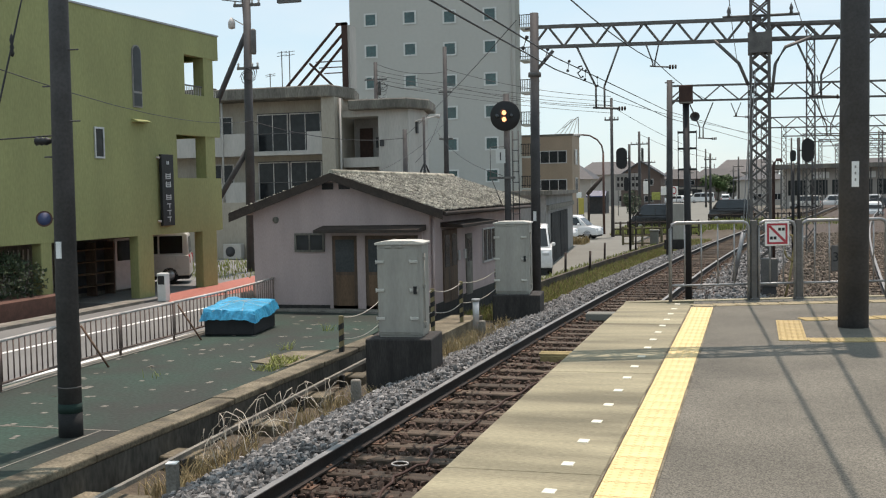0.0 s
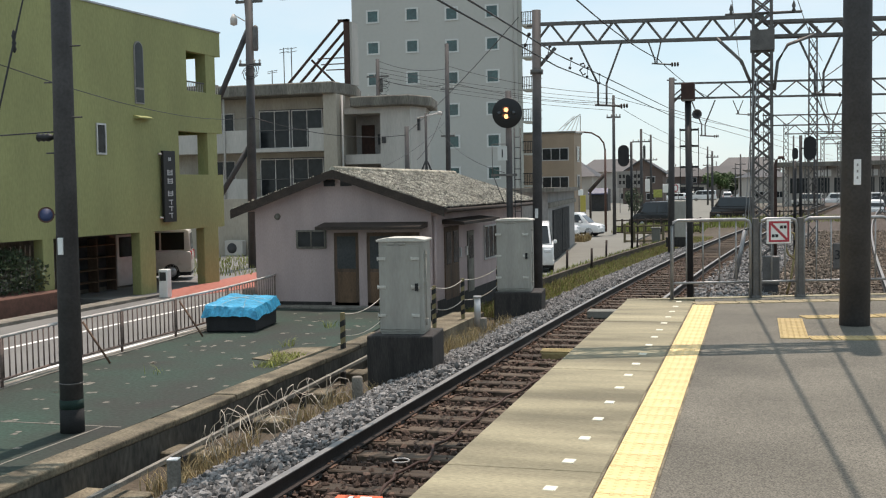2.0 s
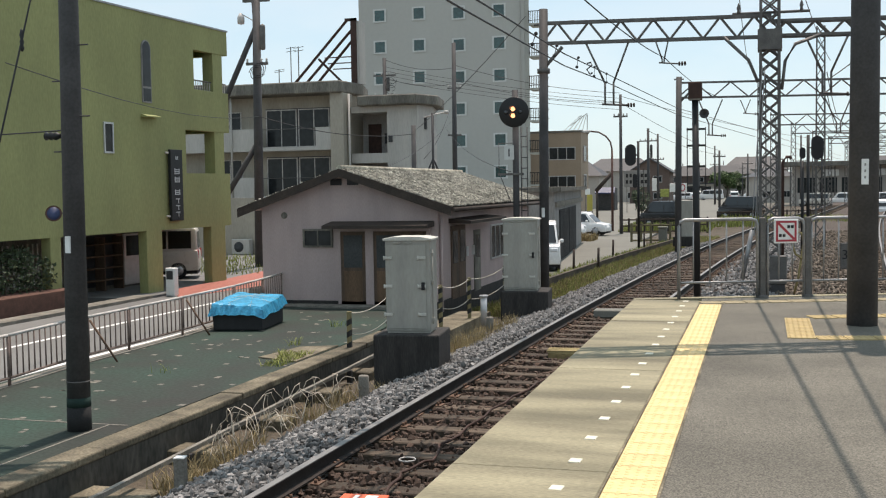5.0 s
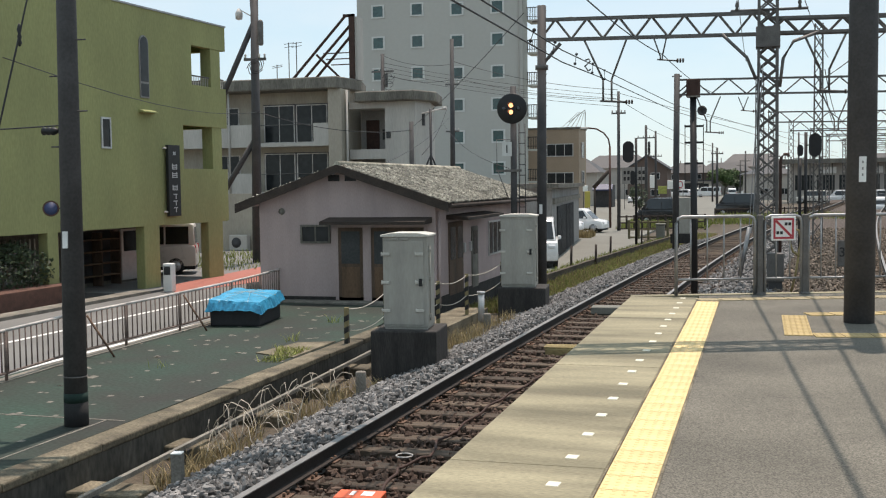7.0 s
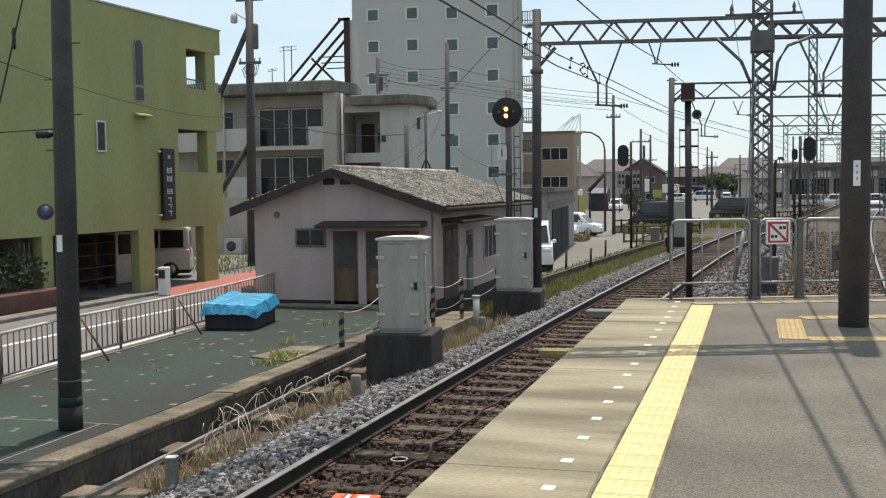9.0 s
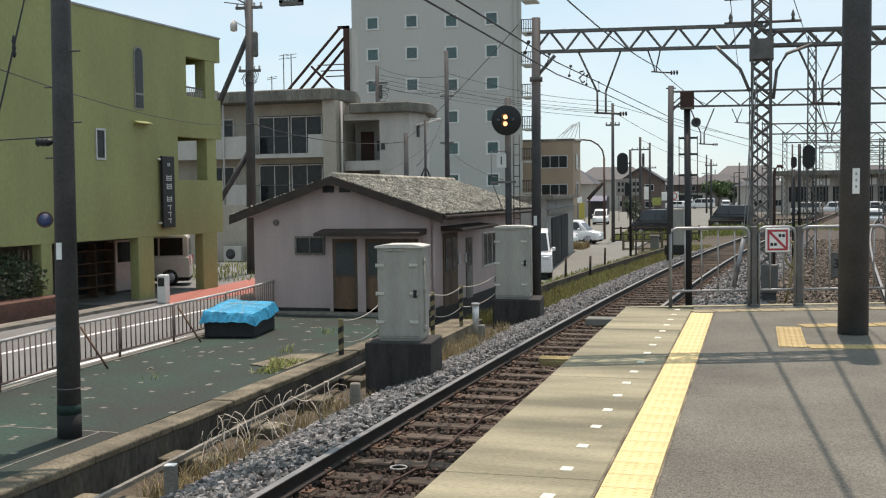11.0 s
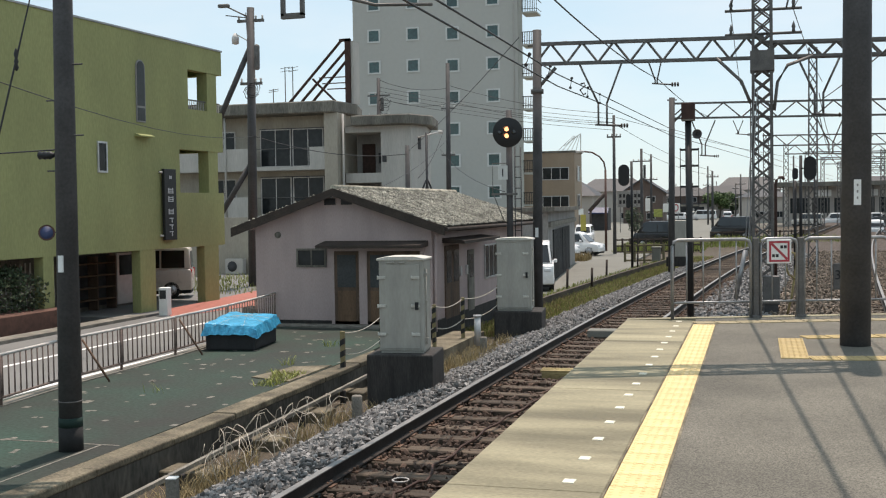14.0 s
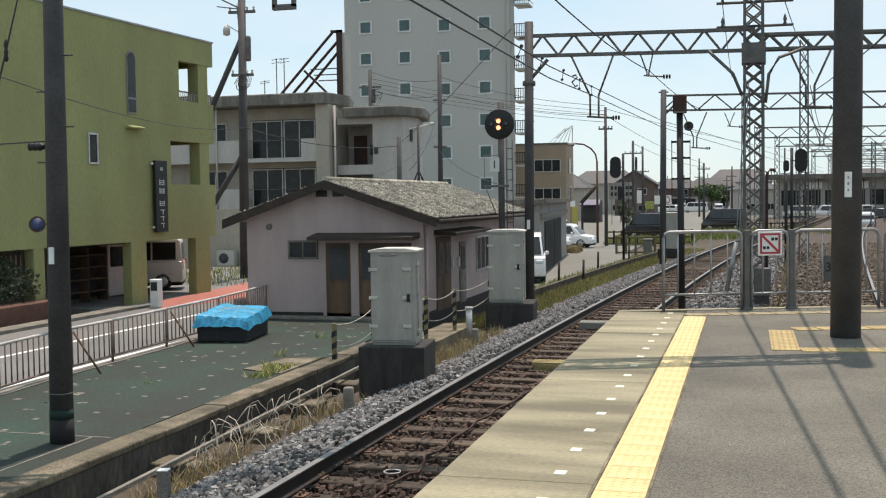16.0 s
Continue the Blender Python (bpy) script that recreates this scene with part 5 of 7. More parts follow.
# planter, shrub, bollard
b = BM()
bbox(b, -18.4, -17.1, 17.5, 24.4, -1.3, -0.72, 0.02, 1)
solid("planter", b, "brick", "low red-brown planter wall before the green building", "planter")
g = np.random.default_rng(21)
e = thing("shrub", pose(-17.75, 22.4, -0.8), "dark green dense shrub in the planter", "shrub")
b = BM()
for c, r in (((0, 0.3, 0.55), (0.55, 0.7, 0.55)), ((0.1, 1.1, 0.5), (0.5, 0.6, 0.5)), ((0, -0.9, 0.45), (0.5, 0.8, 0.45)), ((-0.1, 0.6, 0.95), (0.4, 0.5, 0.3))):
    leafball(b, c, r, 420, 0.05, g)
part("foliage", b, "darkleaf", e)
for k in range(3):
    b = BM()
    rod(b, (0, -0.8 + 0.8 * k, 0.0), (0.05, -0.7 + 0.8 * k, 0.6), 0.03, 0.015, n=6)
    part("stem", b, "bark", e)
e = thing("white_fence", pose(-18.7, 24.2, -0.75), "pale upright-bar fence beside the green building", "fence")
b = BM()
rod(b, (0, 0, 0), (0, 0, 1.15), 0.022, n=5)
pieces("bar", finish(b, "bar", M["railcap"]), e, [pose(0, -2 + 0.2 * k, 0) for k in range(22)])
e = thing("bollard_sign", pose(-15.95, 27.2, -1.2), "white box-shaped stand with a small notice", "stand sign")
b = BM()
bbox(b, -0.14, 0.14, -0.12, 0.12, 0, 0.8, 0.03, 2)
part("body", b, "signwhite", e)
b = BM()
box(b, -0.1, 0.1, -0.128, -0.121, 0.48, 0.72)
part("notice", b, "shade", e)

# ---- cream apartment block ----
ap = thing("apartment_block", pose(0, 0, 0), "weathered cream three-storey concrete block with flat roof", "apartment building")
b = BM()
box(b, -36, -22.8, 58.9, 62.9, -1.6, 7.2)
part("wall", b, "aptwall", ap)
b = BM()
prism(b, [(-36.5, 57.2), (-22.7, 57.2), (-22.3, 60.0), (-23.2, 63.2), (-36.5, 63.2)], "z", 7.15, 7.82)
bmesh.ops.bevel(b, geom=b.edges[:], offset=0.06, segments=1, affect="EDGES")
part("roof", b, "aptcap", ap, "dark rain-stained roof parapet")
for zf in (4.12, 1.32, -1.5):
    b = BM()
    box(b, -36, -22.9, 57.6, 58.9, zf - 0.14, zf + 0.08)
    part("balcony_slab", b, "aptwhite", ap)
    b = BM()
    box(b, -36, -28.0, 57.6, 57.75, zf + 0.08, zf + 1.15)
    part("balcony_front", b, "aptwhite", ap)
    b = BM()
    box(b, -24.35, -22.9, 57.6, 57.75, zf + 0.08, zf + 1.15)
    part("balcony_front", b, "aptwhite", ap)
    # dark board: the balcony's shade put into its colour
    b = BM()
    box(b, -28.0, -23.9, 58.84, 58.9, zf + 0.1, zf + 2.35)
    part("recess_shade", b, "shade", ap)
    pane_window("window", ap, -27.0, zf + 1.2, 1.95, 2.2, "y", 58.84, "railcap", "glass", 1, -1, 0.06)
    pane_window("window", ap, -24.95, zf + 1.2, 1.95, 2.2, "y", 58.84, "railcap", "glass", 1, -1, 0.06)
    b = BM()
    rod(b, (-28.0, 57.7, zf + 1.1), (-24.35, 57.7, zf + 1.1), 0.02, n=6)
    part("balcony_rail", b, "steelgrey", ap)
    pane_window("window", ap, -30.4, zf + 1.6, 1.6, 1.3, "y", 58.9, "railcap", "glass", 1, -1, 0.06)
b = BM()
box(b, -23.4, -22.6, 57.5, 58.9, -1.6, 7.15)
part("end_wall", b, "aptwall", ap)
b = BM()
rod(b, (-22.45, 58.0, -1.5), (-22.45, 58.0, 7.1), 0.07, n=8)
part("downpipe", b, "aptwhite", ap)
b = BM()
rod(b, (-29.6, 57.55, 1.3), (-29.6, 57.55, 7.1), 0.06, n=8)
part("downpipe", b, "aptwhite", ap)
ap2 = thing("apartment_wing", pose(0, 0, 0), "white concrete stair wing with dark recessed landings", "apartment building")
b = BM()
box(b, -22.6, -20.5, 60.6, 62.9, -1.6, 6.3)
part("back_wall", b, "aptwhite", ap2)
for z0, z1 in ((-1.6, 0.9), (3.2, 3.75), (6.05, 6.4)):
    b = BM()
    box(b, -22.55, -20.4, 58.6, 60.6, z0, z1)
    part("landing_wall", b, "aptwhite", ap2)
b = BM()
prism(b, [(-20.4, 58.6), (-18.6, 58.6), (-18.2, 60.2), (-18.8, 63), (-20.4, 63)], "z", -1.6, 6.4)
part("wall", b, "aptwhite", ap2)
b = BM()
prism(b, [(-22.0, 58.0), (-18.5, 58.0), (-17.75, 60.0), (-18.4, 63.4), (-22.0, 63.4)], "z", 6.4, 6.98)
bmesh.ops.bevel(b, geom=b.edges[:], offset=0.06, segments=1, affect="EDGES")
part("roof", b, "aptcap", ap2, "mossy stained roof parapet")
for zf in (0.9, 3.75):
    # greyer than the white wing: landing shade put into the board's colour
    b = BM()
    box(b, -22.5, -20.45, 60.5, 60.58, zf, zf + 2.3)
    part("recess_shade", b, "garage", ap2)
    b = BM()
    box(b, -22.2, -21.4, 60.44, 60.5, zf, zf + 1.75)
    part("door", b, "darkbrown", ap2, "dark brown-red flat door")
    b = BM()
    box(b, -21.2, -20.6, 60.44, 60.5, zf + 0.6, zf + 1.2)
    part("pane", b, "shade", ap2)
for z in (2.0, 5.4):
    b = BM()
    box(b, -18.6, -18.33, 59.3, 59.6, z - 0.35, z + 0.35)
    part("slit_window", b, "shade", ap2)
b = BM()
box(b, -20.3, -20.08, 58.5, 58.6, 4.35, 4.72)
part("meter_box", b, "shade", ap2)
# billboard frame on the roof
bf = thing("billboard_frame", pose(-22.6, 59.5, 7.8), "rusty brown steel frame of a bare roof billboard", "billboard")
for k, (x0, x1, z1) in enumerate(((-3.95, -0.44, 3.66), (-3.37, -0.2, 3.22), (-2.78, -0.2, 2.75))):
    b = BM()
    rod(b, (x0, 0.3 * k, 0), (x1, 0.3 * k, z1), 0.085, n=5)
    part("strut", b, "darkbrown", bf)
b = BM()
box(b, -0.2, 0.12, -0.1, 0.1, 0, 3.75)
box(b, -0.55, 0.12, -0.1, 0.1, 3.6, 3.75)
part("upright", b, "darkbrown", bf)
b = BM()
rod(b, (-2.34, 0.2, 1.55), (-0.73, 0.2, 0), 0.07, n=5)
part("cross_strut", b, "darkbrown", bf)
for x0, z in ((-1.4, 0.91), (-1.7, 1.24), (-1.9, 1.58)):
    b = BM()
    rod(b, (x0, 0.1, z), (0, 0.1, z), 0.035, n=5)
    part("girt", b, "darkbrown", bf)
b = BM()
box(b, 0.13, 0.28, 0.0, 1.0, 0, 3.6)
part("panel_edge", b, "aptwhite", bf, "pale blank panel seen edge-on")
for x in (-27.5, -27.0, -28.3):
    b = BM()
    rod(b, (0, 0, 0), (0, 0, 2.6 if x > -28 else 1.3), 0.03, n=5)
    for z in (2.3, 2.5) if x > -28 else (1.1, 1.2):
        rod(b, (-0.3, 0, z), (0.35, 0, z + 0.08), 0.02, n=4)
    solid("roof_aerial", b, "steelgrey", "thin television aerial on the flat roof", "aerial", "roof aerials", m=pose(x, 61.5, 7.8))

# ---- grey hotel ----
ho = thing("hotel", pose(0, 0, 0), "tall grey rendered hotel with square windows in rows", "hotel")
b = BM()
prism(b, [(-37.5, 100), (-21.2, 100), (-24.8, 117), (-41, 117)], "z", -1.6, 34)
part("wall", b, "hotel", ho)
b = BM()
prism(b, [(-21.35, 100.8), (-20.95, 100.9), (-21.6, 104), (-22.4, 104)], "z", -1.6, 34)
part("stair_wall", b, "hotelside", ho)
wnx = [-35.35, -31.42, -27.5, -23.6]
for i in range(10):
    z = 3.04 + 3.0 * i
    for k, x in enumerate(wnx):
        dz = 0.27 if k < 2 else 0.1
        b = BM()
        for x0, x1, z0, z1 in ((-0.66, 0.66, 0.5, 0.64), (-0.66, 0.66, -0.64, -0.5), (-0.66, -0.5, -0.5, 0.5), (0.5, 0.66, -0.5, 0.5)):
            box(b, x + x0, x + x1, 99.93, 100.0, z + dz + z0, z + dz + z1)
        w = part("window", b, "winsurround", ho)
        b = BM()
        box(b, x - 0.5, x + 0.5, 99.97, 99.99, z + dz - 0.5, z + dz + 0.5)
        part("pane", b, "tealglass", w)
for i in range(11):
    z = 1.9 + 3.0 * i
    b = BM()
    box(b, -21.0, -19.6, 100.9, 103, z - 0.16, z)
    part("landing", b, "hotelside", ho)
    b = BM()
    out = [(-21.0, 100.8), (-19.8, 100.8), (-19.55, 101.1), (-19.55, 103)]
    tube(b, [(x, y, z + 1.1) for x, y in out], 0.04, 5)
    tube(b, [(x, y, z + 0.25) for x, y in out], 0.03, 5)
    for k in range(9):
        rod(b, (-20.9 + 0.16 * k, 100.8 if k < 8 else 101.0, z), (-20.9 + 0.16 * k, 100.8 if k < 8 else 101.0, z + 1.1), 0.035, n=4)
    part("landing_rail", b, "black", ho)
b = BM()
rod(b, (-21.6, 99.93, -1.5), (-21.6, 99.93, 33), 0.06, n=6)
part("downpipe", b, "aptwhite", ho)

# ---- beige office and far houses ----
of = thing("beige_office", pose(0, 0, 0), "beige tiled three-storey office with rooftop frame", "office building")
b = BM()
prism(b, [(-26, 110), (-17.64, 110), (-17.53, 114), (-26, 114)], "z", -1.6, 7.1)
part("wall", b, "beige", of)
b = BM()
prism(b, [(-26.1, 109.9), (-17.56, 109.9), (-17.44, 114.1), (-26.1, 114.1)], "z", 7.1, 7.3)
part("parapet", b, "aptcap", of)
for z in (5.0, 2.1):
    for x in (-20.0,):
        pane_window("window", of, x, z, 3.6, 1.3, "y", 110, "alu", "glass", 3, -1, 0.08)
    pane_window("window", of, 112, z, 1.6, 1.6, "x", -17.56, "railcap", "glass", 0, 1, 0.12)
b = BM()
for k in range(6):
    rod(b, (-19.8 + 0.5 * k, 112, 7.3), (-18.0 + 0.15 * k, 112, 8.9), 0.035, n=4)
rod(b, (-17.3, 112, 7.3), (-17.3, 112, 9.1), 0.05, n=4)
rod(b, (-19.0, 112, 7.9), (-17.3, 112, 9.1), 0.05, n=4)
part("rooftop_frame", b, "winsurround", of)


def house(x, y, w, d, h, rh, mat_, label, hip=False, rz=0):
    e = thing("house", pose(x, y, -1.6, 0, 0, rz), label, "house", "far houses")
    b = BM()
    box(b, -w / 2, w / 2, -d / 2, d / 2, 0, h)
    if not hip:
        prism(b, [(-w / 2, h), (w / 2, h), (0, h + rh)], "y", -d / 2, d / 2)
    part("wall", b, mat_, e)
    b = BM()
    if hip:
        k = d * 0.3
        v = [b.verts.new(p) for p in ((-w / 2 - 0.6, -d / 2 - 0.6, h), (w / 2 + 0.6, -d / 2 - 0.6, h), (w / 2 + 0.6, d / 2 + 0.6, h), (-w / 2 - 0.6, d / 2 + 0.6, h), (-w / 2 + k, 0, h + rh), (w / 2 - k, 0, h + rh))]
        for f in ((0, 1, 5, 4), (1, 2, 5), (2, 3, 4, 5), (3, 0, 4), (3, 2, 1, 0)):
            b.faces.new([v[i] for i in f])
    else:
        for s in (-1, 1):
            prism(b, [(s * (w / 2 + 0.6), h - rh * 1.2 / w), (0, h + rh + 0.02), (0, h + rh + 0.25), (s * (w / 2 + 0.6), h - rh * 1.2 / w + 0.2)], "y", -d / 2 - 0.5, d / 2 + 0.5)
    part("roof", b, "houseroof", e)
    for z in ((1.4, 4.2) if h > 4.5 else (1.4,)):
        for fx in (-0.28, 0.2):
            pane_window("window", e, fx * w, z, 1.5, 1.1, "y", -d / 2, "alu", "glass", 1, -1, 0.08)
    return e


house(-18.3, 190, 6.6, 8, 5.5, 2.1, "housebrown", "brown gabled two-storey house beyond the lane")
house(-25.0, 150, 8, 8, 4.6, 2.2, "housewall", "grey two-storey house beyond the lane", True)
house(-7.5, 252, 11, 8, 5.3, 2.0, "housewall", "grey house with a hipped roof", True)
house(-25.2, 203, 12, 8, 5.8, 2.4, "housewall", "long grey-roofed house beyond the lane", True)
house(-15.0, 245, 10, 8, 5.0, 2.2, "housebrown", "far house behind the car park", True)
house(-1.8, 264, 14, 9, 6.4, 3.0, "housewall", "pale two-storey house with hipped roof", True)
house(17, 180, 11, 9, 5.0, 2.2, "housewall", "grey far house by the yard", True)
g = np.random.default_rng(31)
for k in range(60):
    yy_ = g.uniform(190, 420)
    xx_ = g.uniform(-0.30, 0.42) * yy_
    if (xx_ < -0.06 * yy_ and yy_ < 230) or abs(xx_ + 20.5) < 11:
        continue
    house(xx_, yy_, g.uniform(6, 11), 8, g.uniform(2.6, 5.6), g.uniform(1.0, 2.0), ("housewall", "housebrown", "housewall")[k % 3], "small far house on the skyline", g.uniform() < 0.6, g.uniform(-25, 25))
b = BM()   # far hills, distance haze put into their pale blue-grey colour
prev = None
for k in range(61):
    x = -2600 + 90 * k
    z = 30 + 26 * noise.noise(Vector((x * 0.0016, 3.1, 0))) + 10 * noise.noise(Vector((x * 0.006, 1.1, 0))) + (22 if x > 200 else 0) * min(1, max(0, (x - 200) / 700))
    cur = (b.verts.new((x, 4200, -5)), b.verts.new((x, 4300, max(8, z))))
    if prev:
        b.faces.new((prev[0], cur[0], cur[1], prev[1]))
    prev = cur
solid("hills", b, "hill", "low blue-grey hills on the horizon", "hills", kind="structure")


# ---- vehicles ----
def car(name, m, L, W, H, paint, label, style="hatch", group="parked cars"):
    """A car along +x (nose at +x), standing on z=0."""
    e = thing(name, m, label, "car", group)
    a = L / 2
    belt = H * 0.56
    if style == "hatch":
        roof = [(-a * 0.86, H * 0.93), (-a * 0.70, H), (a * 0.12, H), (a * 0.28, H * 0.97), (a * 0.62, belt + 0.02)]
        low = [(-a, 0.28), (a, 0.26), (a, 0.52), (a * 0.93, belt - 0.10), (a * 0.60, belt), (-a * 0.95, belt), (-a, belt - 0.15)]
    elif style == "van":
        roof = [(-a * 0.96, H * 0.95), (-a * 0.88, H), (a * 0.45, H), (a * 0.58, H * 0.96), (a * 0.84, belt + 0.02)]
        low = [(-a, 0.28), (a, 0.26), (a, 0.6), (a * 0.96, belt - 0.06), (a * 0.82, belt), (-a * 0.98, belt), (-a, belt - 0.15)]
    else:
        roof = [(-a * 0.93, H * 0.94), (-a * 0.80, H), (a * 0.25, H), (a * 0.36, H * 0.97), (a * 0.62, belt + 0.02)]
        low = [(-a, 0.34), (a, 0.32), (a, 0.7), (a * 0.93, belt - 0.06), (a * 0.60, belt), (-a * 0.97, belt), (-a, belt - 0.15)]
    b = BM()
    prism(b, low, "y", -W / 2, W / 2)
    bmesh.ops.bevel(b, geom=b.edges[:], offset=0.055, segments=3, affect="EDGES", profile=0.6)
    for f in b.faces:
        f.smooth = True
    part("body", b, paint, e)
    b = BM()
    cab = [(low[5][0], belt - 0.02)] + roof + [(roof[-1][0] + 0.03, belt - 0.02)]
    prism(b, cab, "y", -W / 2 + 0.06, W / 2 - 0.06)
    for v in b.verts:
        v.co.y *= 1 - 0.16 * max(0, (v.co.z - belt) / (H - belt))
    bmesh.ops.bevel(b, geom=b.edges[:], offset=0.05, segments=2, affect="EDGES", profile=0.6)
    for f in b.faces:
        f.smooth = True
    part("cabin", b, paint, e)
    x0, x1 = roof[0][0] + 0.14, roof[3][0] - 0.02
    zt = H - 0.13
    n = 3 if style != "hatch" else 2
    for s in (-1, 1):
        for i in range(n):
            u0, u1 = x0 + (x1 - x0) * i / n + 0.03, x0 + (x1 - x0) * (i + 1) / n - 0.03
            b = BM()
            def yy2(z):
                return s * ((W / 2 - 0.06) * (1 - 0.16 * (z - belt) / (H - belt)) + 0.006)
            w1 = 0.30 if i == n - 1 else 0.0
            quad(b, (u0, yy2(belt + 0.05), belt + 0.05), (u1 + w1, yy2(belt + 0.05), belt + 0.05), (u1, yy2(zt), zt), (u0, yy2(zt), zt))
            part("side_window", b, "carglass", e)
        for xw in (-a * 0.60, a * 0.64):
            r = 0.29 if style != "suv" else 0.34
            b = BM()
            lathe(b, [(r * 0.55, -0.09), (r * 0.93, -0.09), (r, -0.05), (r, 0.05), (r * 0.93, 0.09), (r * 0.55, 0.09)], 20, "y", (xw, s * (W / 2 - 0.09), r))
            wh = part("wheel", b, "tyre", e)
            b = BM()
            lathe(b, [(0.02, 0.0), (r * 0.2, s * 0.015), (r * 0.62, 0.0)], 14, "y", (xw, s * (W / 2 + 0.004), r))
            part("rim", b, "rim", wh)
    b = BM()
    for zz in ((belt + 0.04, H * 0.955),):
        f0, f1 = roof[-1], roof[-2]
        quad(b, (f0[0] + 0.01, -W / 2 + 0.14, f0[1] + 0.03), (f0[0] + 0.01, W / 2 - 0.14, f0[1] + 0.03), (f1[0] + 0.02, W / 2 - 0.22, f1[1] - 0.03), (f1[0] + 0.02, -W / 2 + 0.22, f1[1] - 0.03))
    part("windscreen", b, "carglass", e)
    b = BM()
    r0 = roof[0]
    quad(b, (low[5][0] - 0.015, -W / 2 + 0.16, belt + 0.06), (low[5][0] - 0.015, W / 2 - 0.16, belt + 0.06), (r0[0] - 0.012, W / 2 - 0.24, r0[1] - 0.08), (r0[0] - 0.012, -W / 2 + 0.24, r0[1] - 0.08))
    part("rear_window", b, "carglass", e)
    for s in (-1, 1):
        b = BM()
        bbox(b, a - 0.14, a + 0.008, s * (W / 2 - 0.22) - 0.14, s * (W / 2 - 0.22) + 0.14, belt - 0.28, belt - 0.14, 0.03, 1)
        part("headlight", b, "headlamp", e)
        b = BM()
        bbox(b, -a - 0.01, -a + 0.1, s * (W / 2 - 0.12) - 0.07, s * (W / 2 - 0.12) + 0.07, belt - 0.3, belt + 0.0, 0.02, 1)
        part("tail_light", b, "redlamp", e)
        b = BM()
        bbox(b, x1 + 0.05, x1 + 0.2, s * (W / 2 + 0.06) - 0.07, s * (W / 2 + 0.06) + 0.07, belt + 0.03, belt + 0.17, 0.03, 1)
        part("wing_mirror", b, paint, e)
    b = BM()
    box(b, -a + 0.05, a - 0.05, -W / 2 + 0.1, W / 2 - 0.1, 0.16, 0.3)
    part("underbody", b, "tyre", e)
    return e


car("car", pose(-20.2, 33.0, -1.22, 0, 0, 205), 3.4, 1.48, 1.75, "carsilver", "silver-beige boxy minicar in the car port", "van")
car("car", pose(-8.15, 41.0, -1.42, 0, 0, -80), 3.4, 1.48, 1.8, "carwhite", "white boxy minivan beside the garage", "van")
car("car", pose(-10.95, 68.2, -1.42, 0, 0, -8), 3.5, 1.5, 1.5, "carwhite", "white hatchback parked across the lane", "hatch")
car("car", pose(-12.1, 65.4, -1.42, 0, 0, -8), 3.5, 1.5, 1.55, "carwhite", "white car parked behind the hatchback", "hatch")
car("car", pose(-6.75, 82, -1.42, 0, 0, 176), 3.9, 1.75, 1.9, "carblack", "dark van parked in the lane", "van")
car("car", pose(-1.94, 101, -1.42, 0, 0, 172), 3.7, 1.75, 1.95, "carblack", "black boxy minivan parked by the fence", "van")
car("car", pose(-9.5, 214, -1.42, 0, 0, 178), 4.6, 1.75, 1.95, "carwhite", "white delivery van in the car park", "van")
car("car", pose(-16.2, 205, -1.42, 0, 0, 80), 3.6, 1.6, 2.0, "carwhite", "white minivan in the car park", "van")
car("car", pose(-14.6, 214, -1.42, 0, 0, 160), 4.2, 1.7, 1.5, "carwhite", "white saloon in the car park", "hatch")
car("car", pose(-19.0, 214, -1.42, 0, 0, 175), 4.2, 1.7, 1.5, "carwhite", "pale saloon in the car park", "hatch")
for k, (x, y, pnt) in enumerate(((10.0, 105, "carwhite"), (14.5, 108, "carwhite"), (18.5, 107, "carsilver"), (22.5, 112, "carwhite"), (13, 128, "carblack"))):
    car("car", pose(x, y, -1.42, 0, 0, 95 + 20 * k), 4.2, 1.7, 1.5, pnt, "parked car beyond the yard tracks", "hatch")
for x, y, a, pnt, st_ in ((-35.0, 214, 80, "carwhite", "van"), (-5.0, 205, 92, "carwhite", "hatch"), (-12.6, 226, 88, "carsilver", "hatch"), (-1.7, 221, 150, "carwhite", "van"), (3.0, 208, 165, "carwhite", "hatch"), (6.5, 150, 170, "carsilver", "suv"), (10.0, 152, 175, "carwhite", "hatch"), (14.0, 150, 160, "carwhite", "hatch")):
    car("car", pose(x, y, -1.42, 0, 0, a), 3.9, 1.65, 1.7, pnt, "parked car among others in the far car park", st_)
MOVER = car("car", pose(-20, 280, -1.42), 3.5, 1.5, 1.55, "carwhite", "white compact car driving up the lane", "hatch", "moving cars")

# ---- utility poles and street things ----
def utility_pole(x, y, z, h, r, label, arms=(), box_z=(), lean=0.0, rz=0):
    e = thing("utility_pole", pose(x, y, z, 0, lean, rz), label, "utility pole", "utility poles")
    b = BM()
    rod(b, (0, 0, 0), (0, 0, h), r, r * 0.72, n=12)
    part("shaft", b, "polegrey", e)
    for za, w in arms:
        b = BM()
        box(b, -w / 2, w / 2, -0.05, 0.05, za - 0.05, za + 0.05)
        arm = part("crossarm", b, "steelgrey", e)
        for q in (-0.45, -0.15, 0.2, 0.45):
            b = BM()
            lathe(b, [(0.0, 0.05), (0.05, 0.06), (0.03, 0.12), (0.055, 0.16), (0.0, 0.22)], 8, "z", (q * w, 0, za))
            part("insulator", b, "railcap", arm)
    for zb in box_z:
        b = BM()
        lathe(b, [(0.0, -0.5), (0.09, -0.48), (0.11, -0.42), (0.11, 0.4), (0.08, 0.46), (0.0, 0.5)], 14, "z", (0.27, -0.05, zb))
        part("transformer", b, "steelgrey", e)
    return e


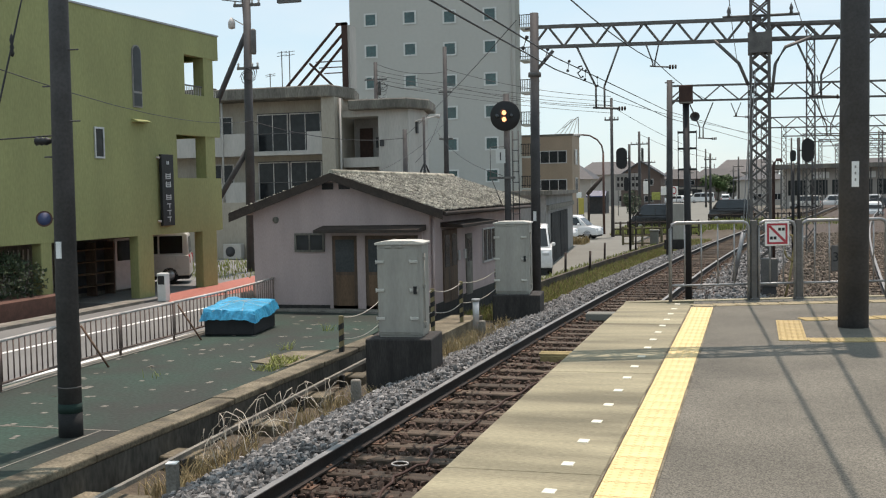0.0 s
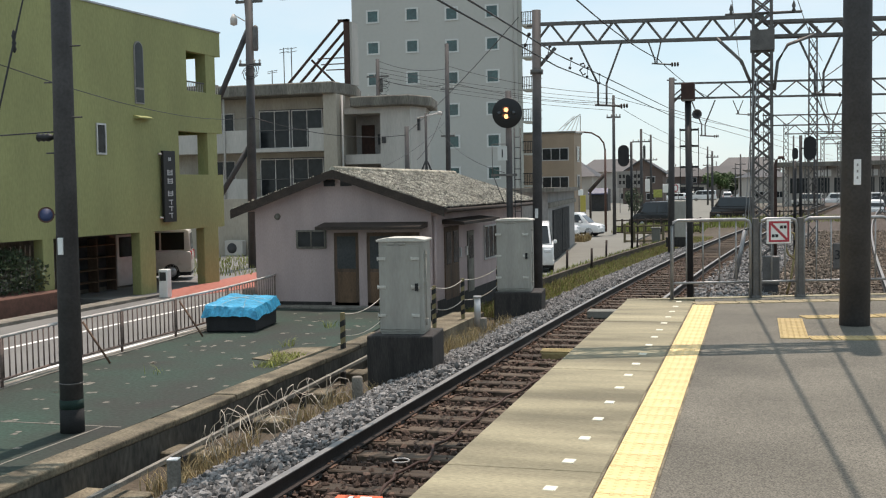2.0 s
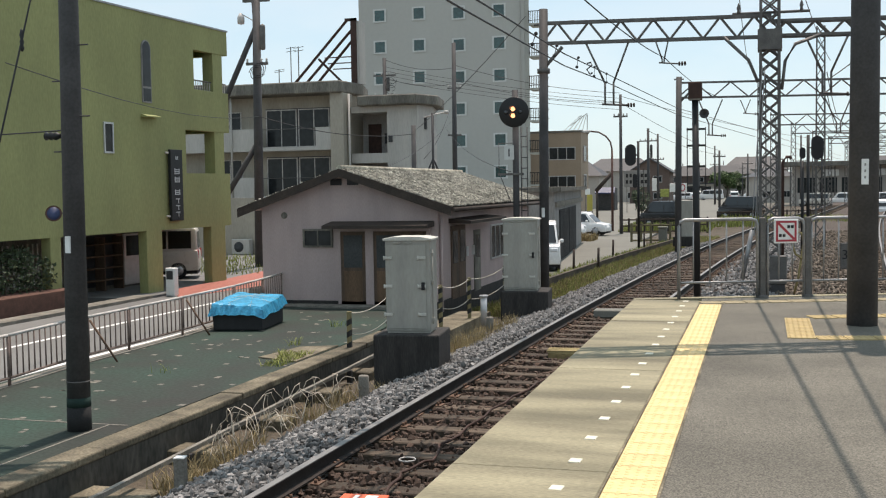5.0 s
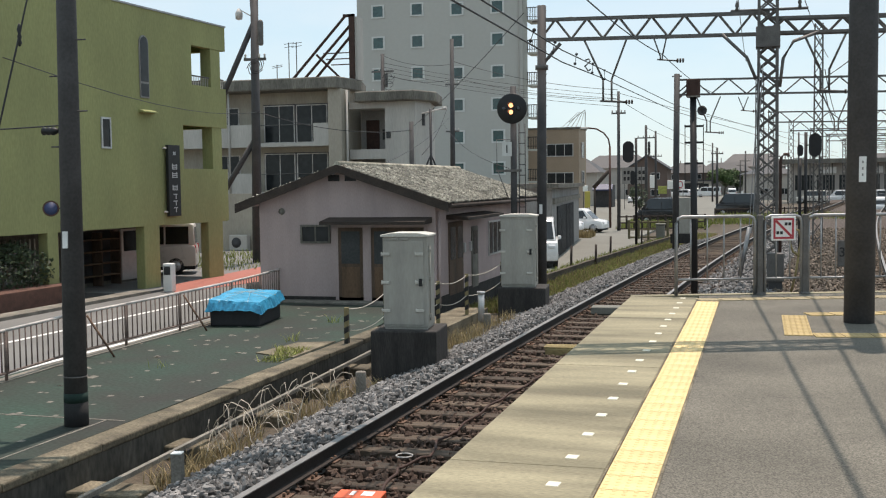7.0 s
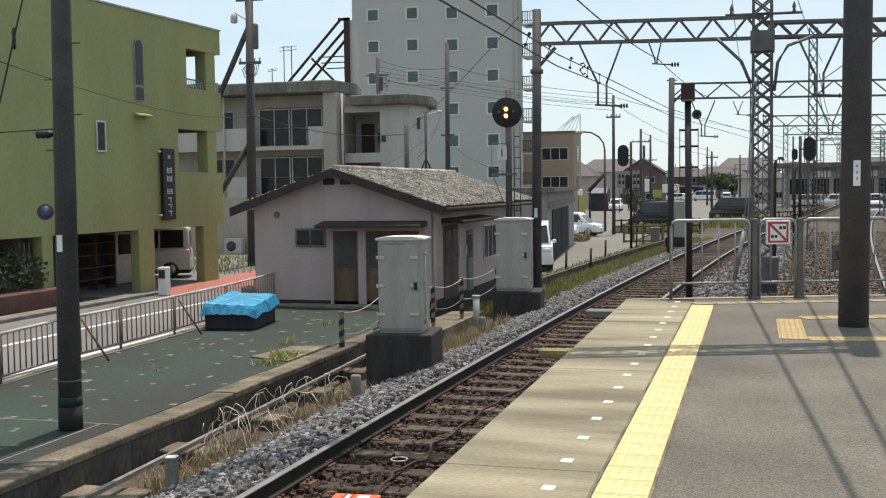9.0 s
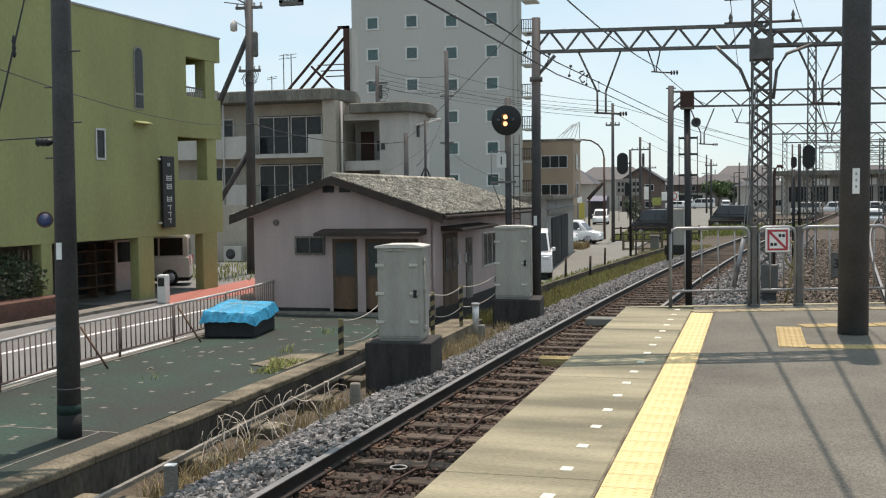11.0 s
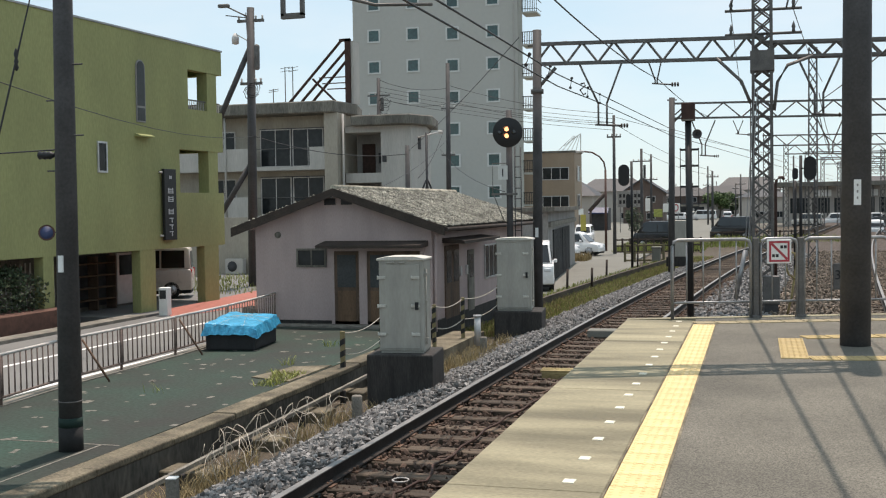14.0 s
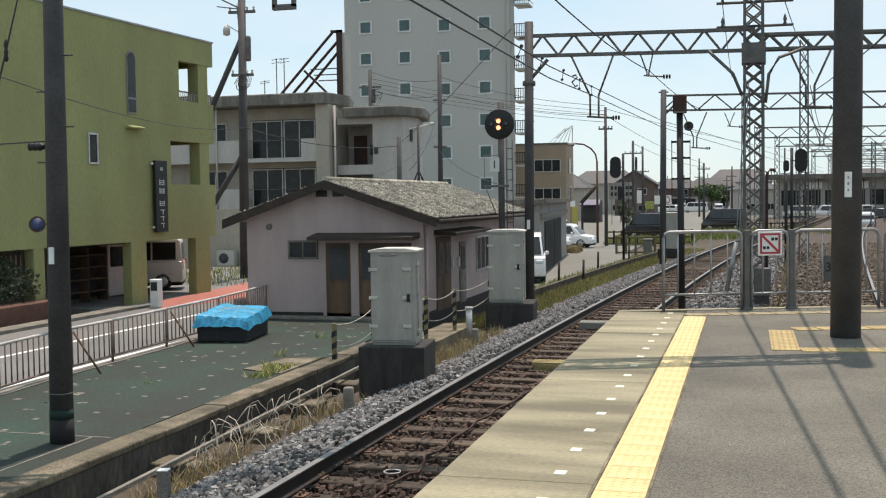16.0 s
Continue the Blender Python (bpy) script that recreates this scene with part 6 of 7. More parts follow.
up = utility_pole(-18.76, 38.6, -1.3, 10.8, 0.20, "grey concrete utility pole with transformer and stay", ((7.9, 0.9), (10.3, 1.1)), (8.9,), 0.6)
b = BM()
rod(b, (0, 0, 9.35), (-2.05, 0, 5.2), 0.11, n=8)
part("strut_pole", b, "polegrey", up, "slanting dark strut pole")
b = BM()
rod(b, (0.0, 0, 4.9), (-2.0, 0, 1.9), 0.11, n=8)
part("strut_pole", b, "polegrey", up, "slanting dark strut pole")
b = BM()
rod(b, (0, 0, 10.4), (-1.0, -0.2, 10.9), 0.03, n=6)
rod(b, (0, 0, 10.4), (-0.9, -0.3, 10.5), 0.02, n=6)
bbox(b, -1.25, -0.8, -0.3, -0.1, 10.82, 10.95, 0.03, 1)
part("lamp_arm", b, "steelgrey", up)
b = BM()
lathe(b, [(0.0, -0.22), (0.13, -0.18), (0.14, 0.05), (0.05, 0.22), (0.0, 0.22)], 12, "z", (-0.55, -0.2, 9.6))
rod(b, (-0.55, -0.2, 9.8), (-0.05, 0, 9.5), 0.02, n=6)
part("lamp_head", b, "railcap", up)
b = BM()
for k in range(5):
    a0 = 1.3 * k
    pts = [(0.12 + 0.34 * math.cos(a0 + 0.5 * i) * (0.5 + 0.1 * i), -0.2, 7.6 + 0.3 * math.sin(a0 + 0.55 * i) * (0.4 + 0.12 * i)) for i in range(7)]
    tube(b, pts, 0.016, 5)
part("cable_loops", b, "wire", up)
utility_pole(-19.1, 68.0, -1.5, 12.5, 0.18, "dark utility pole before the hotel", ((6.6, 0.9), (9.6, 0.9)), (), 0.2)
utility_pole(-15.4, 47.9, -1.5, 6.1, 0.14, "short dark service pole behind the shed", (), (), 0.0)
roof_pole = utility_pole(-25.0, 71.5, -1.5, 12.2, 0.18, "utility pole with transformer behind the roof", ((11.0, 1.6), (9.6, 1.6)), (10.4,), 0.0)
utility_pole(-8.77, 70.7, -1.5, 9.0, 0.12, "grey utility pole beside the lane", ((7.6, 0.9),), (), 0.0)
utility_pole(-9.6, 96.5, -1.5, 8.1, 0.15, "utility pole with paired transformers", ((7.0, 1.5),), (6.2, 6.0), 0.0)
utility_pole(-4.2, 113, -1.5, 6.5, 0.14, "far slim utility pole", ((5.9, 1.2),), (), 0.0)
g = np.random.default_rng(44)
for k in range(30):
    y = g.uniform(115, 300)
    x = y * g.uniform(-0.11, 0.36)
    utility_pole(x, y, -1.5, g.uniform(6.5, 9.5), 0.15, "slim far utility pole on the skyline", ((6.0, 1.4),), (), 0)
for p, q in (((-17.2, 60.4, 6.2), (-14.0, 45.0, 3.0)), ((-12.3, 33.5, 2.2), (-16.9, 60, 5.6)), ((-25, 71.5, 10.6), (-19.1, 68, 9.4)),
             ((-25, 71.5, 9.4), (-19.1, 68, 8.4)), ((-19.1, 68, 9.6), (-8.8, 70.7, 7.6)), ((-19.1, 68, 8.6), (-8.8, 70.7, 7.0)), ((-8.8, 70.7, 7.4), (6, 130, 6.5)), ((-8.8, 70.7, 7.0), (-4.2, 113, 5.0)),
             ((-10.91, 14.00, 3.70), (-18.54, 38.40, 4.57)), ((-18.54, 38.40, 4.57), (-15.4, 47.8, 4.2)), ((-9.6, 96, 6.4), (-4.2, 113, 4.6)), ((-7.5, 10.8, 2.45), (-16.8, 13, 3.6)), ((-6.2, 27.4, 2.1), (-17.0, 58.9, 5.0)), ((-18.8, 38.5, 9.3), (-30, 62, 8.9))):
    wire("service_wire", [p, q], 0.016 if p[1] > 35 else 0.009, "thin black service cable between poles and buildings", 0.35)
for k in range(4):
    wire("service_wire", [(-25.05, 71.4, 10.1 - 0.28 * k), (-8.75, 70.6, 7.25 - 0.24 * k)], 0.014, "thin black service cable between poles and buildings", 0.25)
b = BM()
for k in range(6):
    a0 = 1.05 * k
    tube(b, [(0.5 + 0.42 * math.cos(a0 + 0.5 * i) * (0.5 + 0.1 * i), -0.2, 10.6 - 0.3 * (k % 3) + 0.3 * math.sin(a0 + 0.55 * i) * (0.4 + 0.12 * i)) for i in range(7)], 0.018, 5)
part("cable_loops", b, "wire", roof_pole)
# service mast with splayed cables at the shed's far side
b = BM()
rod(b, (0, 0, -1.2), (0, 0, 4.3), 0.045, n=8)
sm = thing("service_mast", pose(-10.88, 36, 0), "thin black cable mast with splayed drop wires", "service mast")
part("shaft", b, "wire", sm)
b = BM()
for k in range(6):
    a0 = math.radians(60 * k)
    tube(b, [(0, 0, 2.75), (0.12 * math.cos(a0), 0.12 * math.sin(a0), 2.5), (0.32 * math.cos(a0), 0.32 * math.sin(a0), 2.05), (0.36 * math.cos(a0), 0.36 * math.sin(a0), 1.6)], 0.018, 5)
part("drop_wires", b, "wire", sm)
b = BM()
rod(b, (-0.3, 0, 4.15), (0.45, 0, 4.3), 0.025, n=6)
lathe(b, [(0.0, -0.08), (0.06, -0.06), (0.06, 0.06), (0.0, 0.08)], 10, "x", (0.5, 0, 4.3))
part("crossarm", b, "railcap", sm)
b = BM()
rod(b, (0, 0, 0), (0, 0, 5.6), 0.09, 0.07, n=10)
sl_ = thing("street_lamp", pose(-9.9, 75, -1.45), "grey street lamp with curved arm beside the lane", "street lamp")
part("post", b, "lampbrown", sl_)
b = BM()
tube(b, [(0, 0, 5.6), (-0.1, 0, 6.1), (-0.4, 0, 6.5), (-0.9, 0, 6.8), (-1.5, 0, 6.88)], 0.055, 8)
part("arm", b, "lampbrown", sl_)
b = BM()
bbox(b, -2.0, -1.45, -0.12, 0.12, 6.8, 6.95, 0.05, 2)
part("lantern", b, "railcap", sl_)

# wooden guard fence and lane fence
def rail_fence(name, p, q, n, h, material, label, rails=2):
    p, q = Vector(p), Vector(q)
    e = thing(name, Matrix.Translation(p), label, "fence", "lane fences")
    d = q - p
    for i in range(n + 1):
        b = BM()
        box(b, d.x * i / n - 0.06, d.x * i / n + 0.06, d.y * i / n - 0.06, d.y * i / n + 0.06, -0.1 + d.z * i / n, h + d.z * i / n)
        part("post", b, material, e)
    for k in range(rails):
        z = h * (0.9 - 0.42 * k)
        b = BM()
        rod(b, (0, 0, z), d + Vector((0, 0, z)), 0.05, n=5)
        part("rail", b, material, e)


rail_fence("guard_fence", (-6.95, 60.5, -1.4), (-4.9, 61, -1.4), 4, 1.0, "oldwood", "low old wooden guard fence by the track", 3)
rail_fence("lane_fence", (-9.0, 72.5, -1.45), (-3.5, 73.5, -1.4), 11, 0.95, "darkwood", "dark slatted fence along the lane", 3)
rail_fence("lane_fence", (-3.5, 90, -1.45), (4.5, 92, -1.4), 9, 0.95, "darkwood", "dark fence beside the black car", 2)
b = BM()
bbox(b, -0.22, 0.22, -0.22, 0.22, 0, 0.72, 0.03, 1)
bbox(b, -0.27, 0.27, -0.27, 0.27, 0.72, 0.82, 0.03, 1)
solid("concrete_bin", b, "lane", "squat concrete box on the verge", "box", m=pose(-5.25, 60.5, -1.4))
bb = thing("relay_cabinet", pose(-3.57, 52.5, -1.1), "pale grey relay box on a dark stand", "relay cabinet", "trackside cabinets")
b = BM()
bbox(b, -0.40, 0.40, -0.3, 0.3, 0.35, 2.06, 0.02, 1)
part("body", b, "cabinet", bb)
b = BM()
bbox(b, -0.5, 0.5, -0.35, 0.35, -0.1, 0.345, 0.02, 1)
part("plinth", b, "darkconc", bb)
for i, (x, y) in enumerate(((-6.73, 40.0), (-5.95, 40.9), (-6.2, 47), (-5.6, 54), (-6.9, 34.5))):
    b = BM()
    rod(b, (0, 0, -0.1), (0.02, 0, 0.78), 0.045, n=8)
    solid("lane_post", b, "darkwood", "short dark post at the lane edge", "post", "lane posts", m=pose(x, y, -1.4))
b = BM()
for y0 in np.arange(30, 62, 4.0):
    x0, x1 = xc(y0) - 4.4, xc(y0 + 4) - 4.4
    prism(b, [(x0, y0), (x0 + 0.12, y0), (x1 + 0.12, y0 + 4), (x1, y0 + 4)], "z", -1.5, -1.18)
structure("verge_kerb", b, "soil", "low rusty brown edging between verge and lane", "kerb")

# shop signs and banners beyond the lane
for x, y, z, w, h, mt, lab in ((-12.1, 130, 1.7, 0.8, 1.5, "signwhite", "white shop banner on a stand"), (-9.55, 131, 1.3, 2.0, 1.0, "signwhite", "white board with a red round mark"), (-11.0, 129.5, 0.7, 1.0, 0.9, "grass", "small green banner in the car park"), (-13.74, 90, 0.29, 0.45, 1.35, "signyellow", "yellow notice board by the garage"), (-14.0, 90.5, 1.2, 0.4, 0.5, "signwhite", "small white sign above the notice board"), (-13.7, 125, 2.4, 2.9, 1.9, "garage", "grey framed board with dark lettering bars")):
    e = thing("shop_sign", pose(x, y, z), lab, "sign", "shop signs")
    b = BM()
    bbox(b, -w / 2, w / 2, -0.05, 0.05, -h / 2, h / 2, 0.02, 1)
    part("board", b, mt, e)
    b = BM()
    for s in (-0.4, 0.4):
        rod(b, (s * w, 0.1, -z - 1.5), (s * w, 0.1, h / 2), 0.04, n=5)
    part("stand", b, "steelgrey", e)
    if mt == "garage":
        for k in range(2):
            for q in range(6):
                b = BM()
                box(b, -1.25 + 0.42 * q, -1.0 + 0.42 * q, -0.056, -0.051, 0.15 - 0.7 * k, 0.55 - 0.7 * k)
                part("lettering", b, "black", e, "dark lettering bar")
    if lab.endswith("mark"):
        b = BM()
        for i in range(20):
            a0, a1 = 2 * math.pi * i / 20, 2 * math.pi * (i + 1) / 20
            quad(b, (0.5 + 0.3 * math.cos(a0), -0.056, 0.45 * math.sin(a0)), (0.5 + 0.3 * math.cos(a1), -0.056, 0.45 * math.sin(a1)), (0.5 + 0.2 * math.cos(a1), -0.056, 0.32 * math.sin(a1)), (0.5 + 0.2 * math.cos(a0), -0.056, 0.32 * math.sin(a0)))
        part("mark", b, "signred", e, "red ring mark")
b = BM()
rod(b, (0, 0, 0), (1.32, 0, 1.45), 0.17, n=8)
rod(b, (0.1, 0, -2.8), (0.1, 0, 0.15), 0.1, n=8)
solid("leaning_beam", b, "darkwood", "thick dark beam leaning at the garage yard", "beam", m=pose(-13.67, 93, 1.23))
e = thing("store_shed", pose(-18.8, 136, -1.45), "small dark store shed with a blue awning", "store shed")
b = BM()
box(b, -1.1, 1.1, 0, 3, 0, 2.8)
part("wall", b, "shade", e)
b = BM()
prism(b, [(0.0, 2.9), (-0.9, 2.25), (-0.9, 2.1), (0.0, 2.6)], "x", -1.2, 1.2)
part("awning", b, "signblue", e, "faded blue awning")

# ---- shrubs and trees ----
def tree(x, y, z, h, r, k, mat_, label, seed, leaf=0.12):
    g = np.random.default_rng(seed)
    e = thing("tree", pose(x, y, z), label, "tree", "trees")
    b = BM()
    rod(b, (0, 0, -0.2), (0.05 * h, 0, h * 0.45), 0.06 * h * 0.5, 0.03 * h * 0.5, n=8)
    for i in range(6):
        a = 1.05 * i
        rod(b, (0.04 * h, 0, h * (0.3 + 0.03 * i)), (r * 0.6 * math.cos(a), r * 0.6 * math.sin(a), h * (0.6 + 0.05 * i)), 0.02 * h * 0.5, 0.008 * h, n=5)
    part("trunk", b, "bark", e)
    b = BM()
    for i in range(12):
        a, rr = g.uniform(0, 6.28), g.uniform(0.1, 0.8) * r
        leafball(b, (rr * math.cos(a), rr * math.sin(a), h * g.uniform(0.5, 0.92)), (r * 0.42, r * 0.42, h * 0.16), k // 12, leaf, g)
    part("crown", b, mat_, e)


tree(-7.4, 238, -1.5, 5.4, 3.2, 2600, "leaf", "rounded green garden tree by the car park", 3, 0.26)
tree(-3.2, 236, -1.5, 4.6, 2.6, 2200, "darkleaf", "dark clipped garden shrub", 5, 0.26)
tree(-9.2, 86, -1.5, 2.9, 0.75, 1300, "darkleaf", "dark brownish shrub behind the signal post", 7, 0.07)
for k in range(8):
    tree(20 + 7 * k, 135 + 6 * (k % 3), -1.5, 3.0 + 0.6 * (k % 4), 3.0, 900, ("leaf", "darkleaf")[k % 2], "green roadside tree beyond the yard", 60 + k, 0.28)

# ---- weeds ----
g = np.random.default_rng(77)


def scatter(n, x0, x1, y0, y1, z, rel=False, power=1.0):
    yy = y0 + (y1 - y0) * g.uniform(0, 1, n) ** power
    xx = g.uniform(x0, x1, n)
    if rel:
        xx = xx + np.array([xc(a) for a in yy])
    keep = np.array([noise.noise(Vector((a * 0.8, b_ * 0.8, 0))) > (-0.12 if y0 < 25 else -0.45) for a, b_ in zip(xx, yy)])
    return np.stack([xx, yy, np.full(n, z)], 1)[keep]


blades("dry_weeds", scatter(7000, -2.95, -2.0, 7, 24, -1.42, True, 1.4), 0.26, 0.012, "drygrass", "dry straw-coloured weeds beside the ballast", 3, 0.9)
blades("dry_weeds", scatter(2600, -2.6, -2.0, 16.8, 23.5, -1.40, True), 0.38, 0.014, "drygrass", "taller dry grass by the cabinets", 4)
blades("verge_grass", scatter(13000, -4.5, -2.9, 26, 66, -1.5, True, 1.3), 0.2, 0.022, "grass", "yellow-green verge grass between lane and ballast", 5)
blades("verge_grass", scatter(15000, -4.5, -2.85, 26, 66, -1.5, True, 1.3), 0.18, 0.022, "drygrass", "dry grass mixed into the verge", 6)
blades("verge_grass", scatter(4500, -5.3, -4.3, 30, 64, -1.43, True, 1.3), 0.16, 0.02, "grass", "thin grass creeping over the lane edge", 16)
blades("far_grass", scatter(3000, -9.3, -3.3, 73, 84, -1.42), 0.42, 0.05, "grass", "rough green grass by the lane fence", 7)
blades("far_grass", scatter(2400, -3.2, 6, 78, 90, -1.35), 0.6, 0.06, "grass", "rough green grass beside the yard", 8)
blades("lot_grass", scatter(2600, -23, -13.5, 34.5, 44, -1.22), 0.22, 0.03, "grass", "bright green weeds behind the car port", 9)
blades("platform_weeds", scatter(900, -7.85, -7.15, 15.3, 16.6, -1.0), 0.09, 0.012, "grass", "green weeds growing on the old platform", 10, 1.6)
blades("platform_weeds", np.concatenate([scatter(40, -8.0, -7.8, 17.4, 17.7, -1.0), scatter(14, -8.9, -8.5, 14.4, 14.8, -1.0), scatter(30, -8.3, -8.0, 20, 20.3, -1.0)]), 0.14, 0.01, "grass", "single weed tufts on the old platform", 11, 1.5)
blades("garage_grass", scatter(420, -10.0, -9.2, 61, 63.4, -1.42), 0.42, 0.04, "drygrass", "dry tuft at the garage corner", 12)
b = BM()   # bleached bramble stems
g = np.random.default_rng(91)
for k in range(40):
    x, y = g.uniform(-6.3, -5.75), g.uniform(10.6, 14.6)
    a = g.uniform(0, 6.28)
    R_, hgt = g.uniform(0.25, 0.75), g.uniform(0.15, 0.6)
    pts = []
    for i in range(8):
        t = i / 7
        pts.append((x + math.cos(a) * R_ * t + 0.02 * g.normal(), y + math.sin(a) * R_ * t + 0.02 * g.normal(), -1.42 + hgt * math.sin(min(1.0, t * 1.1) * 2.6) + 0.02 * g.normal()))
    tube(b, pts, g.uniform(0.003, 0.0065), 4)
solid("bramble", b, "deadstem", "bleached arching dead bramble stems", "weeds", kind="stuff")

# ---- trackside concrete and small things ----
trough = tagged(new("cable_trough"), "weathered concrete cable trough beside old platform", "cable trough", kind="structure")
for k in range(9):
    y0 = 5.0 + 1.9 * k
    x0, x1 = -6.05 - 0.045 * (y0 - 5), -6.05 - 0.045 * (y0 + 1.88 - 5)
    b = BM()
    prism(b, [(x0, y0), (x0 + 0.055, y0), (x1 + 0.055, y0 + 1.88), (x1, y0 + 1.88)], "z", -1.25, -1.20)
    part("beam", b, "oldconc", trough)
    b = BM()
    bbox(b, x0 + 0.0, x0 + 0.08, y0 + 0.2, y0 + 0.28, -1.6, -1.25, 0.01, 1)
    part("leg", b, "darkconc", trough)
    b = BM()
    bbox(b, OX - 0.04, x0 + 0.28, y0 + 0.55, y0 + 1.0, -1.6, -1.335 + 0.02 * (k % 2), 0.015, 1)
    part("cross_slab", b, "kerb", trough)
b = BM()
bbox(b, -0.055, 0.055, -0.055, 0.055, -0.3, 0.27, 0.008, 1)
sqm = thing("marker_post", pose(-5.58, 9.57, -1.2, 0, 0, 12), "square concrete marker post with a white top", "marker post", "marker stubs")
part("shaft", b, "oldconc", sqm)
b = BM()
bbox(b, -0.056, 0.056, -0.056, 0.056, 0.271, 0.285, 0.005, 1)
part("cap", b, "signwhite", sqm, "white painted top")
for x, y, h in ((-5.36, 14.2, 0.42), (-5.3, 21.3, 0.3)):
    b = BM()
    lathe(b, [(0.0, -0.3), (0.075, -0.3), (0.075, h - 0.02), (0.065, h), (0.0, h)], 14)
    solid("marker_stub", b, "oldconc", "short round concrete marker stub in the ballast", "marker post", "marker stubs", m=pose(x, y, -1.3 if y < 20 else -1.2))
b = BM()
rod(b, (0, 0, -0.2), (0, 0, 0.42), 0.07, n=10)
rod(b, (0, 0, 0.42), (0, 0, 0.46), 0.09, n=10)
solid("white_cap_post", b, "alu", "grey pipe post with a white cap", "post", m=pose(-5.75, 22.6, -1.05))


def striped_post(x, y, h):
    e = thing("striped_post", pose(x, y, -1.1), "yellow and black striped wooden guard post", "post", "striped posts")
    b = BM()
    bbox(b, -0.035, 0.035, -0.035, 0.035, -0.2, h, 0.005, 1)
    part("stake", b, "postyellow", e)
    for i in range(int(h / 0.2)):
        b = BM()
        prism(b, [(-0.037, 0.06 + 0.2 * i), (0.037, 0.10 + 0.2 * i), (0.037, 0.20 + 0.2 * i), (-0.037, 0.16 + 0.2 * i)], "y", -0.038, 0.038)
        part("band", b, "black", e)


posts = [(-6.85, 17.5, 0.72), (-6.8, 19.4, 0.82), (-6.3, 21.2, 0.85), (-6.15, 22.9, 0.86), (-6.2, 26.5, 0.86)]
for p in posts:
    striped_post(*p)
b = BM()
for (x0, y0, h0), (x1, y1, h1) in zip(posts, posts[1:]):
    for fr in (0.97, 0.45):
        pts = [(x0 + (x1 - x0) * t, y0 + (y1 - y0) * t, -1.1 + (h0 + (h1 - h0) * t) * fr - 0.10 * 4 * t * (1 - t)) for t in [i / 8 for i in range(9)]]
        tube(b, pts, 0.008, 5)
solid("guard_rope", b, "rope", "pale rope strung between the striped posts", "rope")
b = BM()
box(b, -6.75, -6.0, 18.6, 24.2, -1.5, -1.13)
structure("concrete_ledge", b, "kerb", "low broken concrete ledge by the shed", "ledge")

# tarpaulin-covered crate
cr = thing("covered_crate", pose(-9.95, 19.9, -1.0, 0, 0, 8), "black crate under a bright blue tarpaulin", "crate")
b = BM()
bbox(b, -0.50, 0.50, -0.72, 0.72, 0, 0.40, 0.03, 2)
part("crate", b, "crate", cr)
b = BM()
n = 26
grid = {}
for i in range(n + 1):
    for j in range(n + 1):
        u, v = i / n * 2 - 1, j / n * 2 - 1
        m_ = max(abs(u), abs(v))
        x, y = u * 0.60, v * 0.86
        z = 0.50 + 0.05 * min(1, (1 - m_) * 4) + 0.05 * v - 0.03 * u + 0.025 * noise.noise(Vector((u * 2.2, v * 2.2, 1))) + 0.03 * abs(noise.noise(Vector((u * 4, v * 6, 4))))
        if m_ > 0.9:
            z -= (m_ - 0.9) * (1.6 + 0.5 * noise.noise(Vector((u * 1.7, v * 1.7, 9))))
            pleat = 0.95 + 0.05 * noise.noise(Vector((u * 7, v * 7, 2)))
            x *= pleat
            y *= pleat
        grid[i, j] = b.verts.new((x, y, z))
for i in range(n):
    for j in range(n):
        b.faces.new((grid[i, j], grid[i + 1, j], grid[i + 1, j + 1], grid[i, j + 1]))
part("tarpaulin", b, "tarp", cr, "crumpled bright blue tarpaulin")
b = BM()
for p, q in (((-0.56, -0.25, 0.47), (0.56, 0.2, 0.48)), ((-0.3, -0.8, 0.43), (0.25, 0.8, 0.5)), ((0.3, -0.8, 0.43), (-0.1, 0.8, 0.5)), ((-0.56, 0.35, 0.47), (0.56, -0.35, 0.47))):
    pts = [Vector(p).lerp(Vector(q), t / 6) + Vector((0, 0, 0.05 + 0.09 * math.sin(math.pi * t / 6))) for t in range(7)]
    tube(b, pts, 0.0035, 4)
part("cord", b, "rope", cr, "pale tie cords")

# on the track
b = BM()
bbox(b, -0.25, 0.25, -0.17, 0.17, -0.1, 0.02, 0.01, 1)
for q in (-0.12, 0.0, 0.12):
    box(b, -0.27, 0.27, q - 0.04, q + 0.04, 0.02, 0.05)
solid("track_box", b, "timberpale", "weathered yellow wooden box between the rails", "box", m=pose(-2.98, 16.85, -0.89, 0, 0, 3))
b = BM()
bbox(b, -0.32, 0.32, -0.2, 0.2, -0.12, 0.03, 0.015, 1)
solid("track_box", b, "lane", "pale flat concrete box beside the rail", "box", m=pose(-2.94, 21.85, -0.80, 0, 0, 3))
mk = thing("track_marker", pose(-3.2, 8.40, -0.88, 0, 0, 5), "orange-red marker plate on a sleeper", "marker")
b = BM()
bbox(b, -0.2, 0.2, -0.12, 0.12, -0.03, 0.03, 0.006, 1)
part("plate", b, "orange", mk)
b = BM()
box(b, -0.08, -0.04, -0.05, 0.07, 0.031, 0.034)
box(b, 0.02, 0.12, -0.05, 0.07, 0.031, 0.034)
part("lettering", b, "signwhite", mk, "white figures")
b = BM()
path = [(-3.05, 7.6), (-3.08, 8.7), (-3.2, 9.36), (-3.05, 9.9), (-3.12, 10.4), (-3.11, 11.0), (-2.97, 13.1), (-2.72, 15.8)]
pts = []
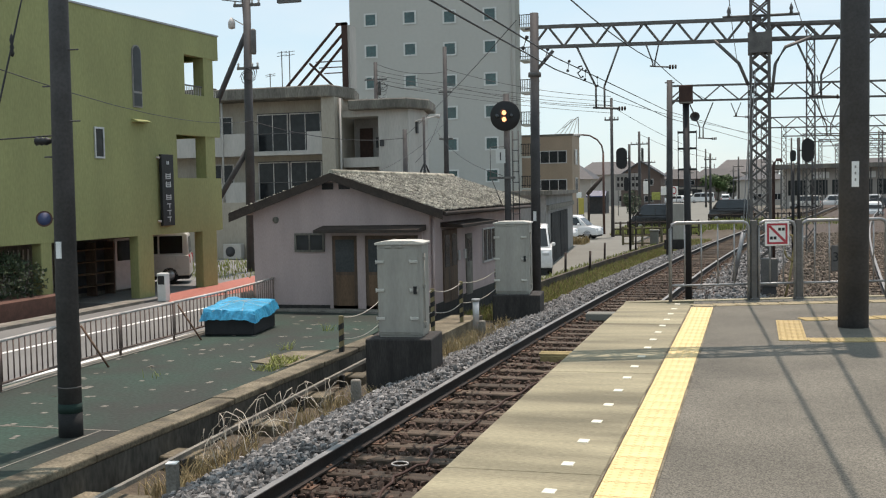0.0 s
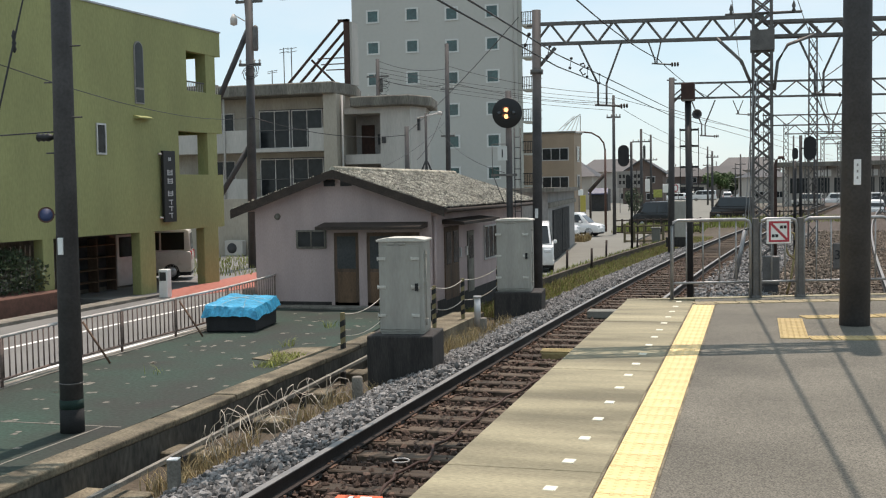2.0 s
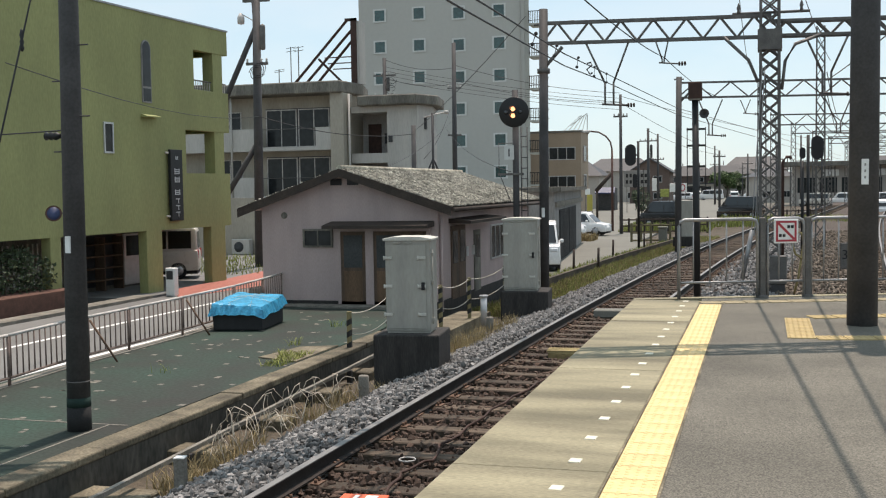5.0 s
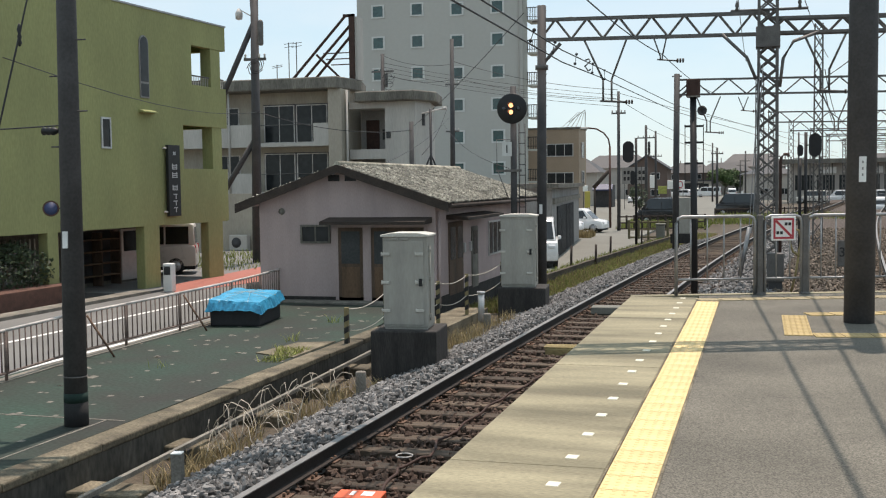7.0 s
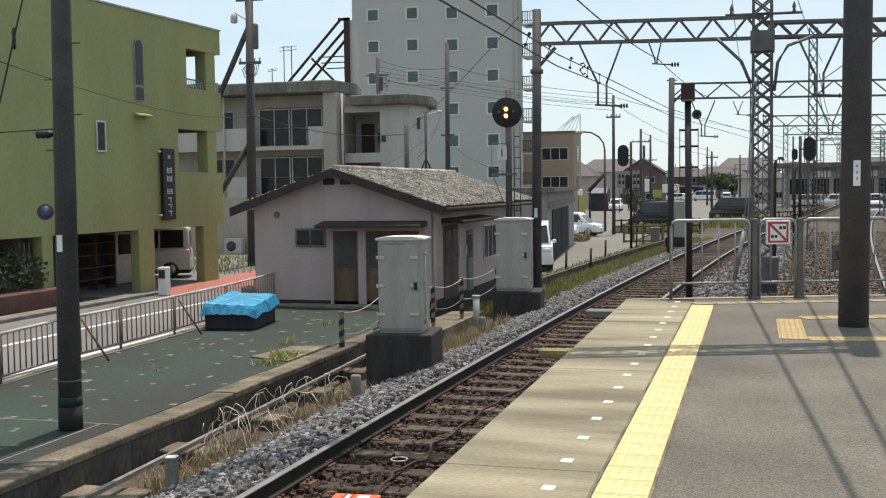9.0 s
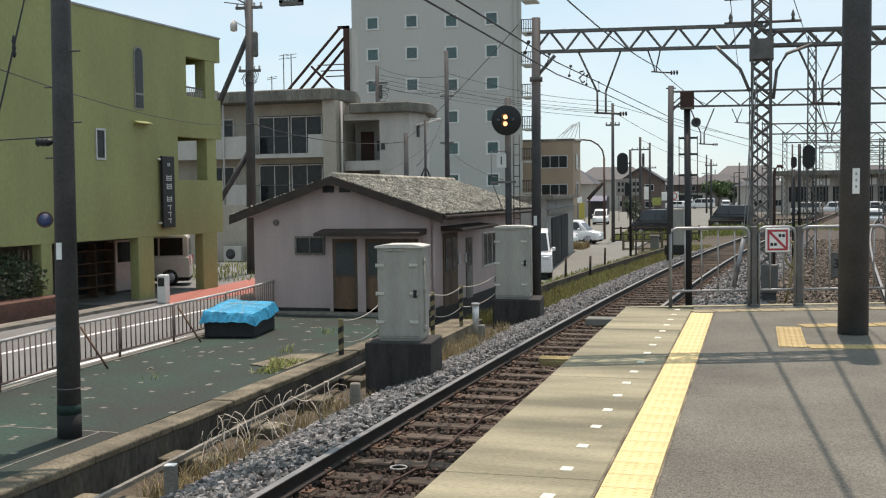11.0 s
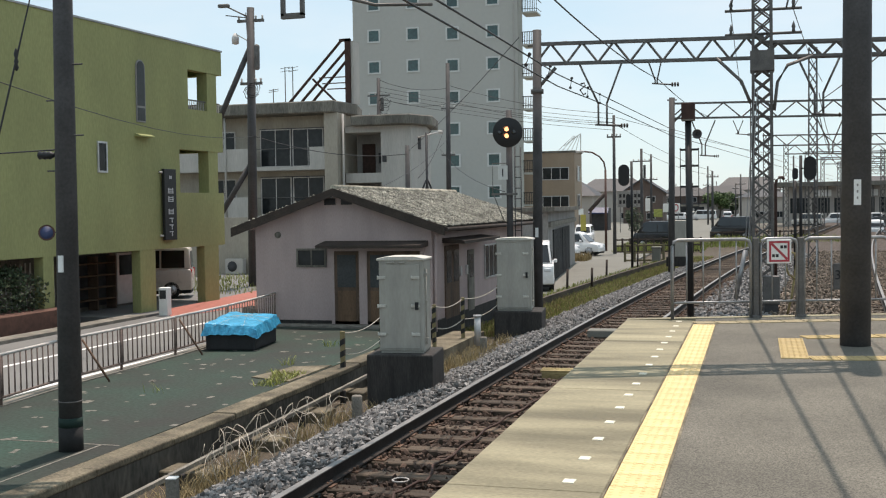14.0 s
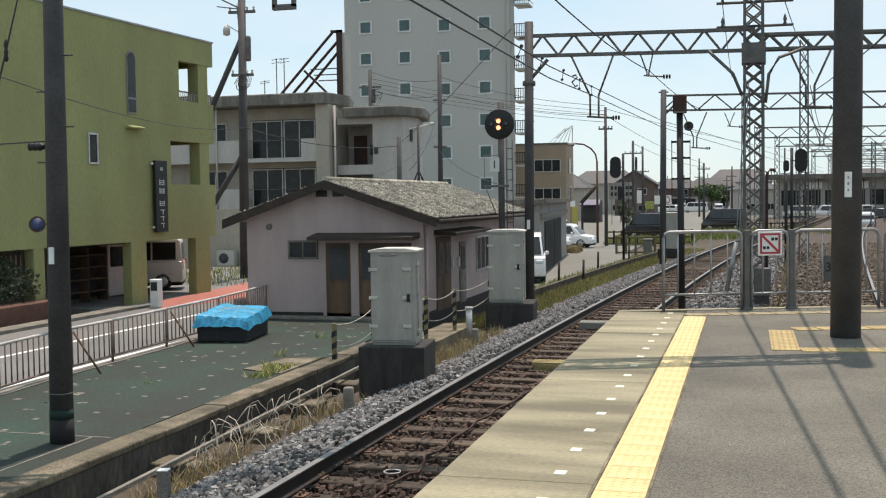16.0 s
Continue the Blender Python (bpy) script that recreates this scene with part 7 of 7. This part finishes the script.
for (x0, y0), (x1, y1) in zip(path, path[1:]):
    for i in range(5):
        t = i / 5
        pts.append((x0 + (x1 - x0) * t + 0.025 * math.sin(7 * (y0 + (y1 - y0) * t)), y0 + (y1 - y0) * t, -0.885 + 0.015 * math.sin(5 * (y0 + t))))
tube(b, pts, 0.014, 6)
solid("track_cable", b, "darkbrown", "dark brown cable snaking between the sleepers", "cable")
b = BM()
tube(b, [(0.08 * math.cos(a), 0.08 * math.sin(a), 0.02) for a in [i * 0.55 for i in range(12)]], 0.008, 5)
solid("wire_ring", b, "railcap", "small pale wire ring on a sleeper", "wire ring", m=pose(-3.28, 9.83, -0.90))
b = BM()
rod(b, (0, 0, -0.3), (0, 0, 1.2), 0.045, n=10)
bbox(b, -0.19, 0.19, -0.06, -0.03, 0.75, 1.35, 0.02, 1)
gbx = thing("junction_box", pose(0.35, 27.6, -1.0), "grey steel junction box at the tower foot", "junction box")
bq = BM()
bbox(bq, -0.2, 0.2, -0.12, 0.12, 0.25, 0.95, 0.02, 1)
part("case", bq, "steelgrey", gbx)
bq = BM()
box(bq, -0.16, 0.16, -0.08, 0.08, -0.1, 0.25)
part("stand", bq, "polegrey", gbx)
bq = BM()
tube(bq, [(0.75 + 0.16 * math.cos(0.8 * i) + 0.02 * i, 27.2, 0.35 + 0.26 * math.sin(0.8 * i) - 0.03 * i) for i in range(11)] + [(0.8, 27.3, -0.6), (0.7, 27.4, -1.0)], 0.03, 6)
solid("yellow_hose", bq, "timberpale", "coiled yellowish hose hung beside the tower", "hose")
e30 = thing("speed_board", pose(1.85, 26.0, -1.0), "grey speed board numbered 30 on a post", "sign")
part("post", b, "steelgrey", e30)
for digit, dx in (("3", -0.09), ("0", 0.09)):
    tx = bpy.data.curves.new("numeral", "FONT")
    tx.body, tx.size, tx.align_x, tx.extrude = digit, 0.3, "CENTER", 0.002
    to = new("numeral_curve", tx)
    dg = bpy.context.evaluated_depsgraph_get()
    me = bpy.data.meshes.new_from_object(to.evaluated_get(dg))
    bpy.data.objects.remove(to)
    me.materials.clear()
    me.materials.append(M["black"])
    no = new("numeral", me)
    no.parent, no.matrix_basis = e30, pose(dx, -0.068, 0.98, 90, 0, 0)

# hanging frame and arm below the near beam
hf = thing("hanging_frame", pose(-5.12, 11.7, 3.95), "dark steel frame hanging below the near gantry", "hanger", "catenary hangers")
b = BM()
for x in (-0.12, 0.12):
    box(b, x - 0.02, x + 0.02, -0.03, 0.03, 0, 2.2)
box(b, -0.14, 0.14, -0.03, 0.03, -0.03, 0.03)
part("frame", b, "steelgrey", hf)
b = BM()
tube(b, [(0.12, 0, 0.27), (0.5, 0.1, 0.22), (0.9, 0.3, 0.12), (1.5, 0.6, 0.14)], 0.02, 6)
part("arm", b, "steelgrey", hf)
# air conditioner at the block's foot
ac = thing("air_conditioner", pose(-23.1, 45.7, -1.25), "white outdoor air conditioner unit by the wall", "air conditioner")
b = BM()
bbox(b, -0.45, 0.45, -0.18, 0.18, 0.05, 0.75, 0.02, 1)
part("case", b, "aptwhite", ac)
b = BM()
lathe(b, [(0.0, 0.0), (0.24, 0.0), (0.24, -0.01), (0.0, -0.01)], 18, "y", (-0.08, -0.18, 0.4))
part("fan_grille", b, "shade", ac)
b = BM()
box(b, -31, -14.5, 46.0, 46.25, -1.4, 1.4)
structure("yard_wall", b, "aptwall", "pale rendered wall behind the car port", "wall")

st = thing("stay_wire", pose(0, 0, 0), "dark stay wire with strain insulators before the green building", "stay wire")
b = BM()
tube(b, [(-8.12, 9.0, -1.02), (-7.19, 9.49, 3.28), (-6.5, 9.85, 6.5), (-6.45, 11.15, 6.68)], 0.010, 6)
part("strand", b, "wire", st)
b = BM()
lathe(b, [(0.0, -0.12), (0.012, -0.11), (0.024, -0.08), (0.014, -0.05), (0.024, -0.02), (0.014, 0.01), (0.024, 0.05), (0.012, 0.1), (0.0, 0.12)], 10, "z", (-7.19, 9.49, 3.28))
part("insulator", b, "black", st)

for k, (x, y, w, h, mt) in enumerate(((-38.0, 262, 7, 3.6, "housewall"), (-13.0, 236, 6, 3.2, "aptwhite"), (2.5, 232, 9, 3.0, "garage"), (14.0, 240, 9, 3.6, "housewall"), (28.5, 236, 8, 3.4, "aptwhite"), (40.0, 250, 10, 3.8, "housewall"))):
    e = thing("low_shop", pose(x, y, -1.6), "low flat-roofed shop beyond the car park", "shop", "far shops")
    b = BM()
    box(b, -w / 2, w / 2, 0, 5, 0, h)
    part("wall", b, mt, e)
    b = BM()
    box(b, -w / 2 - 0.3, w / 2 + 0.3, -0.8, 5.3, h, h + 0.25)
    part("roof", b, "houseroof", e)
    for q in (-0.25, 0.25):
        b = BM()
        box(b, q * w - w * 0.17, q * w + w * 0.17, -0.03, 0.0, 0.2, h - 0.5)
        part("shopfront", b, "glass", e)

sb = thing("station_building", pose(0, 0, 0), "long low station building with flat dark roof beyond the yard", "station building")
b = BM()
box(b, 4.0, 40.0, 160, 168, -1.6, 3.9)
part("wall", b, "housewall", sb)
b = BM()
box(b, 2.6, 41.0, 157.5, 169, 3.9, 4.5)
part("roof", b, "aptcap", sb, "dark flat roof edge")
for k in range(12):
    b = BM()
    box(b, 4.6 + 2.9 * k, 6.9 + 2.9 * k, 159.95, 160.0, 0.2, 2.3)
    part("window", b, "glass", sb)
for k in range(13):
    b = BM()
    rod(b, (3.6 + 2.9 * k, 158, -1.6), (3.6 + 2.9 * k, 158, 3.9), 0.09, n=6)
    part("canopy_post", b, "steelgrey", sb)
for x0, w in ((7.9, 2.1), (13.0, 3.0), (19.5, 2.4)):
    b = BM()
    bbox(b, x0, x0 + w, 159.6, 159.75, 2.5, 3.4, 0.03, 1)
    part("sign_board", b, "signwhite", sb, "white sign board")
b = BM()
tube(b, [(0, 0, 0), (0, 0, 3.35), (0.03, 0, 3.5), (0.12, 0, 3.6), (0.24, 0, 3.6), (0.28, 0, 3.52)], 0.055, 8)
solid("bent_pipe", b, "darkbrown", "dark upright pipe bent over at the top", "pipe", m=pose(0.66, 40, -1.0))


# ---- what moves ----
def motions():
    rows = [(0, -20.5, 282, -94), (2, -20.1, 246, -93), (4, -19.1, 207, -93), (7, -17.9, 163, -92), (9, -16.6, 136, -88), (11.3, -14.9, 109, -86), (12.5, -14.35, 101, -86), (14, -13.85, 91, -87), (16, -13.4, 79, -88)]
    walk(MOVER, [(t, pose(x, y, -1.42, 0, 0, a)) for t, x, y, a in rows])


motions()
